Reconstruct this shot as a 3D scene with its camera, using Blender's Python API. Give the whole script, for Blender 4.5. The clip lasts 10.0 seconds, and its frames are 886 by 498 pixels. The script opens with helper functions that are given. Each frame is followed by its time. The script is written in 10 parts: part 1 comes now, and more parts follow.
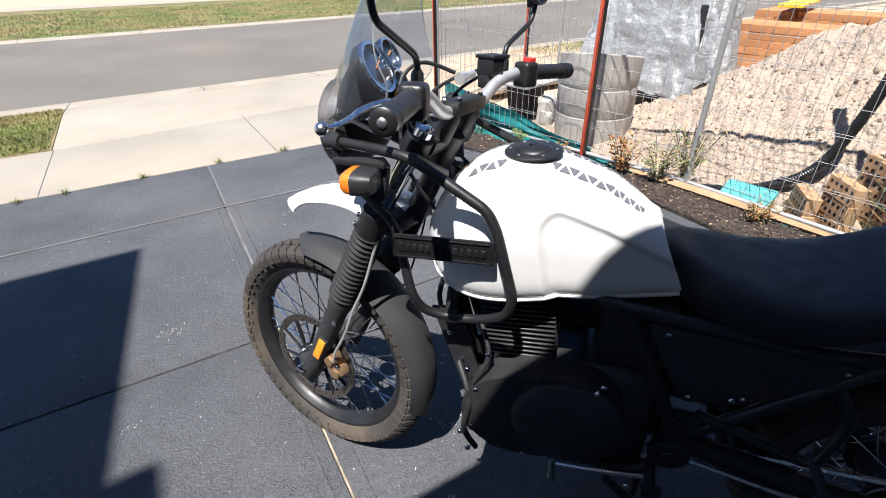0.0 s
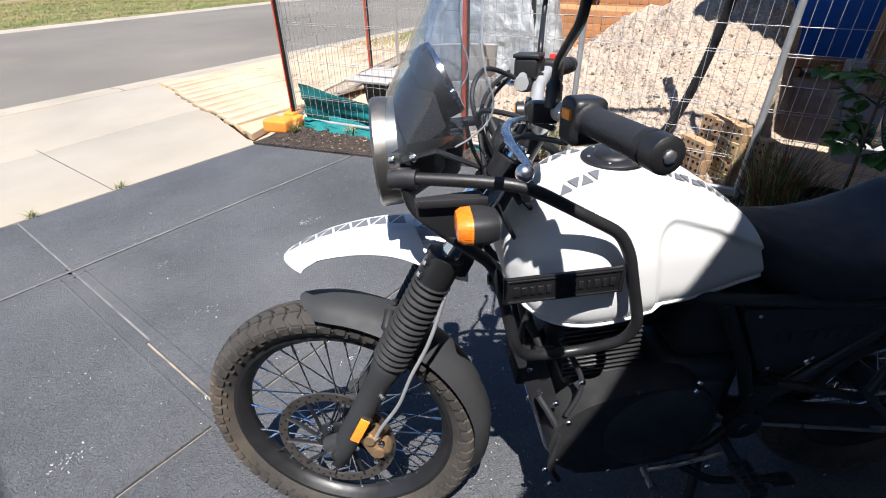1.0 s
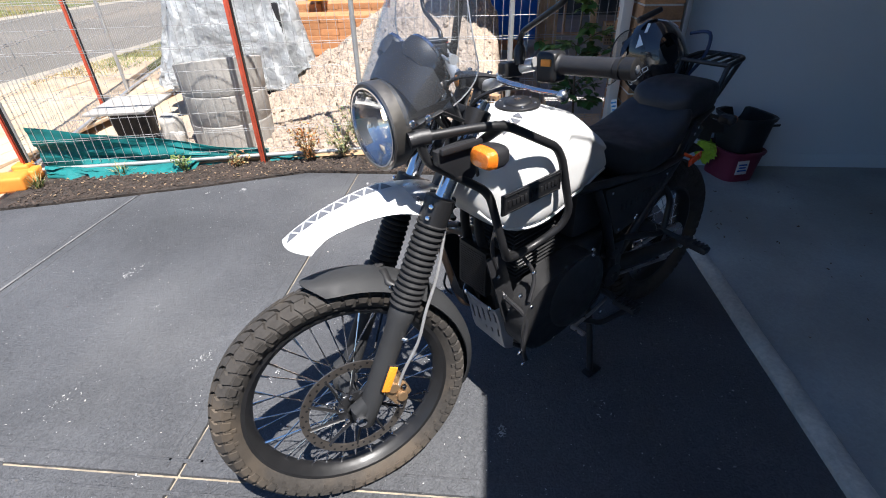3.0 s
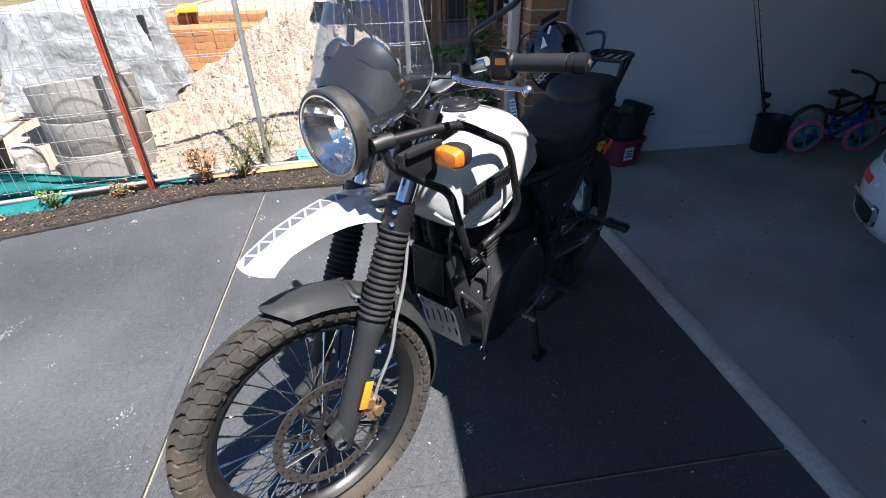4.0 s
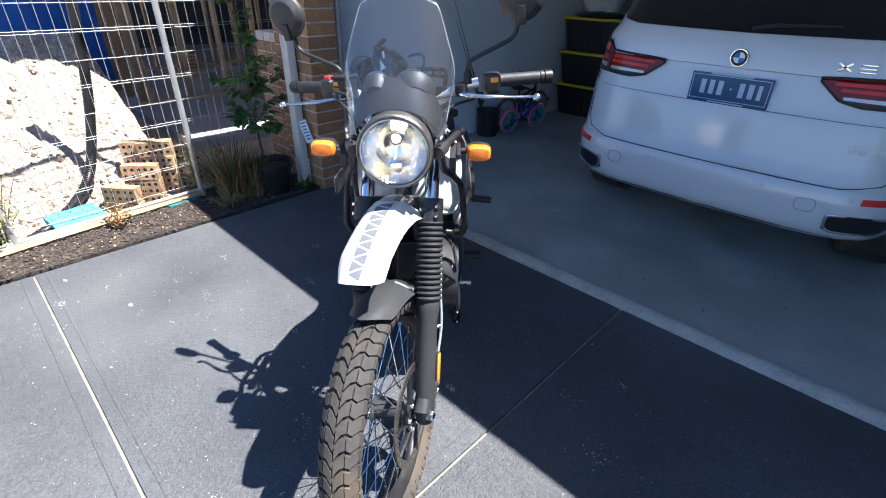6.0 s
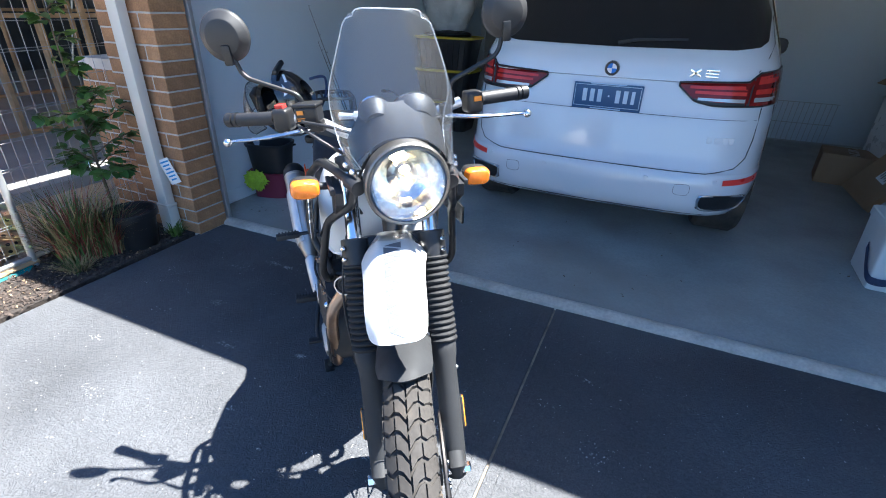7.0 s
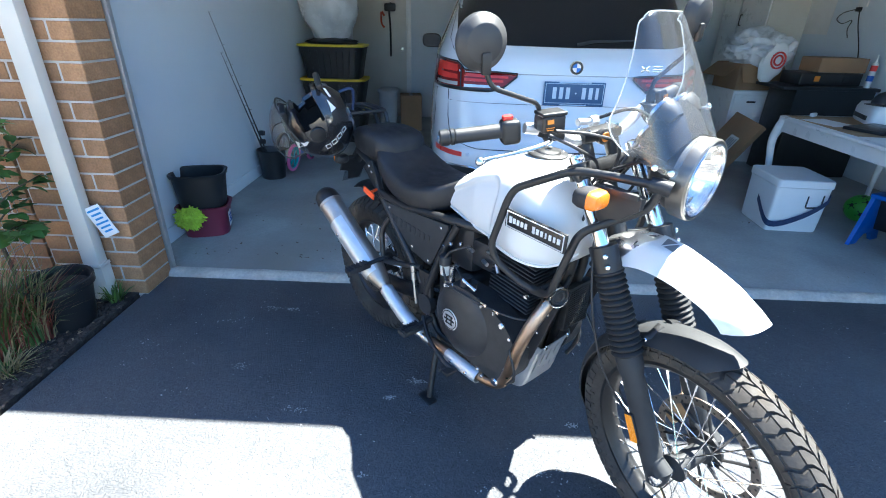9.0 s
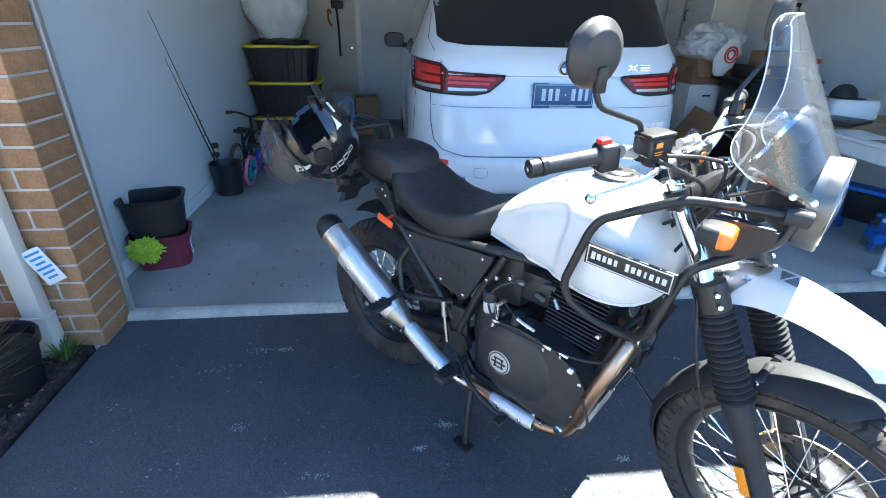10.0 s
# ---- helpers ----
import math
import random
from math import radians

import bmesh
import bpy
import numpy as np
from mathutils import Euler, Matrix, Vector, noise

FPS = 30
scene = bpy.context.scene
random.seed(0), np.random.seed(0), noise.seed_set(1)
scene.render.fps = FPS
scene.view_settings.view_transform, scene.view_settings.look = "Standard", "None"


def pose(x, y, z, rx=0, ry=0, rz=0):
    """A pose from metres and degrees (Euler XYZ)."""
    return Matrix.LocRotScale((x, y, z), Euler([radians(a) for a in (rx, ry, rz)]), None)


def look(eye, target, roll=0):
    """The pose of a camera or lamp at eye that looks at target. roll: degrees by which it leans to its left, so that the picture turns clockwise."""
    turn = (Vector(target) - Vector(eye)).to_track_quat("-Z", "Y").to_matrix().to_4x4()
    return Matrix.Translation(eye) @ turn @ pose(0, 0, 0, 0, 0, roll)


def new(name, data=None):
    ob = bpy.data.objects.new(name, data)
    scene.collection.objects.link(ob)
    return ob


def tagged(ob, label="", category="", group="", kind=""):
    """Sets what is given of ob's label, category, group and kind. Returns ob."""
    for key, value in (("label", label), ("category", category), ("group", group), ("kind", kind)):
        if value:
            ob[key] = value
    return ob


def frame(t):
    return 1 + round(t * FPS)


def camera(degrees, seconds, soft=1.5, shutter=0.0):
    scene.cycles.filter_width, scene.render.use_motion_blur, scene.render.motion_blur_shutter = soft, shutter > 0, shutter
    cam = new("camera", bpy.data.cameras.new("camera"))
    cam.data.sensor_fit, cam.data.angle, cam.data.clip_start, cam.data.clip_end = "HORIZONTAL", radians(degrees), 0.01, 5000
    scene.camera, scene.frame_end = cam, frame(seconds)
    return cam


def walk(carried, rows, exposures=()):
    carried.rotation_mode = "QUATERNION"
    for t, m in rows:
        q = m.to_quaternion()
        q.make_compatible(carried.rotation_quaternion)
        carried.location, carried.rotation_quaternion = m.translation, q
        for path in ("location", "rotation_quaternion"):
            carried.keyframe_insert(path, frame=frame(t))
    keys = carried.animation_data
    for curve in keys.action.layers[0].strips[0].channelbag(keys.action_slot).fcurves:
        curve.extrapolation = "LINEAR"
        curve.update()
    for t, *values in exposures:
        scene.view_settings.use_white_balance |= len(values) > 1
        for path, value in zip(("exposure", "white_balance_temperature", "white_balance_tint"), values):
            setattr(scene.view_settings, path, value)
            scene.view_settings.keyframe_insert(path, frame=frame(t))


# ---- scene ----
# ---- camera and walk ----
cam = camera(86.3, 10.0, 1.0)
PATH = [
    (0, (0.159, -0.025, 1.407), (1.012, 1.45, 0.359), -1.0),
    (0.5, (0.1, 0.183, 1.4), (1.187, 1.481, 0.335), -1.1),
    (1, (-0.071, 0.429, 1.402), (1.259, 1.463, 0.324), -0.9),
    (1.5, (-0.093, 0.612, 1.381), (1.4, 1.381, 0.295), -0.8),
    (2, (-0.222, 0.769, 1.389), (1.385, 1.255, 0.301), -0.8),
    (2.5, (-0.355, 0.816, 1.416), (1.297, 1.128, 0.332), -1.0),
    (3, (-0.485, 0.769, 1.412), (1.198, 0.94, 0.345), -1.4),
    (3.2, (-0.517, 0.763, 1.412), (1.174, 0.884, 0.35), -1.6),
    (4.3, (-0.47, 1.041, 1.4), (1.185, 0.633, 0.354), -0.5),
    (4.5, (-0.467, 1.132, 1.404), (1.158, 0.618, 0.357), -0.2),
    (5, (-0.527, 1.362, 1.406), (0.996, 0.579, 0.372), 0.1),
    (5.2, (-0.522, 1.453, 1.422), (0.935, 0.556, 0.386), 0.6),
    (6.3, (-0.271, 1.795, 1.462), (0.813, 0.411, 0.508), 1.3),
    (6.5, (-0.194, 1.809, 1.457), (0.791, 0.342, 0.522), 1.4),
    (7, (0.034, 1.877, 1.438), (0.75, 0.245, 0.529), 1.6),
    (7.5, (0.26, 1.986, 1.438), (0.769, 0.271, 0.543), 1.7),
    (8, (0.544, 1.983, 1.404), (0.866, 0.216, 0.523), 1.6),
    (8.5, (0.798, 2.02, 1.41), (0.985, 0.227, 0.542), 1.5),
    (9, (1.053, 2.06, 1.404), (1.103, 0.26, 0.535), 1.4),
    (9.5, (1.211, 1.922, 1.399), (1.164, 0.129, 0.514), 1.0),
    (10, (1.356, 1.814, 1.416), (1.171, 0.026, 0.538), 1.0),
]
walk(cam, [(t, look(eye, target, roll)) for t, eye, target, roll in PATH],
     exposures=[(0.0, 1.30, 5400, 10), (1.0, 1.28, 5380, 10), (3.2, 1.46, 5400, 10), (5.2, 1.78, 5380, 10), (6.5, 2.46, 5200, 8), (8.0, 3.28, 5270, 4), (10.0, 3.47, 5270, 1)])

# ---- world and sun ----
SUN_AIM = Vector((-0.537, -0.398, 1.361)).normalized()
sky_world = bpy.data.worlds.new("sky")
scene.world = sky_world
sky_world.use_nodes = True
sky = sky_world.node_tree.nodes.new("ShaderNodeTexSky")
sky.sky_type = "NISHITA"
sky.sun_disc = False
sky.ozone_density = 4.5
sky.dust_density = 0.3
sky.sun_elevation = math.asin(SUN_AIM.z)
sky.sun_rotation = math.atan2(SUN_AIM.x, SUN_AIM.y)
background = sky_world.node_tree.nodes["Background"]
background.inputs["Strength"].default_value = 0.046
sky_world.node_tree.links.new(sky.outputs[0], background.inputs["Color"])
sun_data = bpy.data.lights.new("sun", "SUN")
sun_data.energy = 4.5
sun_data.angle = radians(0.53)
sun_data.color = (1.0, 0.85, 0.67)
sun_lamp = new("sun", sun_data)
sun_lamp.matrix_world = look(SUN_AIM * 30, (0, 0, 0))


# ---- mesh helpers ----
def tidy(me, angle=38):
    me.polygons.foreach_set("use_smooth", [True] * len(me.polygons))
    me.set_sharp_from_angle(angle=radians(angle))


def part(name, bm, material, parent=None, label="", at=None, angle=38):
    """One mesh object out of a bmesh, under a parent if given."""
    me = bpy.data.meshes.new(name)
    bmesh.ops.recalc_face_normals(bm, faces=bm.faces)
    bm.to_mesh(me)
    bm.free()
    tidy(me, angle)
    for m in material if isinstance(material, (list, tuple)) else [material]:
        me.materials.append(m)
    ob = new(name, me)
    ob.parent = parent
    if at is not None:
        ob.matrix_basis = at
    if label:
        tagged(ob, label)
    return ob


def thing(name, m, label, category, group="", kind=""):
    ob = new(name)
    ob.empty_display_size = 0.1
    ob.matrix_basis = m
    return tagged(ob, label, category, group, kind)


def piece(name, me, parent, m):
    """An object of its own on a shared mesh."""
    ob = new(name, me)
    ob.parent = parent
    ob.matrix_basis = m
    return ob


def mesh_of(name, bm, material, angle=38):
    me = bpy.data.meshes.new(name)
    bmesh.ops.recalc_face_normals(bm, faces=bm.faces)
    bm.to_mesh(me)
    bm.free()
    tidy(me, angle)
    me.materials.append(material)
    return me


def box(bm, c, s, bevel=0.0, m=None, seg=2):
    """A box of size s round c, its edges rounded."""
    made = bmesh.ops.create_cube(bm, size=1.0, matrix=Matrix.Translation(c) @ Matrix.Diagonal((*s, 1)))
    verts = made["verts"]
    if bevel:
        edges = list({e for v in verts for e in v.link_edges})
        out = bmesh.ops.bevel(bm, geom=edges, offset=bevel, segments=seg, profile=0.6, affect="EDGES")
        verts = list({v for f in out["faces"] for v in f.verts} | {v for v in verts if v.is_valid})
    if m is not None:
        bmesh.ops.transform(bm, matrix=m, verts=verts)
    return verts


def boxes(*rows, bevel=0.0, m=None):
    bm = bmesh.new()
    for c, s in rows:
        box(bm, c, s, bevel, m)
    return bm


def ring_skin(bm, rings, closed_ring=True, cap=True, loop=False):
    """Skins a row of vertex rings of equal length."""
    vs = [[bm.verts.new(p) for p in ring] for ring in rings]
    n = len(vs[0])
    pairs = list(zip(vs, vs[1:])) + ([(vs[-1], vs[0])] if loop else [])
    for a, b in pairs:
        for i in range(n if closed_ring else n - 1):
            j = (i + 1) % n
            bm.faces.new((a[i], a[j], b[j], b[i]))
    if cap and closed_ring and not loop:
        bm.faces.new(vs[0])
        bm.faces.new(list(reversed(vs[-1])))
    return [v for ring in vs for v in ring]


def smooth_path(points, steps=6, closed=False):
    """Catmull-Rom through the points."""
    p = [Vector(q) for q in points]
    if len(p) < 3:
        return p
    n = len(p)
    out = []
    for i in range(n if closed else n - 1):
        a = p[(i - 1) % n] if closed or i else p[0]
        b, c = p[i], p[(i + 1) % n]
        d = p[(i + 2) % n] if closed or i + 2 < n else p[-1]
        for k in range(steps):
            t = k / steps
            out.append(0.5 * (2 * b + (c - a) * t + (2 * a - 5 * b + 4 * c - d) * t * t + (3 * b - a - 3 * c + d) * t ** 3))
    if not closed:
        out.append(p[-1])
    return out


def round_path(points, radius=0.03, steps=4):
    """A polyline whose corners are rounded."""
    p = [Vector(q) for q in points]
    out = [p[0]]
    for a, b, c in zip(p, p[1:], p[2:]):
        r = min(radius, (a - b).length * 0.45, (c - b).length * 0.45)
        s, e = b + (a - b).normalized() * r, b + (c - b).normalized() * r
        for k in range(steps + 1):
            t = k / steps
            out.append(s * (1 - t) ** 2 + b * 2 * t * (1 - t) + e * t * t)
    out.append(p[-1])
    return out


def tube(bm, points, radius, segs=10, closed=False, cap=True, squash=1.0):
    """A round bar along the points; radius a number or one a point."""
    p = [Vector(q) for q in points]
    n = len(p)
    rad = list(radius) if isinstance(radius, (list, tuple)) else [radius] * n
    rings, up = [], None
    for i in range(n):
        if closed:
            d = p[(i + 1) % n] - p[i - 1]
        else:
            d = p[min(i + 1, n - 1)] - p[max(i - 1, 0)]
        d = d.normalized() if d.length > 1e-9 else Vector((0, 0, 1))
        if up is None:
            up = Vector((0, 0, 1)) if abs(d.z) < 0.9 else Vector((1, 0, 0))
        side = d.cross(up).normalized()
        up = side.cross(d).normalized()
        rings.append([p[i] + rad[i] * (math.cos(a) * side + squash * math.sin(a) * up) for a in (2 * math.pi * k / segs for k in range(segs))])
    return ring_skin(bm, rings, cap=cap, loop=closed)


def tubes(*runs, segs=10):
    bm = bmesh.new()
    for points, radius in runs:
        tube(bm, points, radius, segs)
    return bm


def lathe(bm, profile, segs=32, axis="Y", centre=(0, 0, 0), closed=False, arc=2 * math.pi, start=0.0):
    """Turns a profile of (along, radius) about an axis through centre."""
    c = Vector(centre)

    def at(along, r, a):
        s, t = r * math.cos(a), r * math.sin(a)
        return c + {"X": Vector((along, s, t)), "Y": Vector((s, along, t)), "Z": Vector((s, t, along))}[axis]
    full = arc > 6.28
    rings = [[at(h, r, start + arc * k / segs) for h, r in profile] for k in range(segs if full else segs + 1)]
    vs = ring_skin(bm, rings, closed_ring=closed, cap=False, loop=full)
    bmesh.ops.remove_doubles(bm, verts=vs, dist=1e-6)
    return vs


def lathed(profile, segs=32, axis="Y", centre=(0, 0, 0), closed=False):
    bm = bmesh.new()
    lathe(bm, profile, segs, axis, centre, closed)
    return bm


def rod(bm, a, b, r, segs=10, bevel=0.0):
    """A straight bar from a to b, with flat ends."""
    a, b = Vector(a), Vector(b)
    if bevel:
        d = (b - a).normalized() * bevel
        return tube(bm, [a, a + d * 0.001, a + d, b - d, b - d * 0.001, b], [r - bevel, r - bevel, r, r, r - bevel, r - bevel], segs)
    return tube(bm, [a, b], r, segs)


def slab(bm, outline, thick, m=None, bevel=0.0):
    """A plate from a flat outline (x, y), thick along z from 0 to thick, laid by m."""
    lo = [bm.verts.new((x, y, 0)) for x, y in outline]
    hi = [bm.verts.new((x, y, thick)) for x, y in outline]
    n = len(lo)
    bm.faces.new(list(reversed(lo)))
    top = bm.faces.new(hi)
    for i in range(n):
        bm.faces.new((lo[i], lo[(i + 1) % n], hi[(i + 1) % n], hi[i]))
    verts = lo + hi
    if bevel:
        rim = [e for e in top.edges]
        out = bmesh.ops.bevel(bm, geom=rim, offset=bevel, segments=2, profile=0.6, affect="EDGES")
        verts = list({v for v in verts if v.is_valid} | {v for f in out["faces"] for v in f.verts})
    if m is not None:
        bmesh.ops.transform(bm, matrix=m, verts=verts)
    return verts


def superloop(cx, cz, hw, hh, e=2.6, n=24, y=0.0, axis="X"):
    """A rounded ring in the plane across an axis."""
    out = []
    for k in range(n):
        a = 2 * math.pi * k / n
        c, s = math.cos(a), math.sin(a)
        p, q = math.copysign(abs(c) ** (2 / e), c) * hw, math.copysign(abs(s) ** (2 / e), s) * hh
        out.append(Vector((y, cx + p, cz + q)) if axis == "X" else Vector((cx + p, y, cz + q)))
    return out


def sheet(bm, rows, thick=0.0):
    """A grid of points as a skin, thickened if asked."""
    vs = ring_skin(bm, rows, closed_ring=False, cap=False)
    if thick:
        bm.normal_update()
        made = bmesh.ops.solidify(bm, geom=bm.faces[:], thickness=thick)
    return vs


def lettering(name, text, size, material, parent, m, depth=0.001, spacing=1.0):
    """Words as a mesh, centred, facing +z of m."""
    cu = bpy.data.curves.new(name, "FONT")
    cu.body, cu.size, cu.align_x, cu.align_y, cu.extrude, cu.space_character = text, size, "CENTER", "CENTER", depth, spacing
    cu.resolution_u = 3
    ob = new(name, cu)
    me = bpy.data.meshes.new_from_object(ob.evaluated_get(bpy.context.evaluated_depsgraph_get()))
    bpy.data.objects.remove(ob)
    bpy.data.curves.remove(cu)
    me.materials.clear()
    me.materials.append(material)
    done = new(name, me)
    done.parent = parent
    done.matrix_basis = m
    return done


# ---- materials ----
def material(name, base, rough=0.6, metal=0.0, vary=0.12, scale=8.0, bump=0.0, bump_scale=60.0, fine=0.0, fine_scale=120.0, coat=0.0, second=None, spots=0.45, per_piece=0.0, spec=0.5, rough_vary=0.1, distort=0.0):
    """A surface with colour that varies at two scales, and a fine relief."""
    m = bpy.data.materials.new(name)
    m.use_nodes = True
    nt = m.node_tree
    bsdf = nt.nodes["Principled BSDF"]
    bsdf.inputs["Metallic"].default_value = metal
    bsdf.inputs["Coat Weight"].default_value = coat
    bsdf.inputs["Coat Roughness"].default_value = 0.06
    bsdf.inputs["Specular IOR Level"].default_value = spec
    place = nt.nodes.new("ShaderNodeTexCoord")

    def tex(size, detail=4.0, swirl=0.0):
        t = nt.nodes.new("ShaderNodeTexNoise")
        t.inputs["Distortion"].default_value = swirl
        t.inputs["Scale"].default_value = size
        t.inputs["Detail"].default_value = detail
        nt.links.new(place.outputs["Object"], t.inputs["Vector"])
        return t.outputs["Fac"]

    def ramp(source, lo, hi, a=0.3, b=0.7):
        r = nt.nodes.new("ShaderNodeMapRange")
        r.inputs["From Min"].default_value, r.inputs["From Max"].default_value = a, b
        r.inputs["To Min"].default_value, r.inputs["To Max"].default_value = lo, hi
        nt.links.new(source, r.inputs["Value"])
        return r.outputs[0]

    def mix(fac, a, b, how="MIX"):
        x = nt.nodes.new("ShaderNodeMix")
        x.data_type, x.blend_type = "RGBA", how
        for slot, v in ((0, fac), (6, a), (7, b)):
            if hasattr(v, "links"):
                nt.links.new(v, x.inputs[slot])
            else:
                x.inputs[slot].default_value = v if slot == 0 else (*v[:3], 1)
        return x.outputs[2]

    col = mix(ramp(tex(scale), 0, 1), tuple(c * (1 - vary) for c in base), tuple(min(1, c * (1 + vary)) for c in base))
    if fine:
        col = mix(ramp(tex(fine_scale, 2.0, distort), 0, 1), mix(1.0, col, (1 - fine,) * 3, "MULTIPLY"), col)
    if second:
        col = mix(ramp(tex(scale * 0.37, 6.0), 0, 1, spots, spots + 0.2), col, second)
    if per_piece:
        info = nt.nodes.new("ShaderNodeObjectInfo")
        val = nt.nodes.new("ShaderNodeHueSaturation")
        nt.links.new(ramp(info.outputs["Random"], 1 - per_piece, 1 + per_piece, 0, 1), val.inputs["Value"])
        nt.links.new(col, val.inputs["Color"])
        col = val.outputs["Color"]
    nt.links.new(col, bsdf.inputs["Base Color"])
    if rough_vary:
        nt.links.new(ramp(tex(scale * 2.3), max(0, rough - rough_vary), min(1, rough + rough_vary)), bsdf.inputs["Roughness"])
    else:
        bsdf.inputs["Roughness"].default_value = rough
    if bump:
        b = nt.nodes.new("ShaderNodeBump")
        b.inputs["Strength"].default_value = 1.0
        b.inputs["Distance"].default_value = bump
        nt.links.new(tex(bump_scale, 5.0, distort), b.inputs["Height"])
        nt.links.new(b.outputs[0], bsdf.inputs["Normal"])
    return m


def clear(name, tint=(1, 1, 1), rough=0.02, ior=1.45, haze=0.0, dust=0.0):
    """Thin clear plastic or glass: mostly lets light straight through, with a gloss on it."""
    m = bpy.data.materials.new(name)
    m.use_nodes = True
    nt = m.node_tree
    nt.nodes.remove(nt.nodes["Principled BSDF"])
    out = nt.nodes["Material Output"]
    gloss, thru, mixer = nt.nodes.new("ShaderNodeBsdfGlossy"), nt.nodes.new("ShaderNodeBsdfTransparent"), nt.nodes.new("ShaderNodeMixShader")
    face = nt.nodes.new("ShaderNodeLayerWeight")
    face.inputs["Blend"].default_value = 0.5
    power, fres = nt.nodes.new("ShaderNodeMath"), nt.nodes.new("ShaderNodeMath")
    power.operation, power.inputs[1].default_value = "POWER", 4.0
    fres.operation, fres.inputs[1].default_value, fres.inputs[2].default_value = "MULTIPLY_ADD", 0.55, (ior - 1) ** 2 / (ior + 1) ** 2
    nt.links.new(face.outputs["Facing"], power.inputs[0])
    nt.links.new(power.outputs[0], fres.inputs[0])
    gloss.inputs["Roughness"].default_value = rough
    thru.inputs["Color"].default_value = (*tint, 1)
    nt.links.new(fres.outputs[0], mixer.inputs[0])
    nt.links.new(thru.outputs[0], mixer.inputs[1])
    nt.links.new(gloss.outputs[0], mixer.inputs[2])
    last = mixer.outputs[0]
    if haze:
        # a film of dust and fine scratches that scatters light both ways
        place, specks, level = nt.nodes.new("ShaderNodeTexCoord"), nt.nodes.new("ShaderNodeTexNoise"), nt.nodes.new("ShaderNodeMapRange")
        specks.inputs["Scale"].default_value, specks.inputs["Detail"].default_value = 240.0, 3.0
        nt.links.new(place.outputs["Object"], specks.inputs["Vector"])
        for slot, v in (("From Min", 0.56), ("From Max", 0.72), ("To Min", haze), ("To Max", haze + dust)):
            level.inputs[slot].default_value = v
        nt.links.new(specks.outputs["Fac"], level.inputs["Value"])
        front, back, film, top = nt.nodes.new("ShaderNodeBsdfDiffuse"), nt.nodes.new("ShaderNodeBsdfTranslucent"), nt.nodes.new("ShaderNodeMixShader"), nt.nodes.new("ShaderNodeMixShader")
        nt.links.new(front.outputs[0], film.inputs[1])
        nt.links.new(back.outputs[0], film.inputs[2])
        nt.links.new(level.outputs[0], top.inputs[0])
        nt.links.new(last, top.inputs[1])
        nt.links.new(film.outputs[0], top.inputs[2])
        last = top.outputs[0]
        shine, relief, sparkle = nt.nodes.new("ShaderNodeBsdfGlossy"), nt.nodes.new("ShaderNodeBump"), nt.nodes.new("ShaderNodeMixShader")
        shine.inputs["Roughness"].default_value = 0.16
        relief.inputs["Distance"].default_value = 0.0005
        nt.links.new(specks.outputs["Fac"], relief.inputs["Height"])
        nt.links.new(relief.outputs[0], shine.inputs["Normal"])
        sparkle.inputs[0].default_value = haze * 0.3
        nt.links.new(last, sparkle.inputs[1])
        nt.links.new(shine.outputs[0], sparkle.inputs[2])
        last = sparkle.outputs[0]
    nt.links.new(last, out.inputs["Surface"])
    return m


def glow(name, colour, strength):
    m = bpy.data.materials.new(name)
    m.use_nodes = True
    b = m.node_tree.nodes["Principled BSDF"]
    b.inputs["Base Color"].default_value = (*colour, 1)
    b.inputs["Emission Color"].default_value = (*colour, 1)
    b.inputs["Emission Strength"].default_value = strength
    return m


ASPHALT = material("road_asphalt", (0.172, 0.156, 0.132), 0.9, vary=0.15, scale=0.35, second=(0.225, 0.192, 0.150), spots=0.55, fine=0.3, fine_scale=180, bump=0.003, bump_scale=250)
DRIVE = material("charcoal_concrete", (0.110, 0.113, 0.121), 0.66, vary=0.22, scale=1.3, fine=0.38, fine_scale=46, bump=0.008, bump_scale=40, second=(0.142, 0.142, 0.143), spots=0.52, spec=0.15, distort=3.0)
JOINT_FILL = material("sandy_joint_filler", (0.34, 0.29, 0.215), 0.95, vary=0.2, scale=20, second=(0.12, 0.11, 0.10), spots=0.5, bump=0.003, bump_scale=120)
CONCRETE = material("pale_concrete", (0.350, 0.312, 0.252), 0.85, vary=0.10, scale=1.1, fine=0.12, fine_scale=140, bump=0.0012, bump_scale=90, second=(0.365, 0.305, 0.225), spots=0.5, distort=1.5)
GARAGE_FLOOR = material("garage_concrete", (0.32, 0.33, 0.32), 0.45, vary=0.22, scale=1.7, fine=0.16, fine_scale=60, bump=0.0012, bump_scale=40, second=(0.215, 0.205, 0.185), spots=0.54, distort=1.0)
KERB = material("kerb_concrete", (0.345, 0.305, 0.24), 0.88, vary=0.12, scale=2.0, fine=0.15, bump=0.0015, bump_scale=100)
GRASS_SOIL = material("lawn_soil", (0.24, 0.19, 0.085), 0.95, vary=0.3, scale=2.2, fine=0.4, fine_scale=60, bump=0.01, bump_scale=30, second=(0.11, 0.13, 0.035), spots=0.42)
SAND_GROUND = material("dry_earth", (0.50, 0.385, 0.26), 0.95, vary=0.16, scale=1.2, fine=0.2, fine_scale=80, bump=0.006, bump_scale=25)
SAND_PILE = material("pale_sand", (0.46, 0.37, 0.285), 0.95, vary=0.14, scale=3.0, fine=0.35, fine_scale=50, bump=0.03, bump_scale=34)
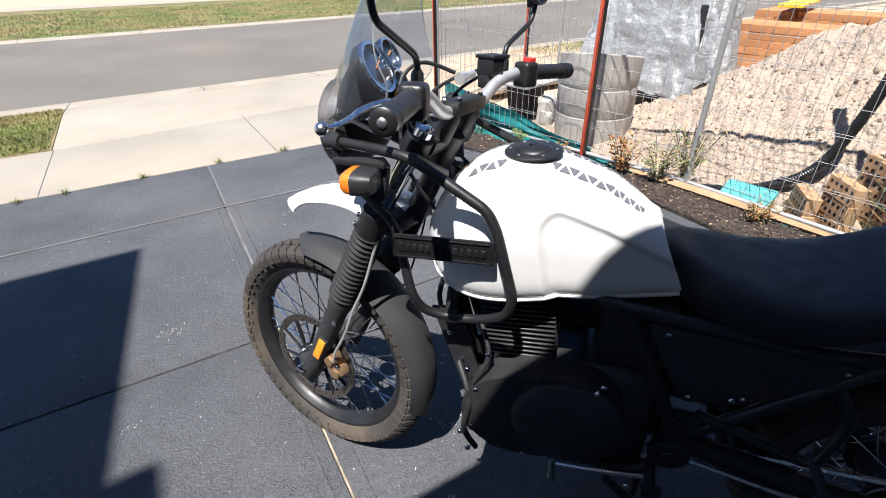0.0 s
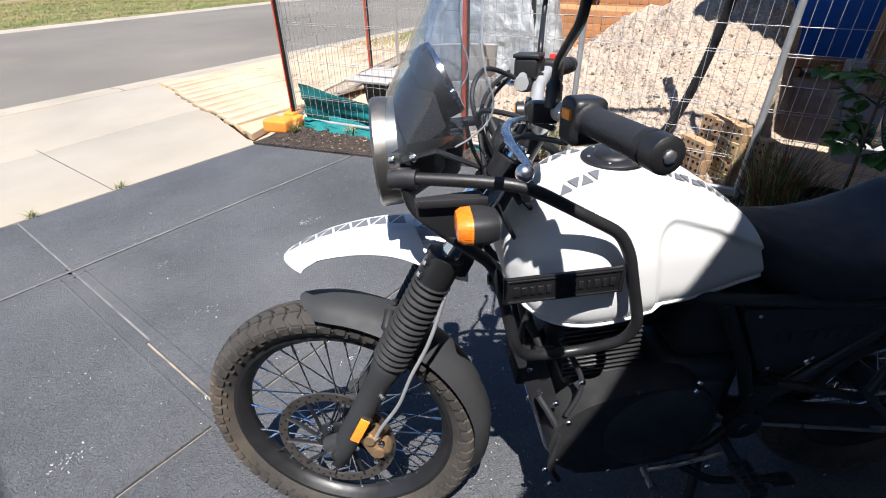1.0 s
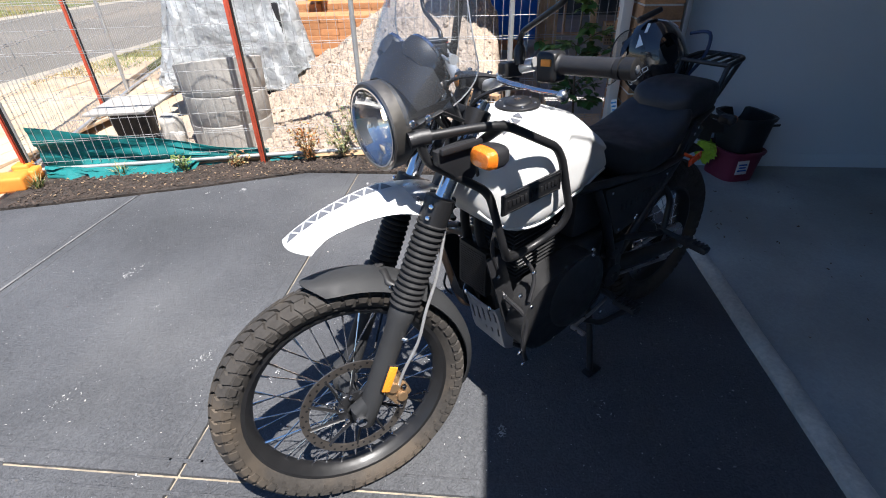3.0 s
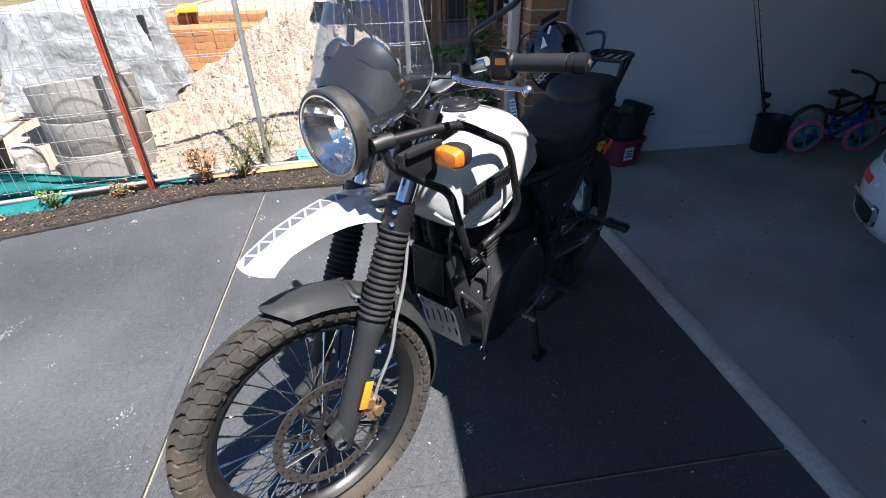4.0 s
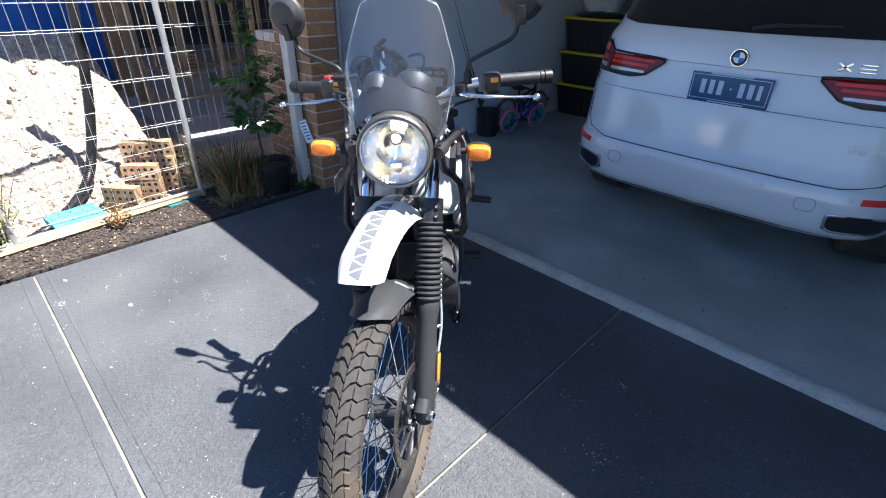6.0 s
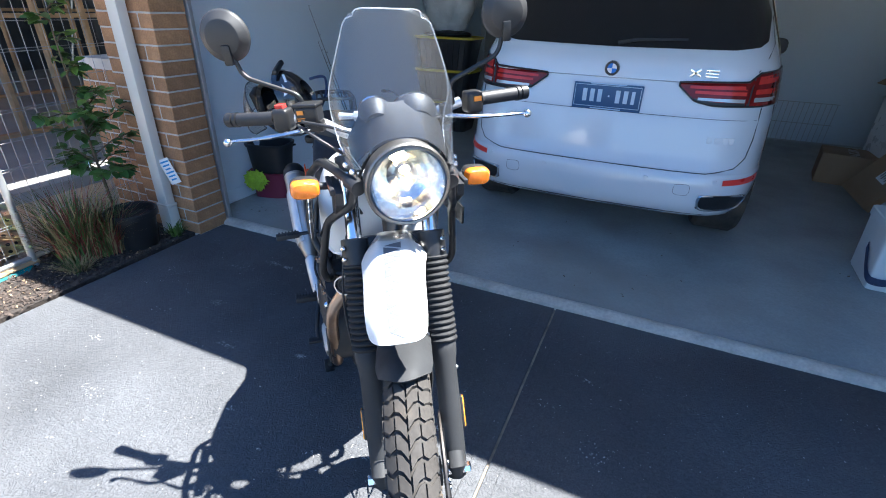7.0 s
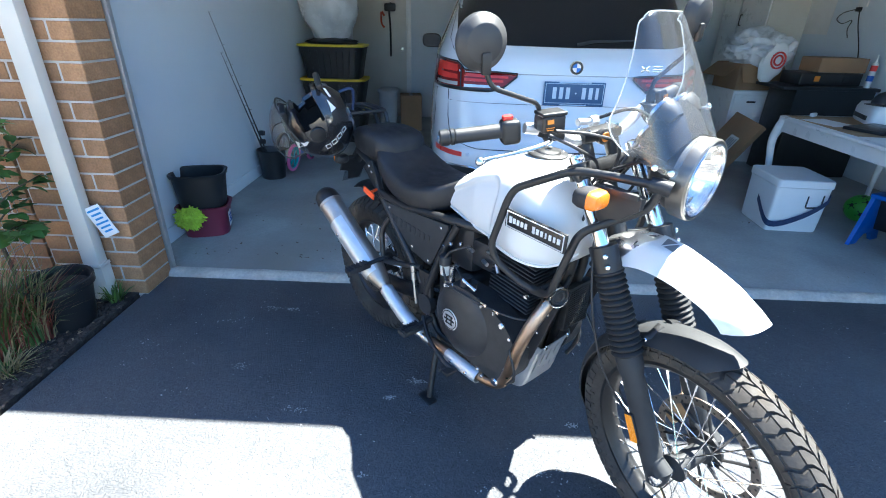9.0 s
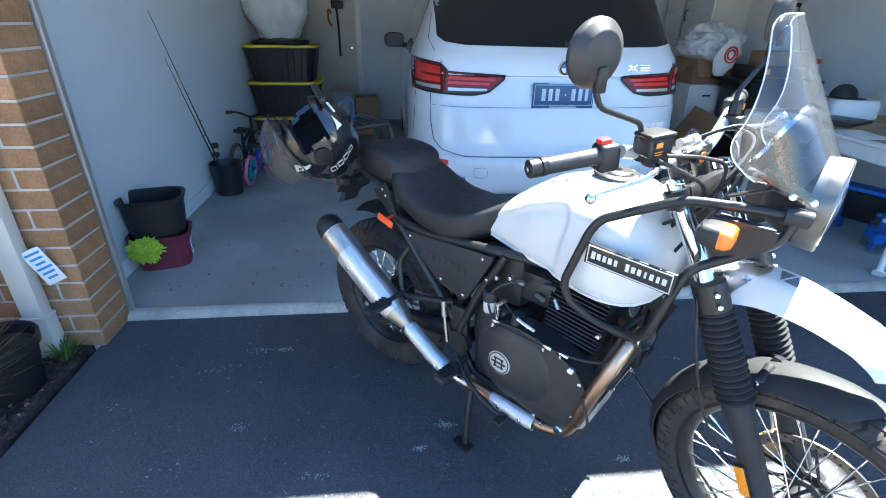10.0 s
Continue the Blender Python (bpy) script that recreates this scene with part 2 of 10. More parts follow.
MULCH = material("dark_mulch", (0.045, 0.036, 0.03), 0.95, vary=0.5, scale=12, fine=0.4, fine_scale=70, bump=0.012, bump_scale=55)
WALL = material("grey_blue_plaster", (0.70, 0.755, 0.80), 0.7, vary=0.03, scale=1.2, bump=0.0004, bump_scale=70)
CEILING = material("white_ceiling_paint", (0.76, 0.76, 0.74), 0.85, vary=0.03, scale=1.0)
BRICK = material("tan_brick", (0.40, 0.22, 0.105), 0.9, vary=0.16, scale=16, fine=0.25, fine_scale=110, bump=0.003, bump_scale=80, per_piece=0.16)
MORTAR = material("grey_mortar", (0.50, 0.47, 0.43), 0.95, vary=0.1, scale=14, bump=0.002, bump_scale=90)
CREAM = material("cream_steel_paint", (0.62, 0.60, 0.54), 0.45, vary=0.04, scale=3)
WHITE_PAINT = material("white_enamel", (0.80, 0.80, 0.79), 0.3, vary=0.03, scale=5, coat=0.2, rough_vary=0.05)
BIKE_WHITE = material("matt_white_tank_paint", (0.68, 0.68, 0.67), 0.36, vary=0.02, scale=4, coat=0.15, rough_vary=0.05)
SATIN_BLACK = material("satin_black_paint", (0.014, 0.014, 0.015), 0.42, vary=0.2, scale=12, rough_vary=0.08, bump=0.0002, bump_scale=300)
BLACK_PLASTIC = material("black_plastic", (0.020, 0.020, 0.022), 0.5, vary=0.15, scale=9, bump=0.0004, bump_scale=400)
GREY_PLASTIC = material("dark_grey_plastic", (0.036, 0.037, 0.039), 0.55, spec=0.22, vary=0.12, scale=9, bump=0.0003, bump_scale=400)
RUBBER = material("tyre_rubber", (0.048, 0.043, 0.038), 0.85, vary=0.25, scale=14, fine=0.25, bump=0.0006, bump_scale=220, second=(0.090, 0.072, 0.053), spots=0.48)
SEAT_VINYL = material("black_seat_vinyl", (0.013, 0.013, 0.015), 0.55, vary=0.12, scale=10, bump=0.0006, bump_scale=380)
CHROME = material("chrome", (0.75, 0.75, 0.77), 0.12, 1.0, vary=0.04, scale=20, rough_vary=0.05)
STEEL = material("brushed_steel", (0.55, 0.55, 0.55), 0.32, 1.0, vary=0.1, scale=14, rough_vary=0.1)
ALLOY = material("cast_alloy", (0.62, 0.62, 0.62), 0.42, 0.65, vary=0.08, scale=18, rough_vary=0.08)
BRONZE_STEEL = material("heat_browned_steel", (0.36, 0.25, 0.17), 0.36, 1.0, vary=0.25, scale=9, second=(0.52, 0.50, 0.48), spots=0.5)
GOLD_CALIPER = material("bronze_caliper", (0.40, 0.27, 0.15), 0.45, 0.7, vary=0.12, scale=16)
AMBER = material("amber_lens", (0.86, 0.22, 0.010), 0.2, vary=0.12, scale=60, coat=0.5, bump=0.0015, bump_scale=420)
AMBER_REFLECTOR = material("amber_reflector", (0.95, 0.33, 0.02), 0.25, vary=0.05, scale=60, coat=0.4)
RED_LENS = material("red_lens", (0.60, 0.032, 0.022), 0.12, vary=0.15, scale=12, coat=0.25, spec=0.3)
RED_PLASTIC = material("red_plastic", (0.65, 0.04, 0.03), 0.35, vary=0.05)
CAR_WHITE = material("white_car_paint", (0.66, 0.69, 0.73), 0.22, vary=0.015, scale=2, coat=0.9, rough_vary=0.0)
GLASS_DARK = material("dark_tinted_glass", (0.012, 0.013, 0.015), 0.05, vary=0.05, coat=0.6, rough_vary=0.02)
SCREEN = clear("clear_windscreen", (0.86, 0.89, 0.93), 0.03, haze=0.022, dust=0.035)
SMOKE = clear("smoked_visor", (0.55, 0.55, 0.55), 0.02)
LENS = clear("headlamp_glass", (0.96, 0.96, 0.95), 0.01, haze=0.006, dust=0.008)
POLISHED = material("polished_alloy", (0.66, 0.66, 0.67), 0.24, 1.0, vary=0.05, scale=20, rough_vary=0.06)
GALV = material("galvanised_pipe", (0.50, 0.50, 0.49), 0.5, 0.7, vary=0.12, scale=9)
RED_STEEL = material("red_oxide_paint", (0.48, 0.08, 0.035), 0.6, vary=0.25, scale=12, second=(0.28, 0.22, 0.19), spots=0.6)
TEAL = material("teal_shade_mesh", (0.010, 0.16, 0.16), 0.75, vary=0.25, scale=10, fine=0.3, fine_scale=220, bump=0.002, bump_scale=90)
ORANGE = material("orange_plastic", (0.75, 0.27, 0.03), 0.6, vary=0.12, scale=6)
CARDBOARD = material("brown_cardboard", (0.30, 0.19, 0.105), 0.85, vary=0.1, scale=5, bump=0.0006, bump_scale=120)
YELLOW = material("yellow_plastic", (0.72, 0.55, 0.02), 0.45, vary=0.06)
# ---- ground, road and driveway ----
def flat(bm, outline, top, deep=0.12, bevel=0.0):
    return slab(bm, outline, deep, Matrix.Translation((0, 0, top - deep)), bevel)


def strip(name, outline, top, mat, label, category, deep=0.12, bevel=0.0):
    bm = bmesh.new()
    flat(bm, outline, top, deep, bevel)
    return tagged(part(name, bm, mat), label, category, kind="structure")


bm = bmesh.new()
bmesh.ops.create_grid(bm, x_segments=40, y_segments=40, size=300, matrix=Matrix.Translation((0, 60, -0.07)))
tagged(part("ground", bm, SAND_GROUND), "bare sandy earth of the building plots", "ground", kind="structure")

strip("road", [(-60, 5.53), (60, 9.13), (150, 11.8), (150, 20.9), (-60, 12.2)], -0.028, ASPHALT, "sunlit grey asphalt street with a worn sandy edge", "road")
strip("pavement", [(-60, 4.088), (2.03, 4.092), (2.16, 4.62), (2.373, 5.497), (-0.8, 5.237), (-60, 5.197)], 0.0, CONCRETE, "pale concrete footpath along the street", "pavement", bevel=0.003)
drive_apron = strip("pavement", [(-0.80, 5.24), (2.374, 5.50), (2.60, 6.992), (-0.80, 6.894), (-0.82, 6.6)], 0.0, CONCRETE, "pale concrete driveway crossover with scored joints", "pavement", bevel=0.003)
for a, b in (((0.905, 4.10), (0.86, 5.50)), ((-0.79, 4.10), (-0.79, 5.24))):
    bm = bmesh.new()
    tube(bm, [(*a, 0.0005), (*b, 0.0005)], 0.0035, 6, squash=0.15)
    part("joint", bm, DRIVE, drive_apron)
# kerbs: rolled profile along both sides of the road
def kerb(name, x0, x1, y, slope, label, flip=1, joints=()):
    prof = [(0.0, -0.10), (0.0, 0.0), (0.10, 0.005), (0.16, 0.0), (0.30, -0.022), (0.44, -0.026), (0.44, -0.10)]
    bm = bmesh.new()
    rows = []
    for k in range(25):
        x = x0 + (x1 - x0) * k / 24
        rows.append([Vector((x, y + slope * x + flip * d, z)) for d, z in prof])
    ring_skin(bm, rows)
    run = tagged(part(name, bm, KERB), label, "kerb", kind="structure")
    for x in joints:
        bm = bmesh.new()
        tube(bm, [(x, y + slope * x + flip * d, z + 0.0005) for d, z in prof[1:6]], 0.006, 6, squash=0.4)
        part("joint", bm, DRIVE, run)
    return run


kerb("kerb", -40, 40, 6.92, 0.03, "rolled concrete kerb between crossover and street", 1, (-2.3, -0.8, 0.68, 2.2))
kerb("kerb", -40, 40, 14.75, 0.04, "pale rolled concrete kerb across the street", -1, (-4.6, -2.2, 0.2, 2.6, 5.0, 7.4, 9.8))
strip("lawn", [(-40, 5.215), (-0.805, 5.242), (-0.825, 6.6), (-0.805, 6.89), (-40, 5.715)], 0.002, GRASS_SOIL, "dry mown verge beside the crossover", "lawn")
strip("lawn", [(-60, 12.4), (60, 17.2), (60, 27), (-60, 21.5)], 0.0, GRASS_SOIL, "patchy green and straw verge across the street", "lawn")
strip("pavement", [(-60, 21.5), (60, 27), (60, 29), (-60, 23.4)], 0.01, CONCRETE, "pale footpath across the street", "pavement")
strip("lawn", [(5.5, 5.95), (12.0, 6.3), (12.0, 7.27), (5.6, 7.08), (5.35, 6.6)], -0.006, GRASS_SOIL, "strip of worn verge grass by the building plot", "lawn")

# driveway of cast panels with open joints
driveway = strip("driveway", [(-7, -0.345), (2.775, -0.345), (2.79, 2.10), (2.46, 2.85), (2.03, 4.09), (-7, 4.09)], -0.012, JOINT_FILL, "charcoal coloured concrete driveway with scored joints", "driveway")
XS, YS, JOINT = [-7.0, -1.92, 0.33, 2.78], [-0.345, 1.73, 3.20, 4.085], 0.0055
for i in range(3):
    for j in range(3):
        x0, x1, y0, y1 = XS[i] + JOINT, XS[i + 1] - JOINT, YS[j] + JOINT, YS[j + 1] - JOINT
        ring = [(x0, y0), (x1, y0), (x1, y1), (x0, y1)]
        if i == 2 and j == 1:
            ring = [(x0, y0), (x1, y0), (x1, 2.12), (2.47, 2.83), (2.345, y1), (x0, y1)]
        if i == 2 and j == 2:
            ring = [(x0, y0), (2.335, y0), (2.03, y1), (x0, y1)]
        bm = bmesh.new()
        flat(bm, ring, 0.0, 0.1, 0.005)
        part("panel", bm, DRIVE, driveway)
for y, x0, x1 in ((3.20, -7, 2.3),):
    bm = bmesh.new()
    box(bm, ((x0 + x1) / 2, y, -0.0095), (x1 - x0, 0.02, 0.006))
    part("joint", bm, DRIVE, driveway)
for x, y0, y1 in ((0.33, 2.35, 4.08), (-1.92, -0.33, 4.08)):
    bm = bmesh.new()
    box(bm, (x, (y0 + y1) / 2, -0.0095), (0.02, y1 - y0, 0.006))
    part("joint", bm, DRIVE, driveway)
# raised rims beside the sealed joint
for dy in (-0.055, 0.055):
    bm = bmesh.new()
    tube(bm, [(0.36, 1.73 + dy, -0.001), (2.76, 1.73 + dy, -0.001)], 0.008, 6, squash=0.5)
    part("joint_rim", bm, DRIVE, driveway)
    bm = bmesh.new()
    tube(bm, [(0.33 + dy, -0.30, -0.001), (0.33 + dy, 3.18, -0.001)], 0.008, 6, squash=0.5)
    part("joint_rim", bm, DRIVE, driveway)
    bm = bmesh.new()
    tube(bm, [(-6.9, 3.20 + dy, -0.001), (2.30, 3.20 + dy, -0.001)], 0.008, 6, squash=0.5)
    part("joint_rim", bm, DRIVE, driveway)
# pale arrises along one side of the scored joint
PALE_EDGE = material("pale_joint_arris", (0.165, 0.163, 0.162), 0.85, vary=0.3, scale=8, second=(0.115, 0.118, 0.125), spots=0.5, bump=0.002, bump_scale=80)
for p, q in (((-6.9, 3.213, -0.0015), (2.30, 3.213, -0.0015)), ((0.343, 2.35, -0.0015), (0.343, 3.18, -0.0015)), ((0.343, 3.22, -0.0015), (0.343, 4.07, -0.0015))):
    bm = bmesh.new()
    tube(bm, [p, q], 0.006, 6, squash=0.5)
    part("joint_arris", bm, PALE_EDGE, driveway)

# ---- garage ----
FLOOR_Z = 0.045
GX0, GX1, GY0, GY1 = -2.95, 2.93, -5.45, -0.345
bm = bmesh.new()
prof = [(-0.345, -0.10), (-0.345, 0.012), (-0.37, 0.024), (-0.51, 0.034), (-0.54, FLOOR_Z), (-5.6, FLOOR_Z), (-5.6, -0.10)]
ring_skin(bm, [[Vector((x, y, z)) for y, z in prof] for x in (GX0 - 0.1, GX0 + 1, 0, 1, 2, GX1 + 0.02)])
garage_floor = tagged(part("floor", bm, GARAGE_FLOOR), "smooth grey concrete garage floor with faint stains", "floor", kind="structure")
# worn pale step along the front of the floor
bm = bmesh.new()
rows = []
for k in range(121):
    x = GX0 - 0.05 + (GX1 - GX0 + 0.06) * k / 120
    wob = 0.006 * noise.noise(Vector((x * 3, 0, 2))) + 0.004 * noise.noise(Vector((x * 14, 0, 5)))
    rows.append([Vector((x, -0.338 + wob, -0.02)), Vector((x, -0.340 + wob, 0.016)), Vector((x, -0.362 + wob * 1.5, 0.030)), Vector((x, -0.395 + wob, 0.036)), Vector((x, -0.41 + wob, 0.030))])
sheet(bm, rows, 0.003)
part("step_edge", bm, material("worn_step_concrete", (0.54, 0.51, 0.45), 0.8, vary=0.15, scale=9, fine=0.2, fine_scale=60, bump=0.004, bump_scale=50, second=(0.30, 0.285, 0.26), spots=0.58), garage_floor, "worn pale concrete step edge")
bm = bmesh.new()
box(bm, (GX1 + 0.06, -2.95, 1.26), (0.12, 5.1, 2.6))
tagged(part("wall_east", bm, WALL), "plain painted plaster garage wall, pale grey", "wall", kind="structure")
bm = bmesh.new()
box(bm, (GX0 - 0.06, -2.95, 1.26), (0.12, 5.1, 2.6))
tagged(part("wall_west", bm, WALL), "plain painted plaster garage wall", "wall", kind="structure")
# back wall with a doorway
bm = bmesh.new()
for x0, x1, z0, z1 in ((GX0, 1.83, 0, 2.6), (2.69, GX1, 0, 2.6), (1.83, 2.69, 2.08, 2.6)):
    box(bm, ((x0 + x1) / 2, GY0 - 0.06, (z0 + z1) / 2), (x1 - x0, 0.12, z1 - z0))
tagged(part("wall_south", bm, WALL), "painted plaster back wall of the garage", "wall", kind="structure")
bm = bmesh.new()
box(bm, (0, -3.0, 2.62), (5.9, 5.6, 0.08))
tagged(part("ceiling", bm, CEILING), "white garage ceiling", "ceiling", kind="structure")
door_1 = part("door_1", boxes(((2.26, GY0 - 0.03, 1.06), (0.84, 0.04, 2.02)), bevel=0.003), CREAM)
tagged(door_1, "plain pale painted internal door, closed", "door", kind="structure")
part("door_frame", boxes(((1.835, GY0 + 0.012, 1.07), (0.07, 0.025, 2.1)), ((2.685, GY0 + 0.012, 1.07), (0.07, 0.025, 2.1)), ((2.26, GY0 + 0.012, 2.12), (0.92, 0.025, 0.07)), bevel=0.004), WHITE_PAINT, door_1)
bm = bmesh.new()
lathe(bm, [(0.0, 0.0), (0.0, 0.03), (0.006, 0.03), (0.008, 0.012), (0.03, 0.012), (0.035, 0.026), (0.055, 0.028), (0.065, 0.018), (0.067, 0.0)], 20, "Y", (1.93, GY0 - 0.01, 1.02))
part("door_knob", bm, STEEL, door_1)
# skirting of the side wall
bm = bmesh.new()
box(bm, (GX1 - 0.006, -2.95, FLOOR_Z + 0.05), (0.012, 5.0, 0.10), 0.003)
tagged(part("baseboard", bm, WALL), "low painted skirting board", "baseboard", kind="structure")
# unseen roof set by its eave's shadow, end stretched to shade the plot
bm = bmesh.new()
box(bm, (-1.925, -4.05, 2.50), (11.35, 7.9, 0.14))
box(bm, (-1.925, -0.048, 2.475), (11.35, 0.10, 0.17), 0.01)
tagged(part("roof", bm, CREAM), "low eave with a painted gutter over the garage opening, stretched to shade the plot", "roof", kind="structure")
# out of view; added to keep light out round the opening
bm = bmesh.new()
box(bm, (-2.62, -0.39, 1.2), (0.75, 0.11, 2.5))
box(bm, (0.1, -0.45, 2.36), (5.5, 0.10, 0.30))
tagged(part("wall_north", bm, CREAM), "unseen front wall and lintel blocking light round the garage opening", "wall", kind="structure")
# unseen block beside the garage, outlined to cast the shadow over the driveway
bm = bmesh.new()
slab(bm, [(-8.4, -0.30), (-2.49, -0.30), (-2.345, 1.28), (-8.4, 1.28)], 5.5)
box(bm, (-5.37, -3.13, 4.11), (6.05, 5.64, 2.78))
box(bm, (-5.74, -3.13, 1.35), (5.31, 5.64, 2.7))
tagged(part("house_wing", bm, CREAM), "unseen tall block beside the garage, shaped to cast the driveway shadow", "house", kind="structure")
# ---- the motorcycle: x ahead, y to its left, z up from the ground ----
bike = thing("motorcycle", pose(0.803, 0.680, 0, 0, 0, 132.4), "white and black adventure touring motorcycle parked on its centre stand", "motorcycle")
RAKE = Vector((-0.427, 0, 0.904))
HEAD = Vector((0.191, 0, 1.08))
STEER = Matrix.Translation(HEAD) @ Matrix.Rotation(radians(-13.5), 4, RAKE) @ Matrix.Translation(-HEAD)
SIDES = (1, -1)


def lerp_rows(table, x):
    """Reads a table of (x, a, b, ...) rows, falling or rising in x, smoothly."""
    rows = sorted(table)
    if x <= rows[0][0]:
        return rows[0][1:]
    for p, q in zip(rows, rows[1:]):
        if x <= q[0]:
            t = (x - p[0]) / (q[0] - p[0])
            return tuple(a + (b - a) * t for a, b in zip(p[1:], q[1:]))
    return rows[-1][1:]


def smooth_rows(table, x):
    rows = sorted(table)
    pts = smooth_path([Vector((*r[:4],)) if len(r) == 4 else Vector(r[:3]) for r in rows], 8)
    return lerp_rows([tuple(p) for p in pts], x)


def bolt(at, axis, r=0.006, h=0.004, mat=None, parent=None, m=None):
    """A domed hexagon head."""
    bm = bmesh.new()
    a, d = Vector(at), Vector(axis).normalized()
    tube(bm, [a, a + d * h * 0.6, a + d * h, a + d * (h + 0.0005)], [r, r, r * 0.75, r * 0.3], 8)
    return part("bolt", bm, mat or STEEL, parent or bike, at=m)


# wheels -----------------------------------------------------------------
def tyre_tread(r, w, count):
    """Chevron blocks standing proud of the crown and shoulders."""
    bm = bmesh.new()

    def pt(ang, y, lift):
        fall = 0.55 * (abs(y) / w) ** 2.4 * w
        rr = r - fall + lift
        return Vector((rr * math.cos(ang), y, rr * math.sin(ang)))
    step = 2 * math.pi / count
    for k in range(count):
        for side in SIDES:
            base = k * step + (0.5 * step if side < 0 else 0)
            # a zigzag block from the middle to the shoulder, split once by a narrow slot
            for line, gap in ((((0.03, 0.0), (0.30, 0.50), (0.50, 0.62)), 0.20), (((0.545, 0.62), (0.74, 0.46), (1.0, 0.78)), 0.26)):
                ring = [(base + s * step, side * y * w) for y, s in line] + [(base + (s + 1 - gap) * step, side * y * w) for y, s in reversed(line)]
                lo = [bm.verts.new(pt(a, y, -0.005)) for a, y in ring]
                ma, my = sum(q[0] for q in ring) / 6, sum(q[1] for q in ring) / 6
                hi = [bm.verts.new(pt(a + (ma - a) * 0.05, y + (my - y) * 0.05, 0.007)) for a, y in ring]
                bm.faces.new((hi[0], hi[1], hi[4], hi[5]))
                bm.faces.new((hi[1], hi[2], hi[3], hi[4]))
                for i in range(6):
                    bm.faces.new((lo[i], lo[(i + 1) % 6], hi[(i + 1) % 6], hi[i]))
            # shoulder lug running down the sidewall
            quad = []
            for da, dr in ((0.80, 0.50), (1.55, 0.50), (1.45, 0.86), (0.90, 0.86)):
                a, rr = base + da * step, r - dr * w
                quad.append(Vector((rr * math.cos(a), side * w * 1.0, rr * math.sin(a))))
            lo = [bm.verts.new(p - Vector((0, side * 0.006, 0))) for p in quad]
            hi = [bm.verts.new(p + Vector((0, side * (0.0035 if i < 2 else 0.001), 0))) for i, p in enumerate(quad)]
            bm.faces.new(hi)
            for i in range(4):
                bm.faces.new((lo[i], lo[(i + 1) % 4], hi[(i + 1) % 4], hi[i]))
    return bm


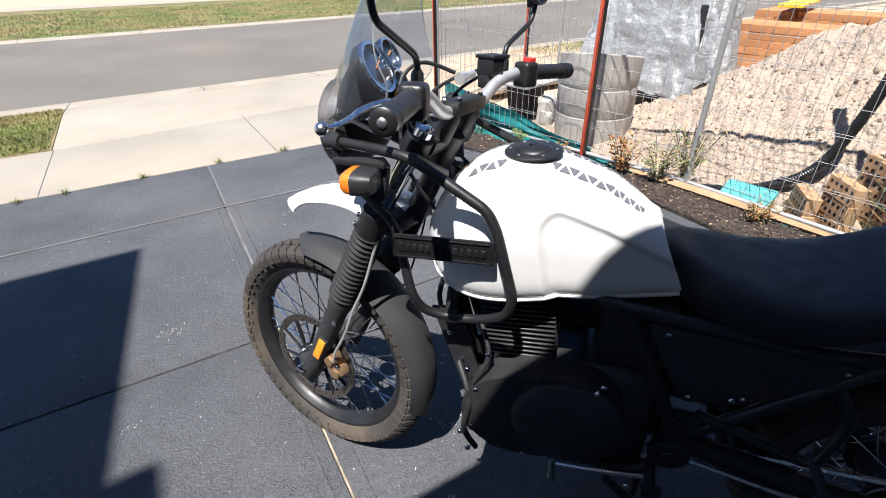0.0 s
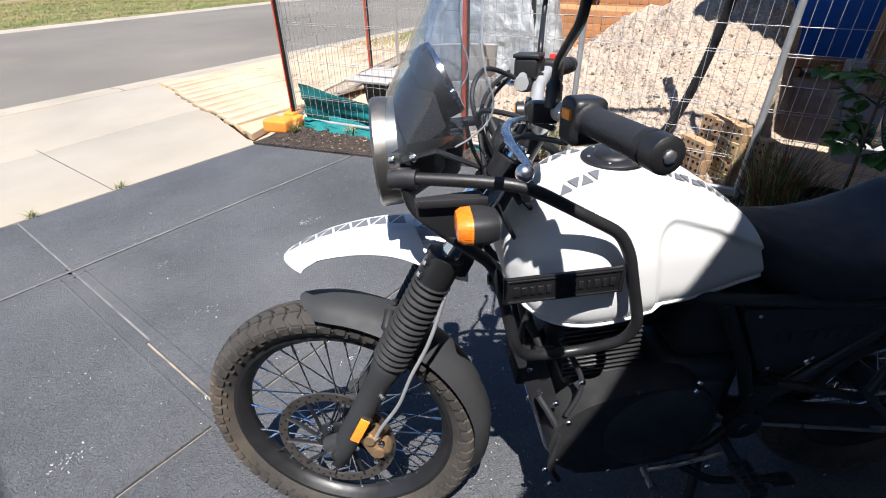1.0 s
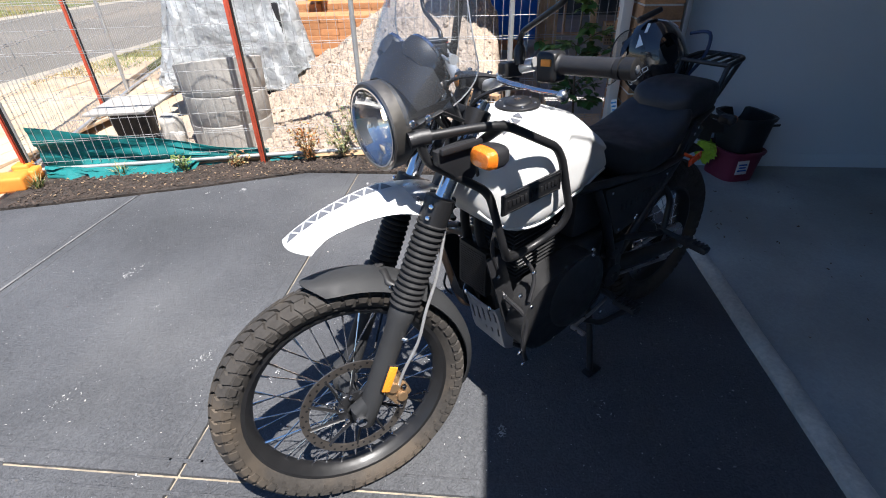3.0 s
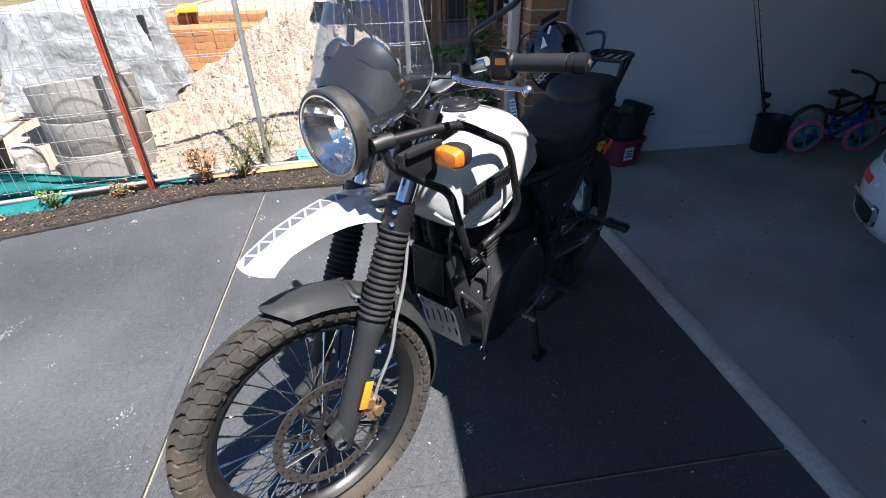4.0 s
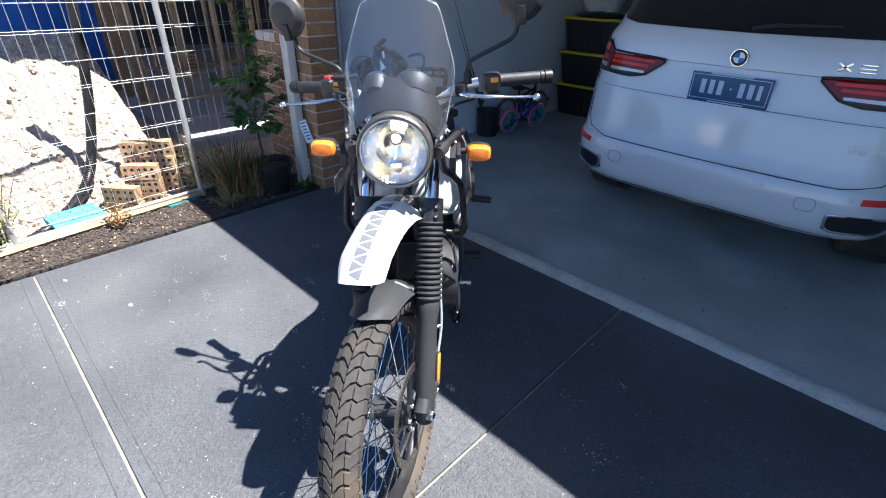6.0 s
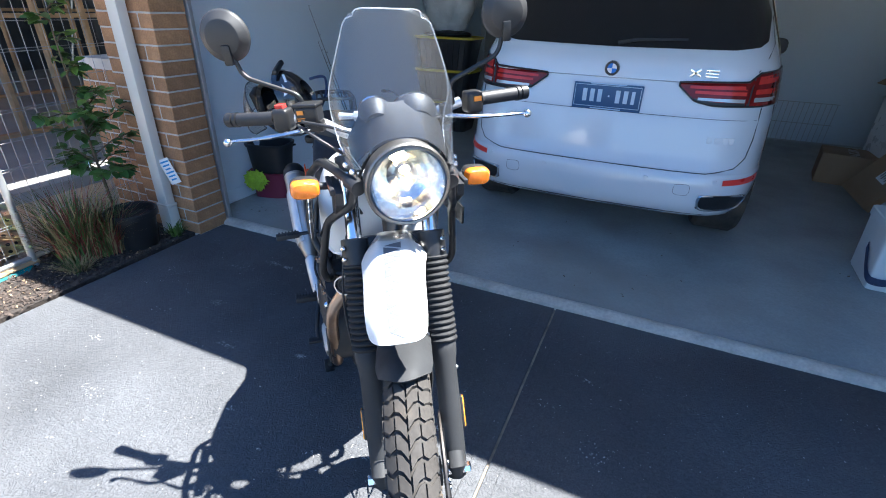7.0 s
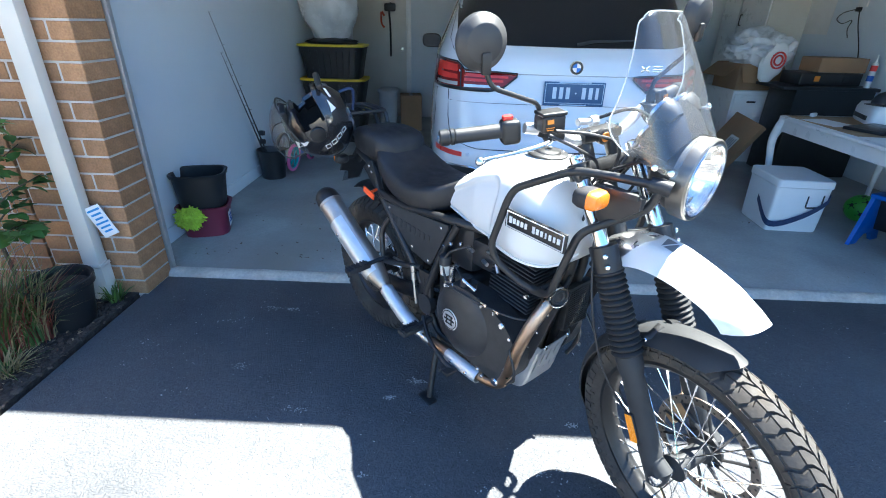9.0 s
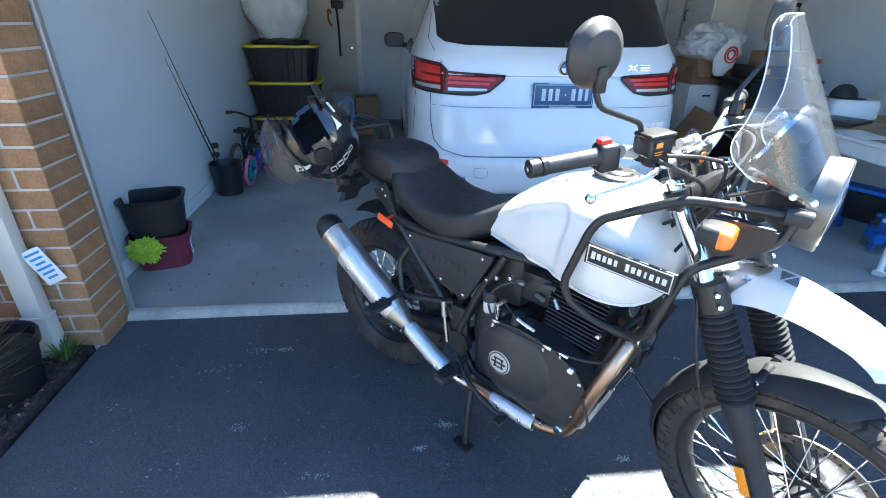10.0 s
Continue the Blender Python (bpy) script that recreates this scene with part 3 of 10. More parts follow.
def wheel(name, centre, r, w, rim_r, hub_r, hub_w, spokes, count, m, label):
    """A spoked wheel: the rim with its tyre, tread, hub and spokes."""
    at = m @ Matrix.Translation(centre)
    rim_w = w * 0.62
    rim = part(name, lathed([(-rim_w, rim_r + 0.010), (-rim_w, rim_r - 0.004), (-rim_w * 0.75, rim_r - 0.012), (-rim_w * 0.4, rim_r - 0.022), (0, rim_r - 0.026),
                             (rim_w * 0.4, rim_r - 0.022), (rim_w * 0.75, rim_r - 0.012), (rim_w, rim_r - 0.004), (rim_w, rim_r + 0.010), (0, rim_r + 0.004)], 64, "Y", closed=True), SATIN_BLACK, bike, label, at)
    prof = [(-rim_w, rim_r + 0.006), (-w * 0.86, rim_r + 0.020), (-w * 0.99, rim_r + (r - rim_r) * 0.52), (-w, r - 0.55 * w - 0.004), (-w * 0.8, r - 0.32 * w), (-w * 0.5, r - 0.11 * w), (0, r - 0.002),
            (w * 0.5, r - 0.11 * w), (w * 0.8, r - 0.32 * w), (w, r - 0.55 * w - 0.004), (w * 0.99, rim_r + (r - rim_r) * 0.52), (w * 0.86, rim_r + 0.020), (rim_w, rim_r + 0.006)]
    part("tyre", lathed(prof, 72, "Y"), RUBBER, rim, "dusty black block-pattern tyre")
    part("tread", tyre_tread(r, w, count), RUBBER, rim, angle=20)
    # raised sidewall marks, as plain bars
    for side in SIDES:
        bm = bmesh.new()
        mid_r = rim_r + (r - rim_r) * 0.40
        for k in range(44):
            if k % 11 in (8, 9, 10):
                continue
            a0 = 2 * math.pi * k / 44
            for dr0, dr1, da0, da1 in ((-0.011, 0.011, 0.0, 0.25), (0.006, 0.011, 0.25, 0.6)):
                ring = [Vector(((mid_r + dr) * math.cos(a0 + da * 0.12), side * (w * 0.955 + (0.001 if dr > 0 else -0.0035)), (mid_r + dr) * math.sin(a0 + da * 0.12))) for dr, da in ((dr0, da0), (dr1, da0), (dr1, da1), (dr0, da1))]
                lo = [bm.verts.new(p - Vector((0, side * 0.006, 0))) for p in ring]
                hi = [bm.verts.new(p + Vector((0, side * 0.0012, 0))) for p in ring]
                bm.faces.new(hi)
                for i in range(4):
                    bm.faces.new((lo[i], lo[(i + 1) % 4], hi[(i + 1) % 4], hi[i]))
        tagged(part("sidewall_mark", bm, RUBBER, rim), kind="stuff")
    part("hub", lathed([(-hub_w, 0.0), (-hub_w, hub_r * 0.55), (-hub_w * 0.96, hub_r), (-hub_w * 0.8, hub_r), (-hub_w * 0.7, hub_r * 0.7), (hub_w * 0.7, hub_r * 0.7), (hub_w * 0.8, hub_r), (hub_w * 0.96, hub_r), (hub_w, hub_r * 0.55), (hub_w, 0.0)], 32, "Y"), GREY_PLASTIC, rim)
    meshes = {}
    for k in range(spokes):
        side = 1 if k % 2 else -1
        lean = 0.62 if (k // 2) % 2 else -0.62
        key = (side, lean)
        if key not in meshes:
            bm = bmesh.new()
            a = Vector((hub_r * 0.85 * math.cos(lean), side * hub_w * 0.86, hub_r * 0.85 * math.sin(lean)))
            b = Vector((rim_r - 0.024, side * rim_w * 0.12, 0))
            n = (b - a).normalized() * 0.026
            tube(bm, [a, b - n, b - n * 0.98, b], [0.0019, 0.0019, 0.0033, 0.0033], 6)
            meshes[key] = mesh_of("spoke", bm, CHROME)
        piece("spoke", meshes[key], rim, Matrix.Rotation(2 * math.pi * (k + 0.5) / spokes, 4, "Y"))
    return rim


FRONT = Vector((0.605, 0, 0.360))
REAR = Vector((-0.88, 0, 0.338))
front_wheel = wheel("front_wheel", FRONT, 0.355, 0.050, 0.283, 0.036, 0.060, 36, 60, STEER, "black spoked front wheel")
rear_wheel = wheel("rear_wheel", REAR, 0.330, 0.062, 0.222, 0.062, 0.062, 36, 52, Matrix.Identity(4), "black spoked rear wheel")


def disc(parent, y, r0, r1, mat_in, holes=26):
    """A drilled brake disc on its carrier."""
    bm = bmesh.new()
    lathe(bm, [(y - 0.0025, r0), (y - 0.0025, r1), (y + 0.0025, r1), (y + 0.0025, r0)], 64, "Y", closed=True)
    plate = part("brake_disc", bm, material("dull_disc_steel", (0.23, 0.205, 0.18), 0.42, 0.9, vary=0.2, scale=12), parent, "drilled steel brake disc")
    # black dots painted for the dark of the drilled holes
    bm = bmesh.new()
    for k in range(holes * 2):
        a = 2 * math.pi * k / (holes * 2)
        rr = r0 + (r1 - r0) * (0.3 if k % 2 else 0.72)
        for s in SIDES:
            c = Vector((rr * math.cos(a), y + s * 0.0026, rr * math.sin(a)))
            tube(bm, [c, c + Vector((0, s * 0.0004, 0))], 0.0036, 8)
    tagged(part("disc_hole", bm, SATIN_BLACK, parent), kind="stuff")
    bm = bmesh.new()
    for k in range(10):
        a = 2 * math.pi * k / 10
        p = [Vector((0.045 * math.cos(a), y, 0.045 * math.sin(a))), Vector((0.085 * math.cos(a + 0.35), y, 0.085 * math.sin(a + 0.35))), Vector(((r0 + 0.006) * math.cos(a + 0.45), y, (r0 + 0.006) * math.sin(a + 0.45)))]
        arm = bmesh.new()
        tube(arm, smooth_path(p, 4), 0.007, 6, squash=0.45)
        part("carrier_arm", arm, mat_in, plate)
    lathe(bm, [(y - 0.004, 0.026), (y - 0.004, 0.052), (y + 0.004, 0.052), (y + 0.004, 0.026)], 32, "Y", closed=True)
    part("disc_carrier", bm, mat_in, plate)
    for k in range(6):
        a = 2 * math.pi * k / 6 + 0.3
        bolt((0.042 * math.cos(a), y + math.copysign(0.003, y), 0.042 * math.sin(a)), (0, y, 0), 0.008, 0.008, CHROME, parent)
    return plate


disc(front_wheel, 0.068, 0.127, 0.150, SATIN_BLACK)
disc(rear_wheel, -0.074, 0.090, 0.120, SATIN_BLACK, 20)

# front fork, steered ------------------------------------------------------
def fork_at(z, y=0.0, ahead=0.0):
    return Vector((0.545 - 0.472 * (z - 0.435) + ahead, y, z))


for s in SIDES:
    y = 0.098 * s
    bm = bmesh.new()
    tube(bm, [fork_at(0.322, y), fork_at(0.330, y), fork_at(0.40, y), fork_at(0.60, y), fork_at(0.625, y), fork_at(0.655, y), fork_at(0.665, y)], [0.020, 0.027, 0.029, 0.029, 0.034, 0.034, 0.028], 20)
    tube(bm, [fork_at(0.40, y), FRONT + Vector((0, y, 0.012)), FRONT + Vector((0, y, -0.012))], [0.022, 0.026, 0.018], 14)
    leg = part("fork_leg", bm, GREY_PLASTIC, bike, "satin dark grey lower fork leg", STEER)
    rings, n = [], 15
    pts, rad = [], []
    for k in range(n * 4 + 1):
        f = k / (n * 4)
        pts.append(fork_at(0.652 + f * 0.208, y))
        rad.append((0.033, 0.0395, 0.041, 0.0385)[k % 4] - 0.003 * f)
    bm = bmesh.new()
    tube(bm, pts, rad, 22)
    part("fork_gaiter", bm, material("black_gaiter_rubber", (0.020, 0.020, 0.021), 0.72, vary=0.15, scale=20, spec=0.35), bike, "ribbed black rubber fork gaiter", STEER)
    bm = bmesh.new()
    rod(bm, fork_at(0.85, y), fork_at(1.115, y, -0.026), 0.0205, 22)
    part("stanchion", bm, CHROME, bike, "polished chrome fork tube", STEER)
    bm = bmesh.new()
    tube(bm, [fork_at(0.852, y), fork_at(0.854, y), fork_at(0.914, y), fork_at(0.916, y)], [0.030, 0.036, 0.036, 0.030], 18)
    part("fork_clamp", bm, SATIN_BLACK, bike, at=STEER)
    for z in (0.870, 0.895):
        p = fork_at(z, y)
        bolt(p + Vector((0.026, s * 0.026, 0.012)), (0.7, s * 0.7, 0.3), 0.007, 0.006, CHROME, bike, STEER)
    bm = bmesh.new()
    tube(bm, [fork_at(1.062, y, -0.022), fork_at(1.064, y, -0.022), fork_at(1.097, y, -0.024), fork_at(1.100, y, -0.024)], [0.026, 0.030, 0.030, 0.024], 18)
    part("top_clamp", bm, SATIN_BLACK, bike, at=STEER)
    bm = bmesh.new()
    lathe(bm, [(0, 0.019), (0.012, 0.019), (0.016, 0.012), (0.016, 0.0)], 12, "Z", fork_at(1.104, y, -0.025))
    part("fork_cap", bm, CHROME, bike, at=STEER)
    # side reflector
    bm = bmesh.new()
    m = Matrix.Translation(fork_at(0.470, y, -0.012) + Vector((0, s * 0.031, 0))) @ Matrix.Rotation(radians(-25.3), 4, "Y")
    box(bm, (0, 0, 0), (0.026, 0.008, 0.082), 0.002, m)
    refl = part("fork_reflector", bm, BLACK_PLASTIC, bike, at=STEER)
    bm = bmesh.new()
    box(bm, (0, s * 0.005, 0), (0.022, 0.004, 0.076), 0.001, m)
    part("lens", bm, AMBER_REFLECTOR, refl, "amber reflector lens")
    # axle end
    bm = bmesh.new()
    tube(bm, [FRONT + Vector((0, s * 0.060, 0)), FRONT + Vector((0, s * 0.118, 0))], [0.013, 0.013], 14)
    tube(bm, [FRONT + Vector((0, s * 0.118, 0)), FRONT + Vector((0, s * 0.132, 0)), FRONT + Vector((0, s * 0.135, 0))], [0.014, 0.014, 0.009], 6)
    part("axle_nut", bm, CHROME, bike, at=STEER)

bm = bmesh.new()
for z, h in ((0.883, 0.055), (1.082, 0.034)):
    m = Matrix.Translation(fork_at(z, 0, -0.028)) @ Matrix.Rotation(radians(-25.3), 4, "Y")
    box(bm, (0, 0, 0), (0.062, 0.17, h), 0.012, m)
rod(bm, fork_at(0.88, 0, -0.05), fork_at(1.09, 0, -0.05), 0.026, 16)
part("triple_clamp", bm, SATIN_BLACK, bike, "black fork yokes", STEER)

# brake caliper and its hose
bm = bmesh.new()
m = Matrix.Translation((0.503, 0.088, 0.395)) @ Matrix.Rotation(radians(28), 4, "Y")
box(bm, (0, 0, 0), (0.045, 0.040, 0.088), 0.010, m)
box(bm, (-0.022, 0.008, 0.026), (0.030, 0.030, 0.032), 0.009, m)
box(bm, (-0.022, 0.008, -0.020), (0.032, 0.034, 0.030), 0.009, m)
tube(bm, [m @ Vector((-0.01, 0.010, 0.022)), m @ Vector((-0.01, 0.030, 0.022))], [0.017, 0.014], 14)
tube(bm, [m @ Vector((-0.01, 0.010, -0.022)), m @ Vector((-0.01, 0.030, -0.022))], [0.017, 0.014], 14)
caliper = part("brake_caliper", bm, GOLD_CALIPER, bike, "bronze coloured brake caliper", STEER)
for dx, dz in ((0.012, 0.045), (0.012, -0.045), (-0.030, 0.0)):
    bolt(m @ Vector((dx, 0.021, dz)), (0, 1, 0), 0.008, 0.008, CHROME, caliper)
bm = bmesh.new()
tube(bm, smooth_path([(0.49, 0.112, 0.42), (0.470, 0.118, 0.47), (0.425, 0.125, 0.55), (0.395, 0.122, 0.63), (0.355, 0.118, 0.72), (0.325, 0.112, 0.82), (0.295, 0.10, 0.93), (0.25, 0.08, 1.05)], 6), 0.0042, 8)
part("brake_hose", bm, ALLOY, bike, "clear braided brake hose", STEER)
bm = bmesh.new()
tube(bm, smooth_path([(0.50, -0.07, 0.42), (0.45, -0.115, 0.50), (0.40, -0.14, 0.60), (0.36, -0.15, 0.74), (0.32, -0.13, 0.88), (0.27, -0.08, 1.02)], 6), 0.003, 8)
part("sensor_wire", bm, BLACK_PLASTIC, bike, at=STEER)
for z in (0.575,):
    bm = bmesh.new()
    tube(bm, [(0.487, 0.10, z), (0.455, 0.130, z - 0.005)], 0.005, 8)
    part("hose_clip", bm, STEEL, bike, at=STEER)

# low mudguard round the tyre
def low_guard(a, t):
    """a: degrees round the wheel, t: -1 to 1 across."""
    a += 7 * abs(t) ** 2.5 * max(0, (104 - a) / 24)
    taper = min(1.0, max(0.0, (a - 80) / 12) ** 0.5) * min(1.0, max(0.0, (197 - a) / 16) ** 0.5)
    half = 0.070 * (0.55 + 0.45 * taper) * (1 - 0.10 * abs(a - 130) / 70)
    y = half * t
    r = 0.385 - 0.034 * abs(t) ** 2.6 - (0.012 if a > 170 else 0) * (a - 170) / 27
    return FRONT + Vector((r * math.cos(radians(a)), y, r * math.sin(radians(a))))


bm = bmesh.new()
sheet(bm, [[low_guard(a, -1 + 2 * k / 12) for k in range(13)] for a in [80.5 + 116 * i / 44 for i in range(45)]], 0.004)
mudguard = part("front_mudguard", bm, GREY_PLASTIC, bike, "matt black plastic front mudguard", STEER)
for s in SIDES:
    bm = bmesh.new()
    tube(bm, [low_guard(112, s * 0.2) + Vector((0, 0, 0.004)), low_guard(113, s * 0.75) + Vector((0, 0, 0.004)), fork_at(0.68, s * 0.075)], 0.011, 8, squash=0.4)
    part("bracket", bm, SATIN_BLACK, mudguard)
    bolt(low_guard(114, s * 0.86) + Vector((0, s * 0.003, 0.002)), (0, s, 0.3), 0.007, 0.005, CHROME, mudguard)

# high white mudguard under the headlight
BEAK = [(0.280, 0.908, 0.080, 0.060), (0.34, 0.927, 0.078, 0.066), (0.42, 0.934, 0.072, 0.048), (0.50, 0.922, 0.065, 0.037), (0.58, 0.898, 0.062, 0.030), (0.62, 0.880, 0.060, 0.027), (0.650, 0.866, 0.058, 0.023), (0.680, 0.848, 0.054, 0.018)]


def beak(u, t):
    z, half, drop = smooth_rows(BEAK, u)
    k = abs(t)
    return Vector((u - 0.012 * max(0, k - 0.6) - 0.046 * k ** 3.6 * max(0, (u - 0.58) / 0.10) ** 1.5, half * t * (1 + 0.05 * k), z - drop * (0.22 * k * k + 0.78 * max(0, (k - 0.42) / 0.58) ** 1.5)))


def lerp(a, b, k):
    return a + (b - a) * k


def beak_seam(t):
    return 0.398 - 0.050 * t * t


bm = bmesh.new()
sheet(bm, [[beak(lerp(beak_seam(-1 + k / 9), 0.680, i / 40), -1 + k / 9) for k in range(19)] for i in range(41)], 0.004)
high = part("high_mudguard", bm, BIKE_WHITE, bike, "glossy white beak mudguard with grey triangle graphics", STEER)
bm = bmesh.new()
sheet(bm, [[beak(lerp(0.285, beak_seam(-1 + k / 9), i / 5), -1 + k / 9) - Vector((0, 0, 0.003)) for k in range(19)] for i in range(6)], 0.004)
part("bracket", bm, STEEL, high, "plain metal rear section")
DECAL = material("grey_decal", (0.13, 0.135, 0.15), 0.45, vary=0.08, scale=20)


def decal_strip(surface, rows, parent, m=None, lift=0.0022):
    """Triangles laid just over a surface: rows of (p, q, size p, size q, flip)."""
    bm = bmesh.new()
    for p, q, dp, dq, flip in rows:
        A, B, C = [Vector((*q, 0)) for q in ([(0, 0), (1, 0), (0.5, 1)] if flip else [(0, 1), (1, 1), (0.5, 0)])]
        grid = {}
        for i, j in ((i, j) for i in range(5) for j in range(5 - i)):
            at = A + (B - A) * (i / 4) + (C - A) * (j / 4)
            a, b = at.x, at.y
            w0 = surface(p + a * dp, q + b * dq)
            n = (surface(p + a * dp + 1e-3, q + b * dq) - w0).cross(surface(p + a * dp, q + b * dq + 1e-3) - w0).normalized()
            if n.z < 0:
                n = -n
            grid[i, j] = bm.verts.new(w0 + n * lift)
        for i, j in ((i, j) for i in range(4) for j in range(4 - i)):
            bm.faces.new((grid[i, j], grid[i + 1, j], grid[i, j + 1]))
            if i + j < 3:
                bm.faces.new((grid[i + 1, j], grid[i + 1, j + 1], grid[i, j + 1]))
    return tagged(part("graphic", bm, DECAL, parent, at=m), kind="stuff")


decal_strip(beak, [(0.410 + 0.0195 * k, -0.27, 0.0285, 0.56, k % 2) for k in range(13)], high, None, 0.0048)

# tank ---------------------------------------------------------------------
TANK = [(-0.322, 0.952, 0.100, 0.812), (-0.25, 0.985, 0.118, 0.803), (-0.15, 1.022, 0.146, 0.792), (-0.05, 1.055, 0.162, 0.784), (0.03, 1.064, 0.173, 0.770), (0.10, 1.050, 0.172, 0.768), (0.16, 1.012, 0.150, 0.780), (0.200, 0.967, 0.115, 0.81), (0.222, 0.925, 0.075, 0.845)]


def tank_row(u):
    rows = sorted(TANK)
    for i, (p, q) in enumerate(zip(rows, rows[1:])):
        if u <= q[0] or i == len(rows) - 2:
            t = min(1, max(0, (u - p[0]) / (q[0] - p[0])))
            a, d = rows[max(0, i - 1)], rows[min(len(rows) - 1, i + 2)]
            out = []
            for n in (1, 2, 3):
                m0 = (q[n] - a[n]) / (q[0] - a[0]) * (q[0] - p[0])
                m1 = (d[n] - p[n]) / (d[0] - p[0]) * (q[0] - p[0])
                out.append((2 * t ** 3 - 3 * t * t + 1) * p[n] + (t ** 3 - 2 * t * t + t) * m0 + (-2 * t ** 3 + 3 * t * t) * q[n] + (t ** 3 - t * t) * m1)
            return out


def tank(u, ang):
    """ang: degrees, 90 on top, 0 on the bike's left."""
    top, half, low = tank_row(u)
    mid = low + (top - low) * 0.42
    c, s = math.cos(radians(ang)), math.sin(radians(ang))
    e = 2.5 if s > 0 else 4.5
    y = math.copysign(abs(c) ** (2 / e), c) * half
    z = mid + math.copysign(abs(s) ** (2 / e), s) * ((top - mid) if s > 0 else (mid - low))
    # knee hollow with an upright front edge and a rounded upper corner
    a, b, r0 = -0.018 - 0.20 * max(0.0, 0.95 - z) - u, top - 0.048 - z, 0.05
    d = r0 - math.hypot(r0 - a, r0 - b) if a < r0 and b < r0 else min(a, b)
    dip = min(1.0, max(0.0, d / 0.022))
    y -= math.copysign(0.015 * dip * dip * (3 - 2 * dip) * min(1.0, abs(c) / 0.3), c)
    # the back edge leans forward towards the top
    back = max(0.0, (-0.15 - u) / 0.168)
    return Vector((u + 0.068 * back * min(1.0, max(0.0, (z - 0.815) / 0.14)), y, z))


bm = bmesh.new()
ring_skin(bm, [[tank(-0.322 + 0.544 * i / 120, 360 * k / 108) for k in range(108)] for i in range(121)])
fuel_tank = part("fuel_tank", bm, BIKE_WHITE, bike, "white fuel tank with knee hollows and grey triangle graphics", angle=60)
bm = bmesh.new()
low_line = [tank(-0.314 + 0.530 * i / 20, 322) + Vector((0, 0.001, -0.002)) for i in range(21)]
for s in SIDES:
    tube(bm, [Vector((p.x, p.y * s, p.z)) for p in low_line], 0.0055, 8)
part("seam", bm, BIKE_WHITE, fuel_tank)
bm = bmesh.new()
cap_m = Matrix.Translation((0.014, 0, 1.0630)) @ Matrix.Rotation(radians(4), 4, "Y")
lathe(bm, [(0.0, 0.060), (0.004, 0.060), (0.007, 0.056), (0.007, 0.038), (0.010, 0.036), (0.013, 0.030), (0.013, 0.0)], 40, "Z")
filler = part("filler_cap", bm, SATIN_BLACK, bike, "round black filler cap", cap_m)
for k in range(6):
    a = 2 * math.pi * k / 6
    bolt((0.048 * math.cos(a), 0.048 * math.sin(a), 0.007), (0, 0, 1), 0.0035, 0.002, STEEL, filler)
bm = bmesh.new()
lathe(bm, [(0.013, 0.009), (0.016, 0.009), (0.0165, 0.0)], 16, "Z")
part("keyhole", bm, CHROME, filler)
for s in SIDES:
    rows = []
    for k in range(22):
        u = 0.112 - 0.0178 * k
        off = lerp_rows([(-0.30, 15.0), (-0.04, 8.0), (0.12, 13.5)], u)[0]
        if (tank(u + 0.01, 90 - off) - Vector((0.022, 0, tank(u, 90).z))).length < 0.066:
            continue
        rows.append((u, 90 - s * off, 0.0215, s * -9, k % 2))
    decal_strip(tank, rows, fuel_tank)

# headlight, fixed to the front carrier -----------------------------------
LAMP = Vector((0.448, 0.0, 1.092))
lamp_m = Matrix.Translation(LAMP) @ Matrix.Rotation(radians(3), 4, "Y")
headlight = part("headlight", lathed([(-0.115, 0.0), (-0.112, 0.035), (-0.090, 0.062), (-0.050, 0.084), (-0.030, 0.090), (-0.028, 0.087)], 44, "X"), SATIN_BLACK, bike, "round headlight in a dark shell, side light lit", lamp_m)
DARK_STEEL = material("dark_brushed_bezel", (0.20, 0.19, 0.175), 0.38, 0.85, vary=0.08, scale=16)
part("bezel", lathed([(-0.032, 0.088), (-0.034, 0.094), (-0.010, 0.0955), (0.004, 0.0955), (0.008, 0.092), (0.006, 0.086), (-0.004, 0.083)], 48, "X"), DARK_STEEL, headlight, "brushed grey metal rim")
part("trim_ring", lathed([(0.004, 0.087), (0.009, 0.0855), (0.009, 0.082), (0.003, 0.081)], 48, "X"), CHROME, headlight)
part("reflector", lathed([(0.001, 0.083), (-0.018, 0.074), (-0.040, 0.058), (-0.060, 0.036), (-0.068, 0.012)], 56, "X"), material("mirror_reflector", (0.80, 0.79, 0.77), 0.07, 1.0, vary=0.03, scale=20, bump=0.0010, bump_scale=45, rough_vary=0.03), headlight, "faceted mirror reflector", angle=4)
WARM = glow("lit_bulb", (1.0, 0.66, 0.28), 28.0)
bm = bmesh.new()
tube(bm, [(-0.066, 0, 0.022), (-0.040, 0, 0.022), (-0.030, 0, 0.022), (-0.028, 0, 0.022)], [0.011, 0.011, 0.009, 0.003], 14)
part("bulb", bm, WARM, headlight, "lit warm bulb")
bm = bmesh.new()
lathe(bm, [(-0.042, 0.020), (-0.036, 0.022), (-0.030, 0.018), (-0.028, 0.014)], 20, "X", (0, 0, 0.022))
box(bm, (-0.020, 0, -0.052), (0.02, 0.028, 0.020), 0.004)
part("bulb_shield", bm, CHROME, headlight)
bm = bmesh.new()
rows = []
for i in range(9):
    r = 0.082 * i / 8
    rows.append((0.004 + 0.012 * (1 - (r / 0.082) ** 2), max(r, 0.0001)))
lathe(bm, rows, 40, "X")
lens = part("glass", bm, LENS, headlight, "clear headlight lens")
lens.visible_shadow = False

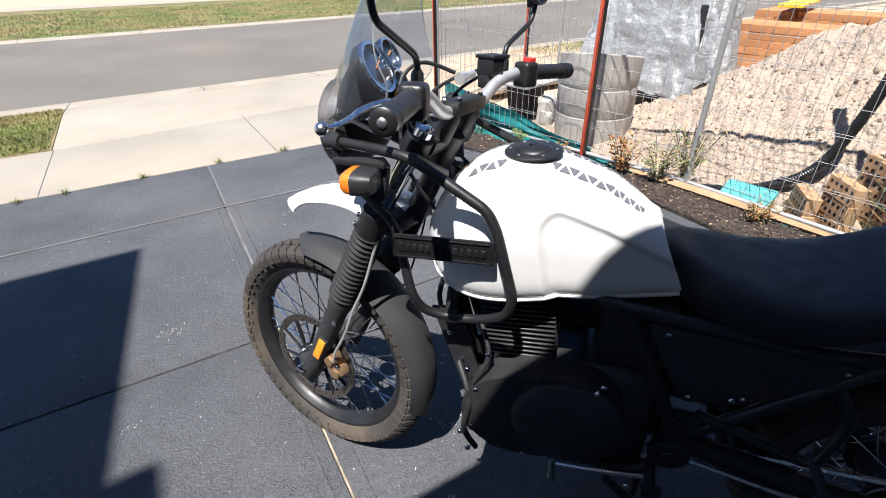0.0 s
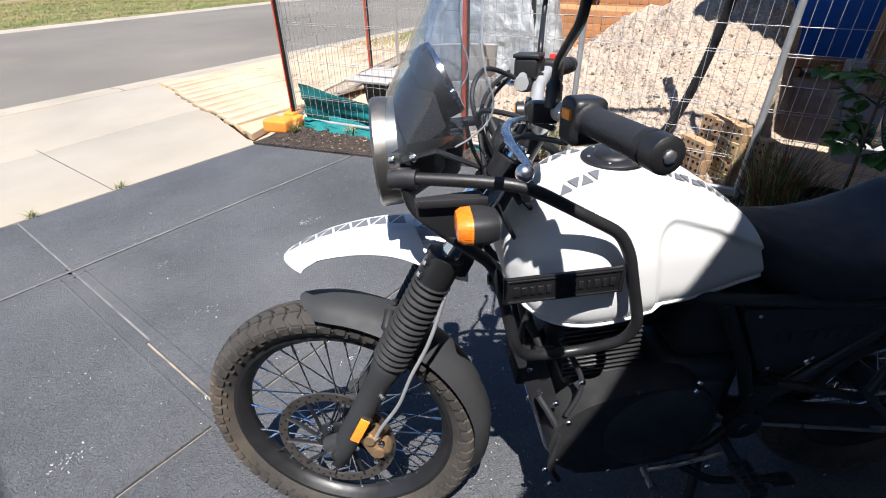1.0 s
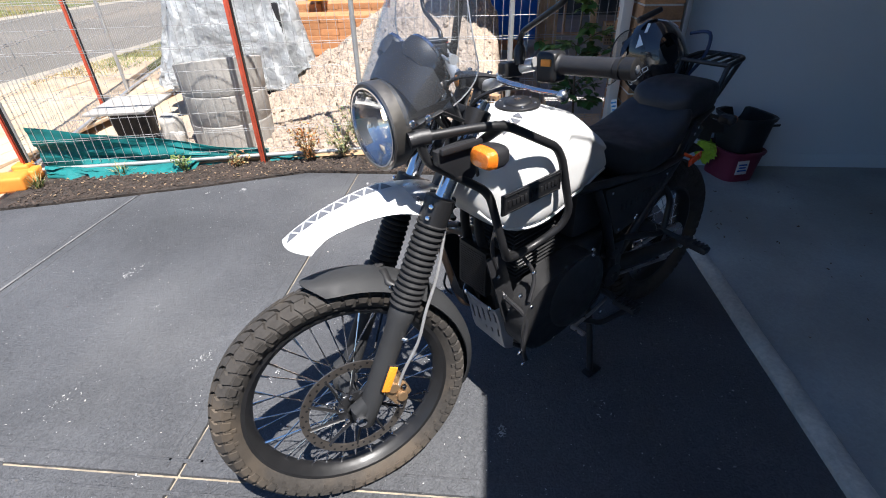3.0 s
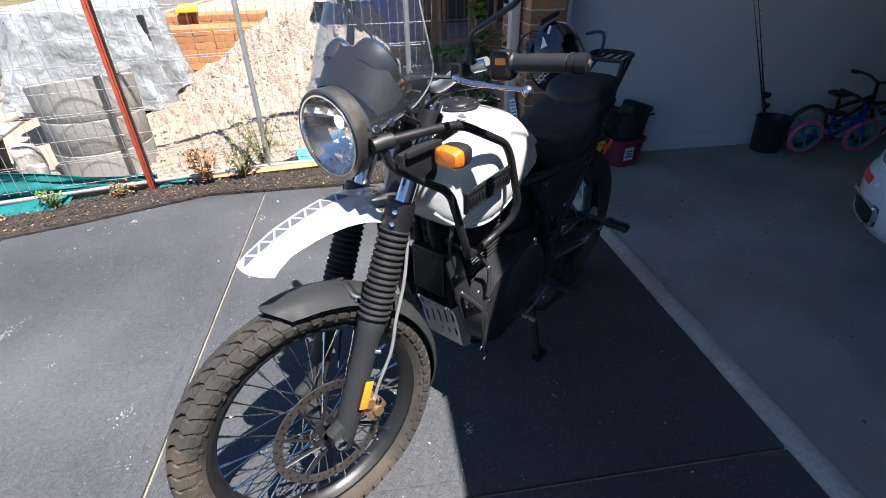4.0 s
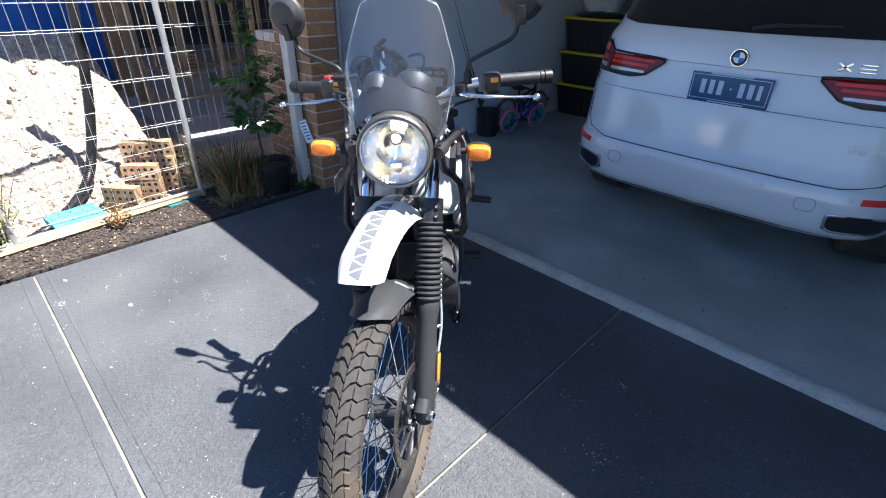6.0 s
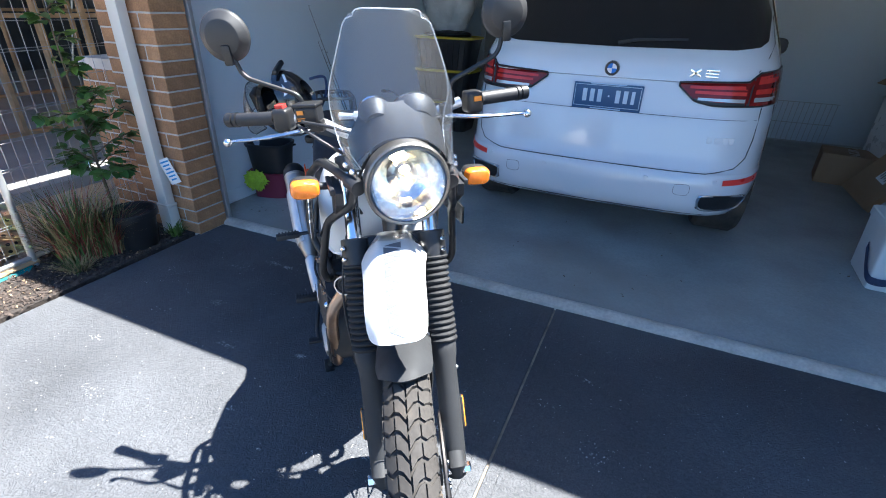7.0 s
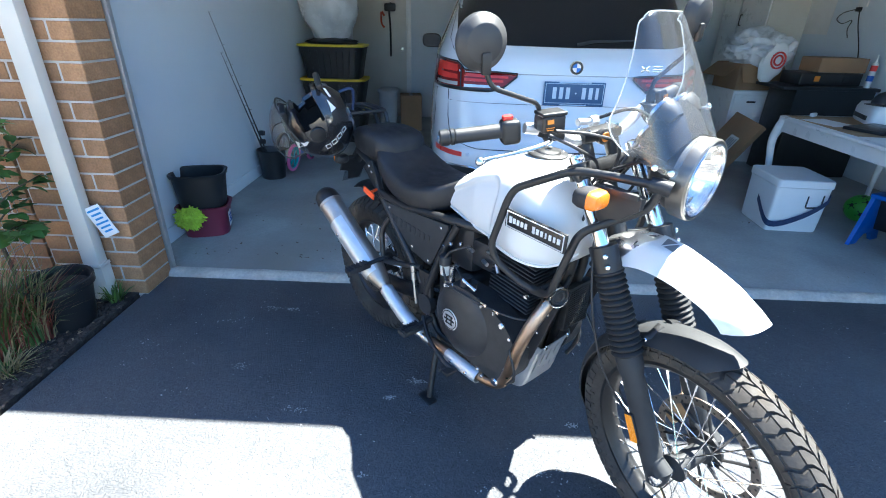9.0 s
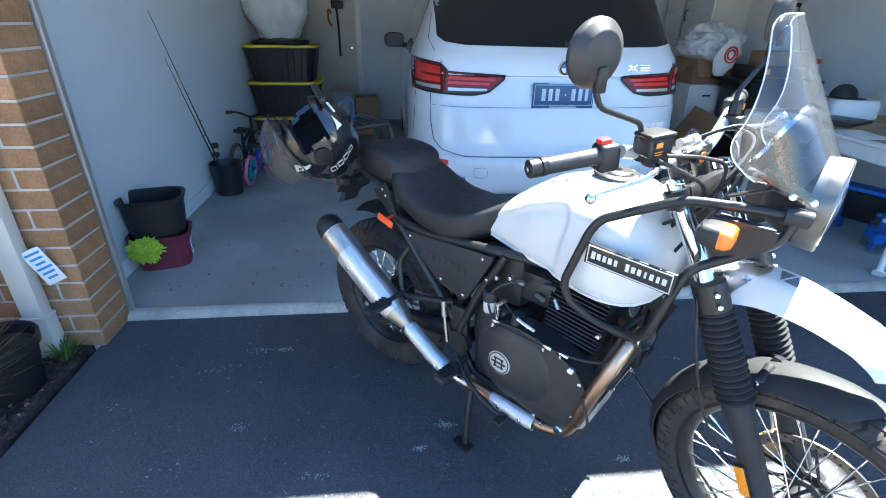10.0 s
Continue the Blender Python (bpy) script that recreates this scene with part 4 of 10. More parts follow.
# windscreen
SCREEN_HALF = [tuple(p)[:2] for p in smooth_path([Vector((h, w, 0)) for h, w in ((0, 0.122), (0.04, 0.126), (0.12, 0.130), (0.28, 0.137), (0.42, 0.140), (0.55, 0.134), (0.75, 0.117), (0.88, 0.105), (0.95, 0.098), (0.985, 0.089), (1.0, 0.076))], 6)]

SCREEN_DEEP = [tuple(p)[:2] for p in smooth_path([Vector((h, d, 0)) for h, d in ((0, 0.130), (0.06, 0.146), (0.15, 0.156), (0.26, 0.146), (0.40, 0.112), (0.55, 0.084), (0.75, 0.058), (1.0, 0.035))], 6)]


def screen(h, t):
    """h: 0 at the foot, 1 at the top; t: -1 to 1 across."""
    half = lerp_rows(SCREEN_HALF, h)[0]
    k = abs(t)
    foot = 1.190 - 0.078 * min(1.0, k / 0.68) ** 1.8 + 0.030 * max(0.0, (k - 0.68) / 0.32) ** 2
    top = 1.434 - 0.016 * k ** 5
    z = foot + (top - foot) * h
    c, s = math.cos(k * math.pi / 2), math.sin(k * math.pi / 2)
    deep = lerp_rows(SCREEN_DEEP, h)[0]
    return Vector((0.432 - 0.53 * (z - 1.19) - deep * (1 - max(0.0, c) ** (0.5 + 0.5 * h)), math.copysign(half * s ** (0.78 + 0.17 * h), t), z))


bm = bmesh.new()
sheet(bm, [[screen(1 - (1 - i / 36) ** 1.4, -1 + 2 * k / 56) for k in range(57)] for i in range(37)], 0.003)
windscreen = part("windscreen", bm, SCREEN, bike, "clear curved plastic windscreen with dust and scratches", angle=70)
windscreen.visible_shadow = False
bm = bmesh.new()
edge = [screen(1 - (1 - i / 36) ** 1.4, -1) for i in range(37)] + [screen(1, -1 + 2 * k / 28) for k in range(1, 28)] + [screen(1 - (i / 36) ** 1.4, 1) for i in range(37)]
tube(bm, edge, 0.0016, 6)
part("edge", bm, clear("polished_edge", (0.8, 0.84, 0.88), 0.08, 1.9, haze=0.42, dust=0.1), windscreen)
for s in SIDES:
    for h, t in ((0.035, 0.68), (0.025, 0.86)):
        p = screen(h, s * t)
        bolt(p + Vector((0.002, s * 0.002, 0)), (0.6, s * 0.8, 0.1), 0.0075, 0.005, CHROME, bike)
    bm = bmesh.new()
    tube(bm, [screen(0.02, s * 0.66) - Vector((0.02, s * 0.006, 0.004)), screen(0.03, s * 0.92) - Vector((0.01, s * 0.008, 0.002)), (0.29, s * 0.10, 1.10)], 0.012, 8, squash=0.35)
    part("screen_bracket", bm, SATIN_BLACK, bike)
    bm = bmesh.new()
    tri = [screen(0.0, s * 0.60), screen(0.0, s * 0.95), screen(0.10, s * 0.95), screen(0.09, s * 0.66)]
    back = Vector((-0.006, -0.005 * s, 0))
    lo, hi = [bm.verts.new(p + back) for p in tri], [bm.verts.new(p + back * 1.45) for p in tri]
    bm.faces.new(lo)
    bm.faces.new(hi)
    for i in range(4):
        bm.faces.new((lo[i], lo[(i + 1) % 4], hi[(i + 1) % 4], hi[i]))
    part("bracket_plate", bm, SATIN_BLACK, bike)

# moulded cowl close behind the screen, with a hump over each dial
def cowl(f, t):
    top = 0.25 + 0.12 * math.exp(-((t - 0.34) / 0.24) ** 2) + 0.10 * math.exp(-((t + 0.40) / 0.22) ** 2) - 0.10 * t * t
    p = screen(max(0.0, top * f), t * 0.62)
    return p + Vector((-0.012 - 0.016 * f * f - 0.03 * t * t, 0, 0.0))


bm = bmesh.new()
sheet(bm, [[cowl(i / 12, -1 + 2 * k / 40) for k in range(41)] for i in range(13)], 0.003)
part("screen_cowl", bm, material("satin_black_cowl", (0.014, 0.014, 0.016), 0.55, vary=0.1, scale=10, spec=0.3), bike, "black moulded cowl behind the windscreen", angle=60)

# instruments behind the screen
pod = [(0.335, 0.040, 1.222, 0.055), (0.345, -0.050, 1.232, 0.036), (0.315, -0.030, 1.178, 0.030)]
bm = bmesh.new()
box(bm, (0.362, 0.0, 1.160), (0.07, 0.13, 0.075), 0.026, seg=4)
box(bm, (0.350, 0.0, 1.195), (0.055, 0.12, 0.045), 0.02, seg=4)
cluster = part("instrument_cluster", bm, BLACK_PLASTIC, bike, "black instrument pod with round dials")
DIAL = material("dark_blue_dial", (0.045, 0.085, 0.16), 0.4, vary=0.1, coat=0.4)
for x, y, z, r in pod:
    m = Matrix.Translation((x, y, z)) @ Matrix.Rotation(radians(-62), 4, "Y")
    bm = bmesh.new()
    lathe(bm, [(-0.042, 0.0), (-0.038, r * 0.70), (-0.018, r * 0.98), (0.0, r), (0.002, r * 0.9)], 36, "Z")
    dial = part("dial", bm, BLACK_PLASTIC, cluster, at=m)
    ring = lathed([(0.001, r * 1.0), (0.008, r * 0.97), (0.007, r * 0.84), (0.0, r * 0.84)], 36, "Z")
    part("dial_rim", ring, CHROME, cluster, at=m)
    part("dial_face", lathed([(-0.002, r * 0.88), (-0.002, 0.0001)], 30, "Z"), DIAL, cluster, at=m)
    bm = bmesh.new()
    for k in range(22):
        a = radians(-130 + 260 * k / 21)
        d = Vector((math.cos(a), math.sin(a), 0))
        tube(bm, [d * r * 0.72 + Vector((0, 0, -0.001)), d * r * 0.82 + Vector((0, 0, -0.001))], 0.0007, 4)
    tagged(part("dial_mark", bm, WHITE_PAINT, cluster, at=m), kind="stuff")
    bm = bmesh.new()
    tube(bm, [(0, 0, 0.0), (r * 0.2, -r * 0.55, 0.0)], [0.0018, 0.0008], 5)
    part("needle", bm, ORANGE, cluster, at=m)

# tank guards with their name plates, indicators and panels
PLATE_DARK = material("black_name_plate", (0.012, 0.012, 0.013), 0.35, vary=0.1, scale=20)
for s in SIDES:
    loop = [(0.410, 0.112, 1.090), (0.300, 0.146, 1.094), (0.223, 0.168, 1.092), (0.068, 0.190, 1.011), (0.048, 0.195, 0.975), (0.006, 0.204, 0.828), (0.020, 0.196, 0.780), (0.078, 0.164, 0.730), (0.155, 0.162, 0.722), (0.205, 0.178, 0.742), (0.226, 0.190, 0.785), (0.260, 0.170, 0.930), (0.275, 0.162, 0.952), (0.345, 0.142, 1.000), (0.398, 0.118, 1.036)]
    bm = bmesh.new()
    tube(bm, round_path([(x, y * s, z) for x, y, z in loop] + [(loop[0][0], loop[0][1] * s, loop[0][2] - 0.004)], 0.035, 5), 0.0105, 12)
    guard = part("tank_guard", bm, SATIN_BLACK, bike, "black tubular tank guard")
    bm = bmesh.new()
    tube(bm, [(0.430, 0.105 * s, 1.086), (0.408, 0.112 * s, 1.090), (0.388, 0.119 * s, 1.091)], [0.0175, 0.018, 0.0175], 18)
    part("end_cap", bm, BLACK_PLASTIC, guard)
    bm = bmesh.new()
    tube(bm, [(0.22, 0.162 * s, 1.088), (0.19, 0.06 * s, 1.02)], 0.012, 10)
    part("stay", bm, SATIN_BLACK, guard)
    bm = bmesh.new()
    tube(bm, [(0.135, 0.158 * s, 0.722), (0.175, 0.158 * s, 0.724)], 0.0135, 12)
    tube(bm, [(0.155, 0.155 * s, 0.723), (0.17, 0.08 * s, 0.74)], 0.009, 10)
    part("stay", bm, SATIN_BLACK, guard)
    # plate: a frame with a sunken field and plain raised bars
    pm = Matrix.Translation((0.153, 0.201 * s, 0.922)) @ Matrix.Rotation(radians(1.6), 4, "Y") @ Matrix.Rotation(radians(2.5 * s), 4, "Z")
    name_plate = part("name_plate", boxes(((0, 0, 0), (0.208, 0.007, 0.052)), bevel=0.002, m=pm), PLATE_DARK, bike, "black name plate with raised border and plain light bars" if s < 0 else "all black name plate with plain raised bars")
    trim = BIKE_WHITE if s < 0 else SATIN_BLACK
    bm = bmesh.new()
    for c, d in (((0, 0.0042 * s, 0.0215), (0.196, 0.003, 0.0022)), ((0, 0.0042 * s, -0.0215), (0.196, 0.003, 0.0022)), ((0.097, 0.0042 * s, 0), (0.0022, 0.003, 0.043)), ((-0.097, 0.0042 * s, 0), (0.0022, 0.003, 0.043))):
        box(bm, c, d, 0, pm)
    part("border", bm, trim, name_plate)
    for k, w in enumerate((12, 11, 10, 11, 9, 0, 10, 11, 10, 6, 10, 8, 11)):
        if w:
            bm = bmesh.new()
            box(bm, ((-0.083 + 0.0138 * k) * -s, 0.0042 * s, 0), (0.00085 * w, 0.003, 0.019 if k in (0, 6) else 0.015), 0.001, pm)
            part("raised_bar", bm, trim, name_plate)
    # black panel and indicator
    bm = bmesh.new()
    ring = [(0.395, 1.065), (0.290, 1.074), (0.278, 1.058), (0.288, 0.992), (0.300, 0.980), (0.350, 1.000), (0.392, 1.035)]
    slab(bm, ring, 0.018, Matrix(((1, 0, 0, 0), (0, 0, s, 0.135 * s), (0, 1, 0, 0), (0, 0, 0, 1))), 0.004)
    panel = part("side_shield", bm, BLACK_PLASTIC, bike, "matt black shield behind the indicator")
    bm = bmesh.new()
    box(bm, (0.335, 0.158 * s, 1.066), (0.11, 0.012, 0.014), 0.004)
    part("rib", bm, BLACK_PLASTIC, panel)
    bm = bmesh.new()
    tube(bm, [(0.298, 0.15 * s, 1.052), (0.300, 0.186 * s, 1.054)], 0.009, 12)
    rings = [superloop(0.214 * s, 1.055, w, h, 3.4, 24, x) for x, w, h in ((0.270, 0.012, 0.010), (0.276, 0.026, 0.019), (0.292, 0.033, 0.0225), (0.314, 0.034, 0.023))]
    ring_skin(bm, rings)
    indicator = part("indicator", bm, BLACK_PLASTIC, bike, "indicator with an amber lens")
    bm = bmesh.new()
    rings = [superloop(0.214 * s, 1.055, w, h, 3.4, 24, x) for x, w, h in ((0.3142, 0.0335, 0.0225), (0.328, 0.0325, 0.0215), (0.336, 0.027, 0.017), (0.338, 0.016, 0.010))]
    ring_skin(bm, rings)
    part("lens", bm, AMBER, indicator, "ribbed amber lens")

MIRROR_SHELL = material("grey_black_plastic", (0.030, 0.030, 0.031), 0.5, vary=0.1, scale=12, spec=0.5)
# handlebar and controls, steered ------------------------------------------
def bar(s, k):
    return [(0.168, 0, 1.142), (0.168, 0.085 * s, 1.142), (0.160, 0.150 * s, 1.182), (0.140, 0.215 * s, 1.196), (0.075, 0.400 * s, 1.192)][k]


bm = bmesh.new()
tube(bm, round_path([bar(1, 3), bar(1, 2), bar(1, 1), bar(-1, 1), bar(-1, 2), bar(-1, 3)], 0.04, 6), 0.0135, 14)
part("handlebar", bm, ALLOY, bike, "silver handlebar", STEER)
bm = bmesh.new()
for s in SIDES:
    tube(bm, [(0.19, 0.045 * s, 1.085), (0.170, 0.045 * s, 1.13), (0.165, 0.045 * s, 1.152)], [0.019, 0.020, 0.016], 14)
box(bm, (0.166, 0, 1.150), (0.048, 0.13, 0.030), 0.009)
part("bar_clamp", bm, SATIN_BLACK, bike, at=STEER)
for s in SIDES:
    for dx in (-0.015, 0.017):
        bolt((0.166 + dx, 0.048 * s, 1.165), (0, 0, 1), 0.006, 0.006, CHROME, bike, STEER)
    a, b = Vector(bar(s, 3)), Vector(bar(s, 4))
    d = (b - a).normalized()
    L = (b - a).length
    # grip with fine rings
    pts, rad = [], []
    for k in range(33):
        f = 0.30 + 0.58 * k / 32
        pts.append(a + d * L * f)
        rad.append(0.0172 + (0.0009 if k % 2 else 0) + (0.004 if k == 0 else 0))
    bm = bmesh.new()
    tube(bm, pts, rad, 18)
    part("grip", bm, BLACK_PLASTIC, bike, "black ribbed rubber grip", STEER)
    bm = bmesh.new()
    tube(bm, [a + d * L * f for f in (0.885, 0.89, 0.935, 0.94, 0.955, 0.96, 1.06, 1.075, 1.076)], [0.016, 0.0195, 0.0195, 0.0165, 0.0165, 0.0195, 0.0190, 0.015, 0.006], 20)
    weight = part("bar_end", bm, SATIN_BLACK, bike, "black bar end weight", STEER)
    bolt(a + d * L * 1.075, d, 0.007, 0.003, STEEL, weight)
    # switch housing
    m = Matrix.Translation(a + d * L * 0.19) @ d.to_track_quat("X", "Z").to_matrix().to_4x4()
    bm = bmesh.new()
    box(bm, (0, 0, -0.004), (0.046, 0.046, 0.058), 0.012, m, 3)
    switch = part("switch_housing", bm, SATIN_BLACK, bike, "black switch housing", STEER)
    bm = bmesh.new()
    if s < 0:
        box(bm, (0.004, -0.004, 0.028), (0.024, 0.022, 0.012), 0.003, m)
        part("kill_switch", bm, RED_PLASTIC, switch, "red switch")
    else:
        box(bm, (0.004, -0.024, 0.006), (0.022, 0.006, 0.013), 0.002, m)
        part("button", bm, ORANGE, switch, "yellow button")
    # lever
    bm = bmesh.new()
    p = [(0.185, 0.170, 1.176), (0.215, 0.200, 1.176), (0.222, 0.250, 1.172), (0.205, 0.320, 1.165), (0.196, 0.360, 1.163), (0.200, 0.378, 1.162)]
    tube(bm, smooth_path([(x, y * s, z) for x, y, z in p], 5), [0.007] * 5 + [0.0075] * 8 + [0.0055] * 13, 10, squash=0.75)
    bmesh.ops.create_uvsphere(bm, u_segments=14, v_segments=10, radius=0.0105, matrix=Matrix.Translation((0.201, 0.382 * s, 1.162)))
    part("lever", bm, POLISHED, bike, "polished alloy lever with a ball end", STEER)
    bm = bmesh.new()
    box(bm, (0.172, 0.172 * s, 1.186), (0.045, 0.030, 0.030), 0.007)
    part("lever_perch", bm, SATIN_BLACK, bike, at=STEER)
    # mirror
    bm = bmesh.new()
    tube(bm, round_path([(0.160, 0.188 * s, 1.195), (0.160, 0.188 * s, 1.252), (0.150, 0.318 * s, 1.306), (0.146, 0.333 * s, 1.362)], 0.022, 5), 0.0058, 10)
    tube(bm, [(0.160, 0.188 * s, 1.196), (0.160, 0.188 * s, 1.225), (0.160, 0.188 * s, 1.232)], [0.012, 0.011, 0.007], 12)
    mirror = part("mirror", bm, SATIN_BLACK, bike, "round black rear-view mirror on a bent stalk", STEER)
    mm = STEER @ Matrix.Translation((0.145, 0.337 * s, 1.400)) @ Matrix.Rotation(radians(8 * s), 4, "Z") @ Matrix.Rotation(radians(4), 4, "Y")
    shell = part("mirror_shell", lathed([(-0.006, 0.052), (-0.007, 0.057), (-0.003, 0.059), (0.004, 0.0585), (0.010, 0.055), (0.018, 0.0425), (0.0195, 0.0415), (0.0215, 0.038), (0.022, 0.0001)], 48, "X"), MIRROR_SHELL, mirror, at=STEER.inverted() @ mm)
    part("mirror_glass", lathed([(-0.0045, 0.0565), (-0.0045, 0.0001)], 40, "X"), CHROME, mirror, "mirror glass", at=STEER.inverted() @ mm)
    bm = bmesh.new()
    box(bm, (0.021, -0.002 * s, -0.040), (0.014, 0.022, 0.046), 0.005)
    part("mirror_mount", bm, SATIN_BLACK, mirror, at=STEER.inverted() @ mm)
# brake fluid reservoir on the right
bm = bmesh.new()
rm = Matrix.Translation((0.182, -0.172, 1.210)) @ Matrix.Rotation(radians(-14), 4, "Z")
box(bm, (0, 0, 0), (0.048, 0.058, 0.040), 0.007, rm, 3)
box(bm, (0, 0, 0.023), (0.053, 0.063, 0.009), 0.004, rm, 3)
box(bm, (0.0, 0.01, -0.03), (0.03, 0.05, 0.03), 0.008, rm)
reservoir = part("fluid_reservoir", bm, SATIN_BLACK, bike, "black brake fluid reservoir", STEER)
bm = bmesh.new()
for dz, w in ((0.008, 0.016), (-0.006, 0.022), (-0.011, 0.018)):
    box(bm, (0.0285, -0.012, dz), (0.001, w, 0.010 if dz > 0 else 0.002), 0, rm)
part("warning_mark", bm, ORANGE, reservoir)
bm = bmesh.new()
tube(bm, [(0.195, -0.098, 1.200), (0.197, -0.060, 1.196)], [0.009, 0.007], 12)
tube(bm, [(0.197, -0.060, 1.196), (0.198, -0.040, 1.195)], [0.013, 0.013], 8)
part("banjo", bm, ALLOY, bike, at=STEER)
bm = bmesh.new()
lathe(bm, [(0, 0.020), (0.012, 0.020), (0.015, 0.016), (0.015, 0.0)], 20, "X", (0.192, -0.012, 1.150))
key_switch = part("ignition_lock", bm, SATIN_BLACK, bike, at=STEER)
bm = bmesh.new()
lathe(bm, [(0.015, 0.013), (0.0165, 0.012), (0.0165, 0.0001)], 20, "X", (0.192, -0.012, 1.150))
part("badge", bm, ORANGE, key_switch)
cable_runs = [
    [(0.20, -0.06, 1.20), (0.26, -0.02, 1.225), (0.29, 0.03, 1.19), (0.26, 0.05, 1.10), (0.20, 0.05, 1.00)],
    [(0.18, -0.20, 1.18), (0.23, -0.12, 1.17), (0.26, -0.05, 1.14), (0.24, -0.04, 1.05), (0.17, -0.04, 0.98)],
    [(0.19, 0.17, 1.18), (0.25, 0.12, 1.19), (0.28, 0.05, 1.17), (0.25, -0.03, 1.09), (0.18, -0.05, 0.98)],
    [(0.18, 0.20, 1.17), (0.23, 0.14, 1.16), (0.25, 0.09, 1.12), (0.22, 0.06, 1.04), (0.16, 0.05, 0.97)],
    [(0.17, -0.21, 1.17), (0.22, -0.16, 1.14), (0.24, -0.10, 1.10), (0.22, -0.08, 1.04), (0.14, -0.07, 0.97)],
    [(0.28, 0.06, 1.14), (0.27, 0.09, 1.07), (0.24, 0.09, 1.00), (0.20, 0.06, 0.92)],
    [(0.29, -0.05, 1.13), (0.27, -0.08, 1.06), (0.23, -0.09, 0.98), (0.19, -0.05, 0.90)],
]
for run in cable_runs:
    bm = bmesh.new()
    tube(bm, smooth_path(run, 6), 0.0042, 8)
    part("cable", bm, BLACK_PLASTIC, bike)

# seat -----------------------------------------------------------------------
def seat_ring(u, top, half, low, e=4.6):
    return [Vector((u, math.copysign(abs(math.cos(a)) ** (2 / e), math.cos(a)) * half, low + (top - low) * (0.5 + 0.5 * math.copysign(abs(math.sin(a)) ** (2 / e), math.sin(a))))) for a in (2 * math.pi * k / 28 for k in range(28))]


def cushion(rows):
    out = []
    for k in range(41):
        f = rows[0][0] + (rows[-1][0] - rows[0][0]) * k / 40
        pts = sorted(rows)
        for i, (p, q) in enumerate(zip(pts, pts[1:])):
            if f <= q[0] + 1e-9:
                t = (f - p[0]) / (q[0] - p[0])
                a, d = pts[max(0, i - 1)], pts[min(len(pts) - 1, i + 2)]
                vals = []
                for n in (1, 2, 3):
                    m0 = (q[n] - a[n]) / (q[0] - a[0]) * (q[0] - p[0])
                    m1 = (d[n] - p[n]) / (d[0] - p[0]) * (q[0] - p[0])
                    vals.append((2 * t ** 3 - 3 * t * t + 1) * p[n] + (t ** 3 - 2 * t * t + t) * m0 + (-2 * t ** 3 + 3 * t * t) * q[n] + (t ** 3 - t * t) * m1)
                out.append(seat_ring(f, *vals))
                break
    return out


bm = bmesh.new()
ring_skin(bm, cushion([(-0.225, 0.946, 0.060, 0.85), (-0.275, 0.925, 0.070, 0.830), (-0.325, 0.903, 0.090, 0.800), (-0.37, 0.888, 0.124, 0.776), (-0.46, 0.872, 0.146, 0.772), (-0.56, 0.878, 0.150, 0.785), (-0.64, 0.908, 0.142, 0.815), (-0.70, 0.944, 0.128, 0.85), (-0.735, 0.950, 0.105, 0.88)]))
part("rider_seat", bm, SEAT_VINYL, bike, "black vinyl rider seat", angle=60)
bm = bmesh.new()
ring_skin(bm, cushion([(-0.675, 0.950, 0.060, 0.90), (-0.70, 0.982, 0.105, 0.89), (-0.76, 1.002, 0.118, 0.885), (-0.85, 1.006, 0.114, 0.89), (-0.92, 0.996, 0.098, 0.90), (-0.955, 0.972, 0.070, 0.915)]))
part("pillion_seat", bm, SEAT_VINYL, bike, "black vinyl pillion seat", angle=60)

# frame and bodywork -------------------------------------------------------
frame_runs = [
    ([(-0.735, 0.115, 0.862), (-0.690, 0.125, 0.775), (-0.55, 0.130, 0.768), (-0.245, 0.130, 0.800), (-0.05, 0.09, 0.80)], 0.014),
    ([(-0.90, 0.095, 0.905), (-0.735, 0.115, 0.862), (-0.70, 0.125, 0.790), (-0.405, 0.132, 0.490)], 0.014),
    ([(-0.215, 0.128, 0.795), (-0.300, 0.135, 0.640), (-0.375, 0.135, 0.460), (-0.378, 0.130, 0.38)], 0.015),
    ([(-0.620, 0.130, 0.690), (-0.655, 0.150, 0.630), (-0.625, 0.165, 0.505), (-0.40, 0.140, 0.560)], 0.011),
    ([(-0.378, 0.115, 0.38), (-0.33, 0.11, 0.29), (-0.10, 0.10, 0.255), (0.04, 0.09, 0.275), (0.085, 0.05, 0.42), (0.170, 0.03, 0.75), (0.175, 0.02, 0.98)], 0.014),
]
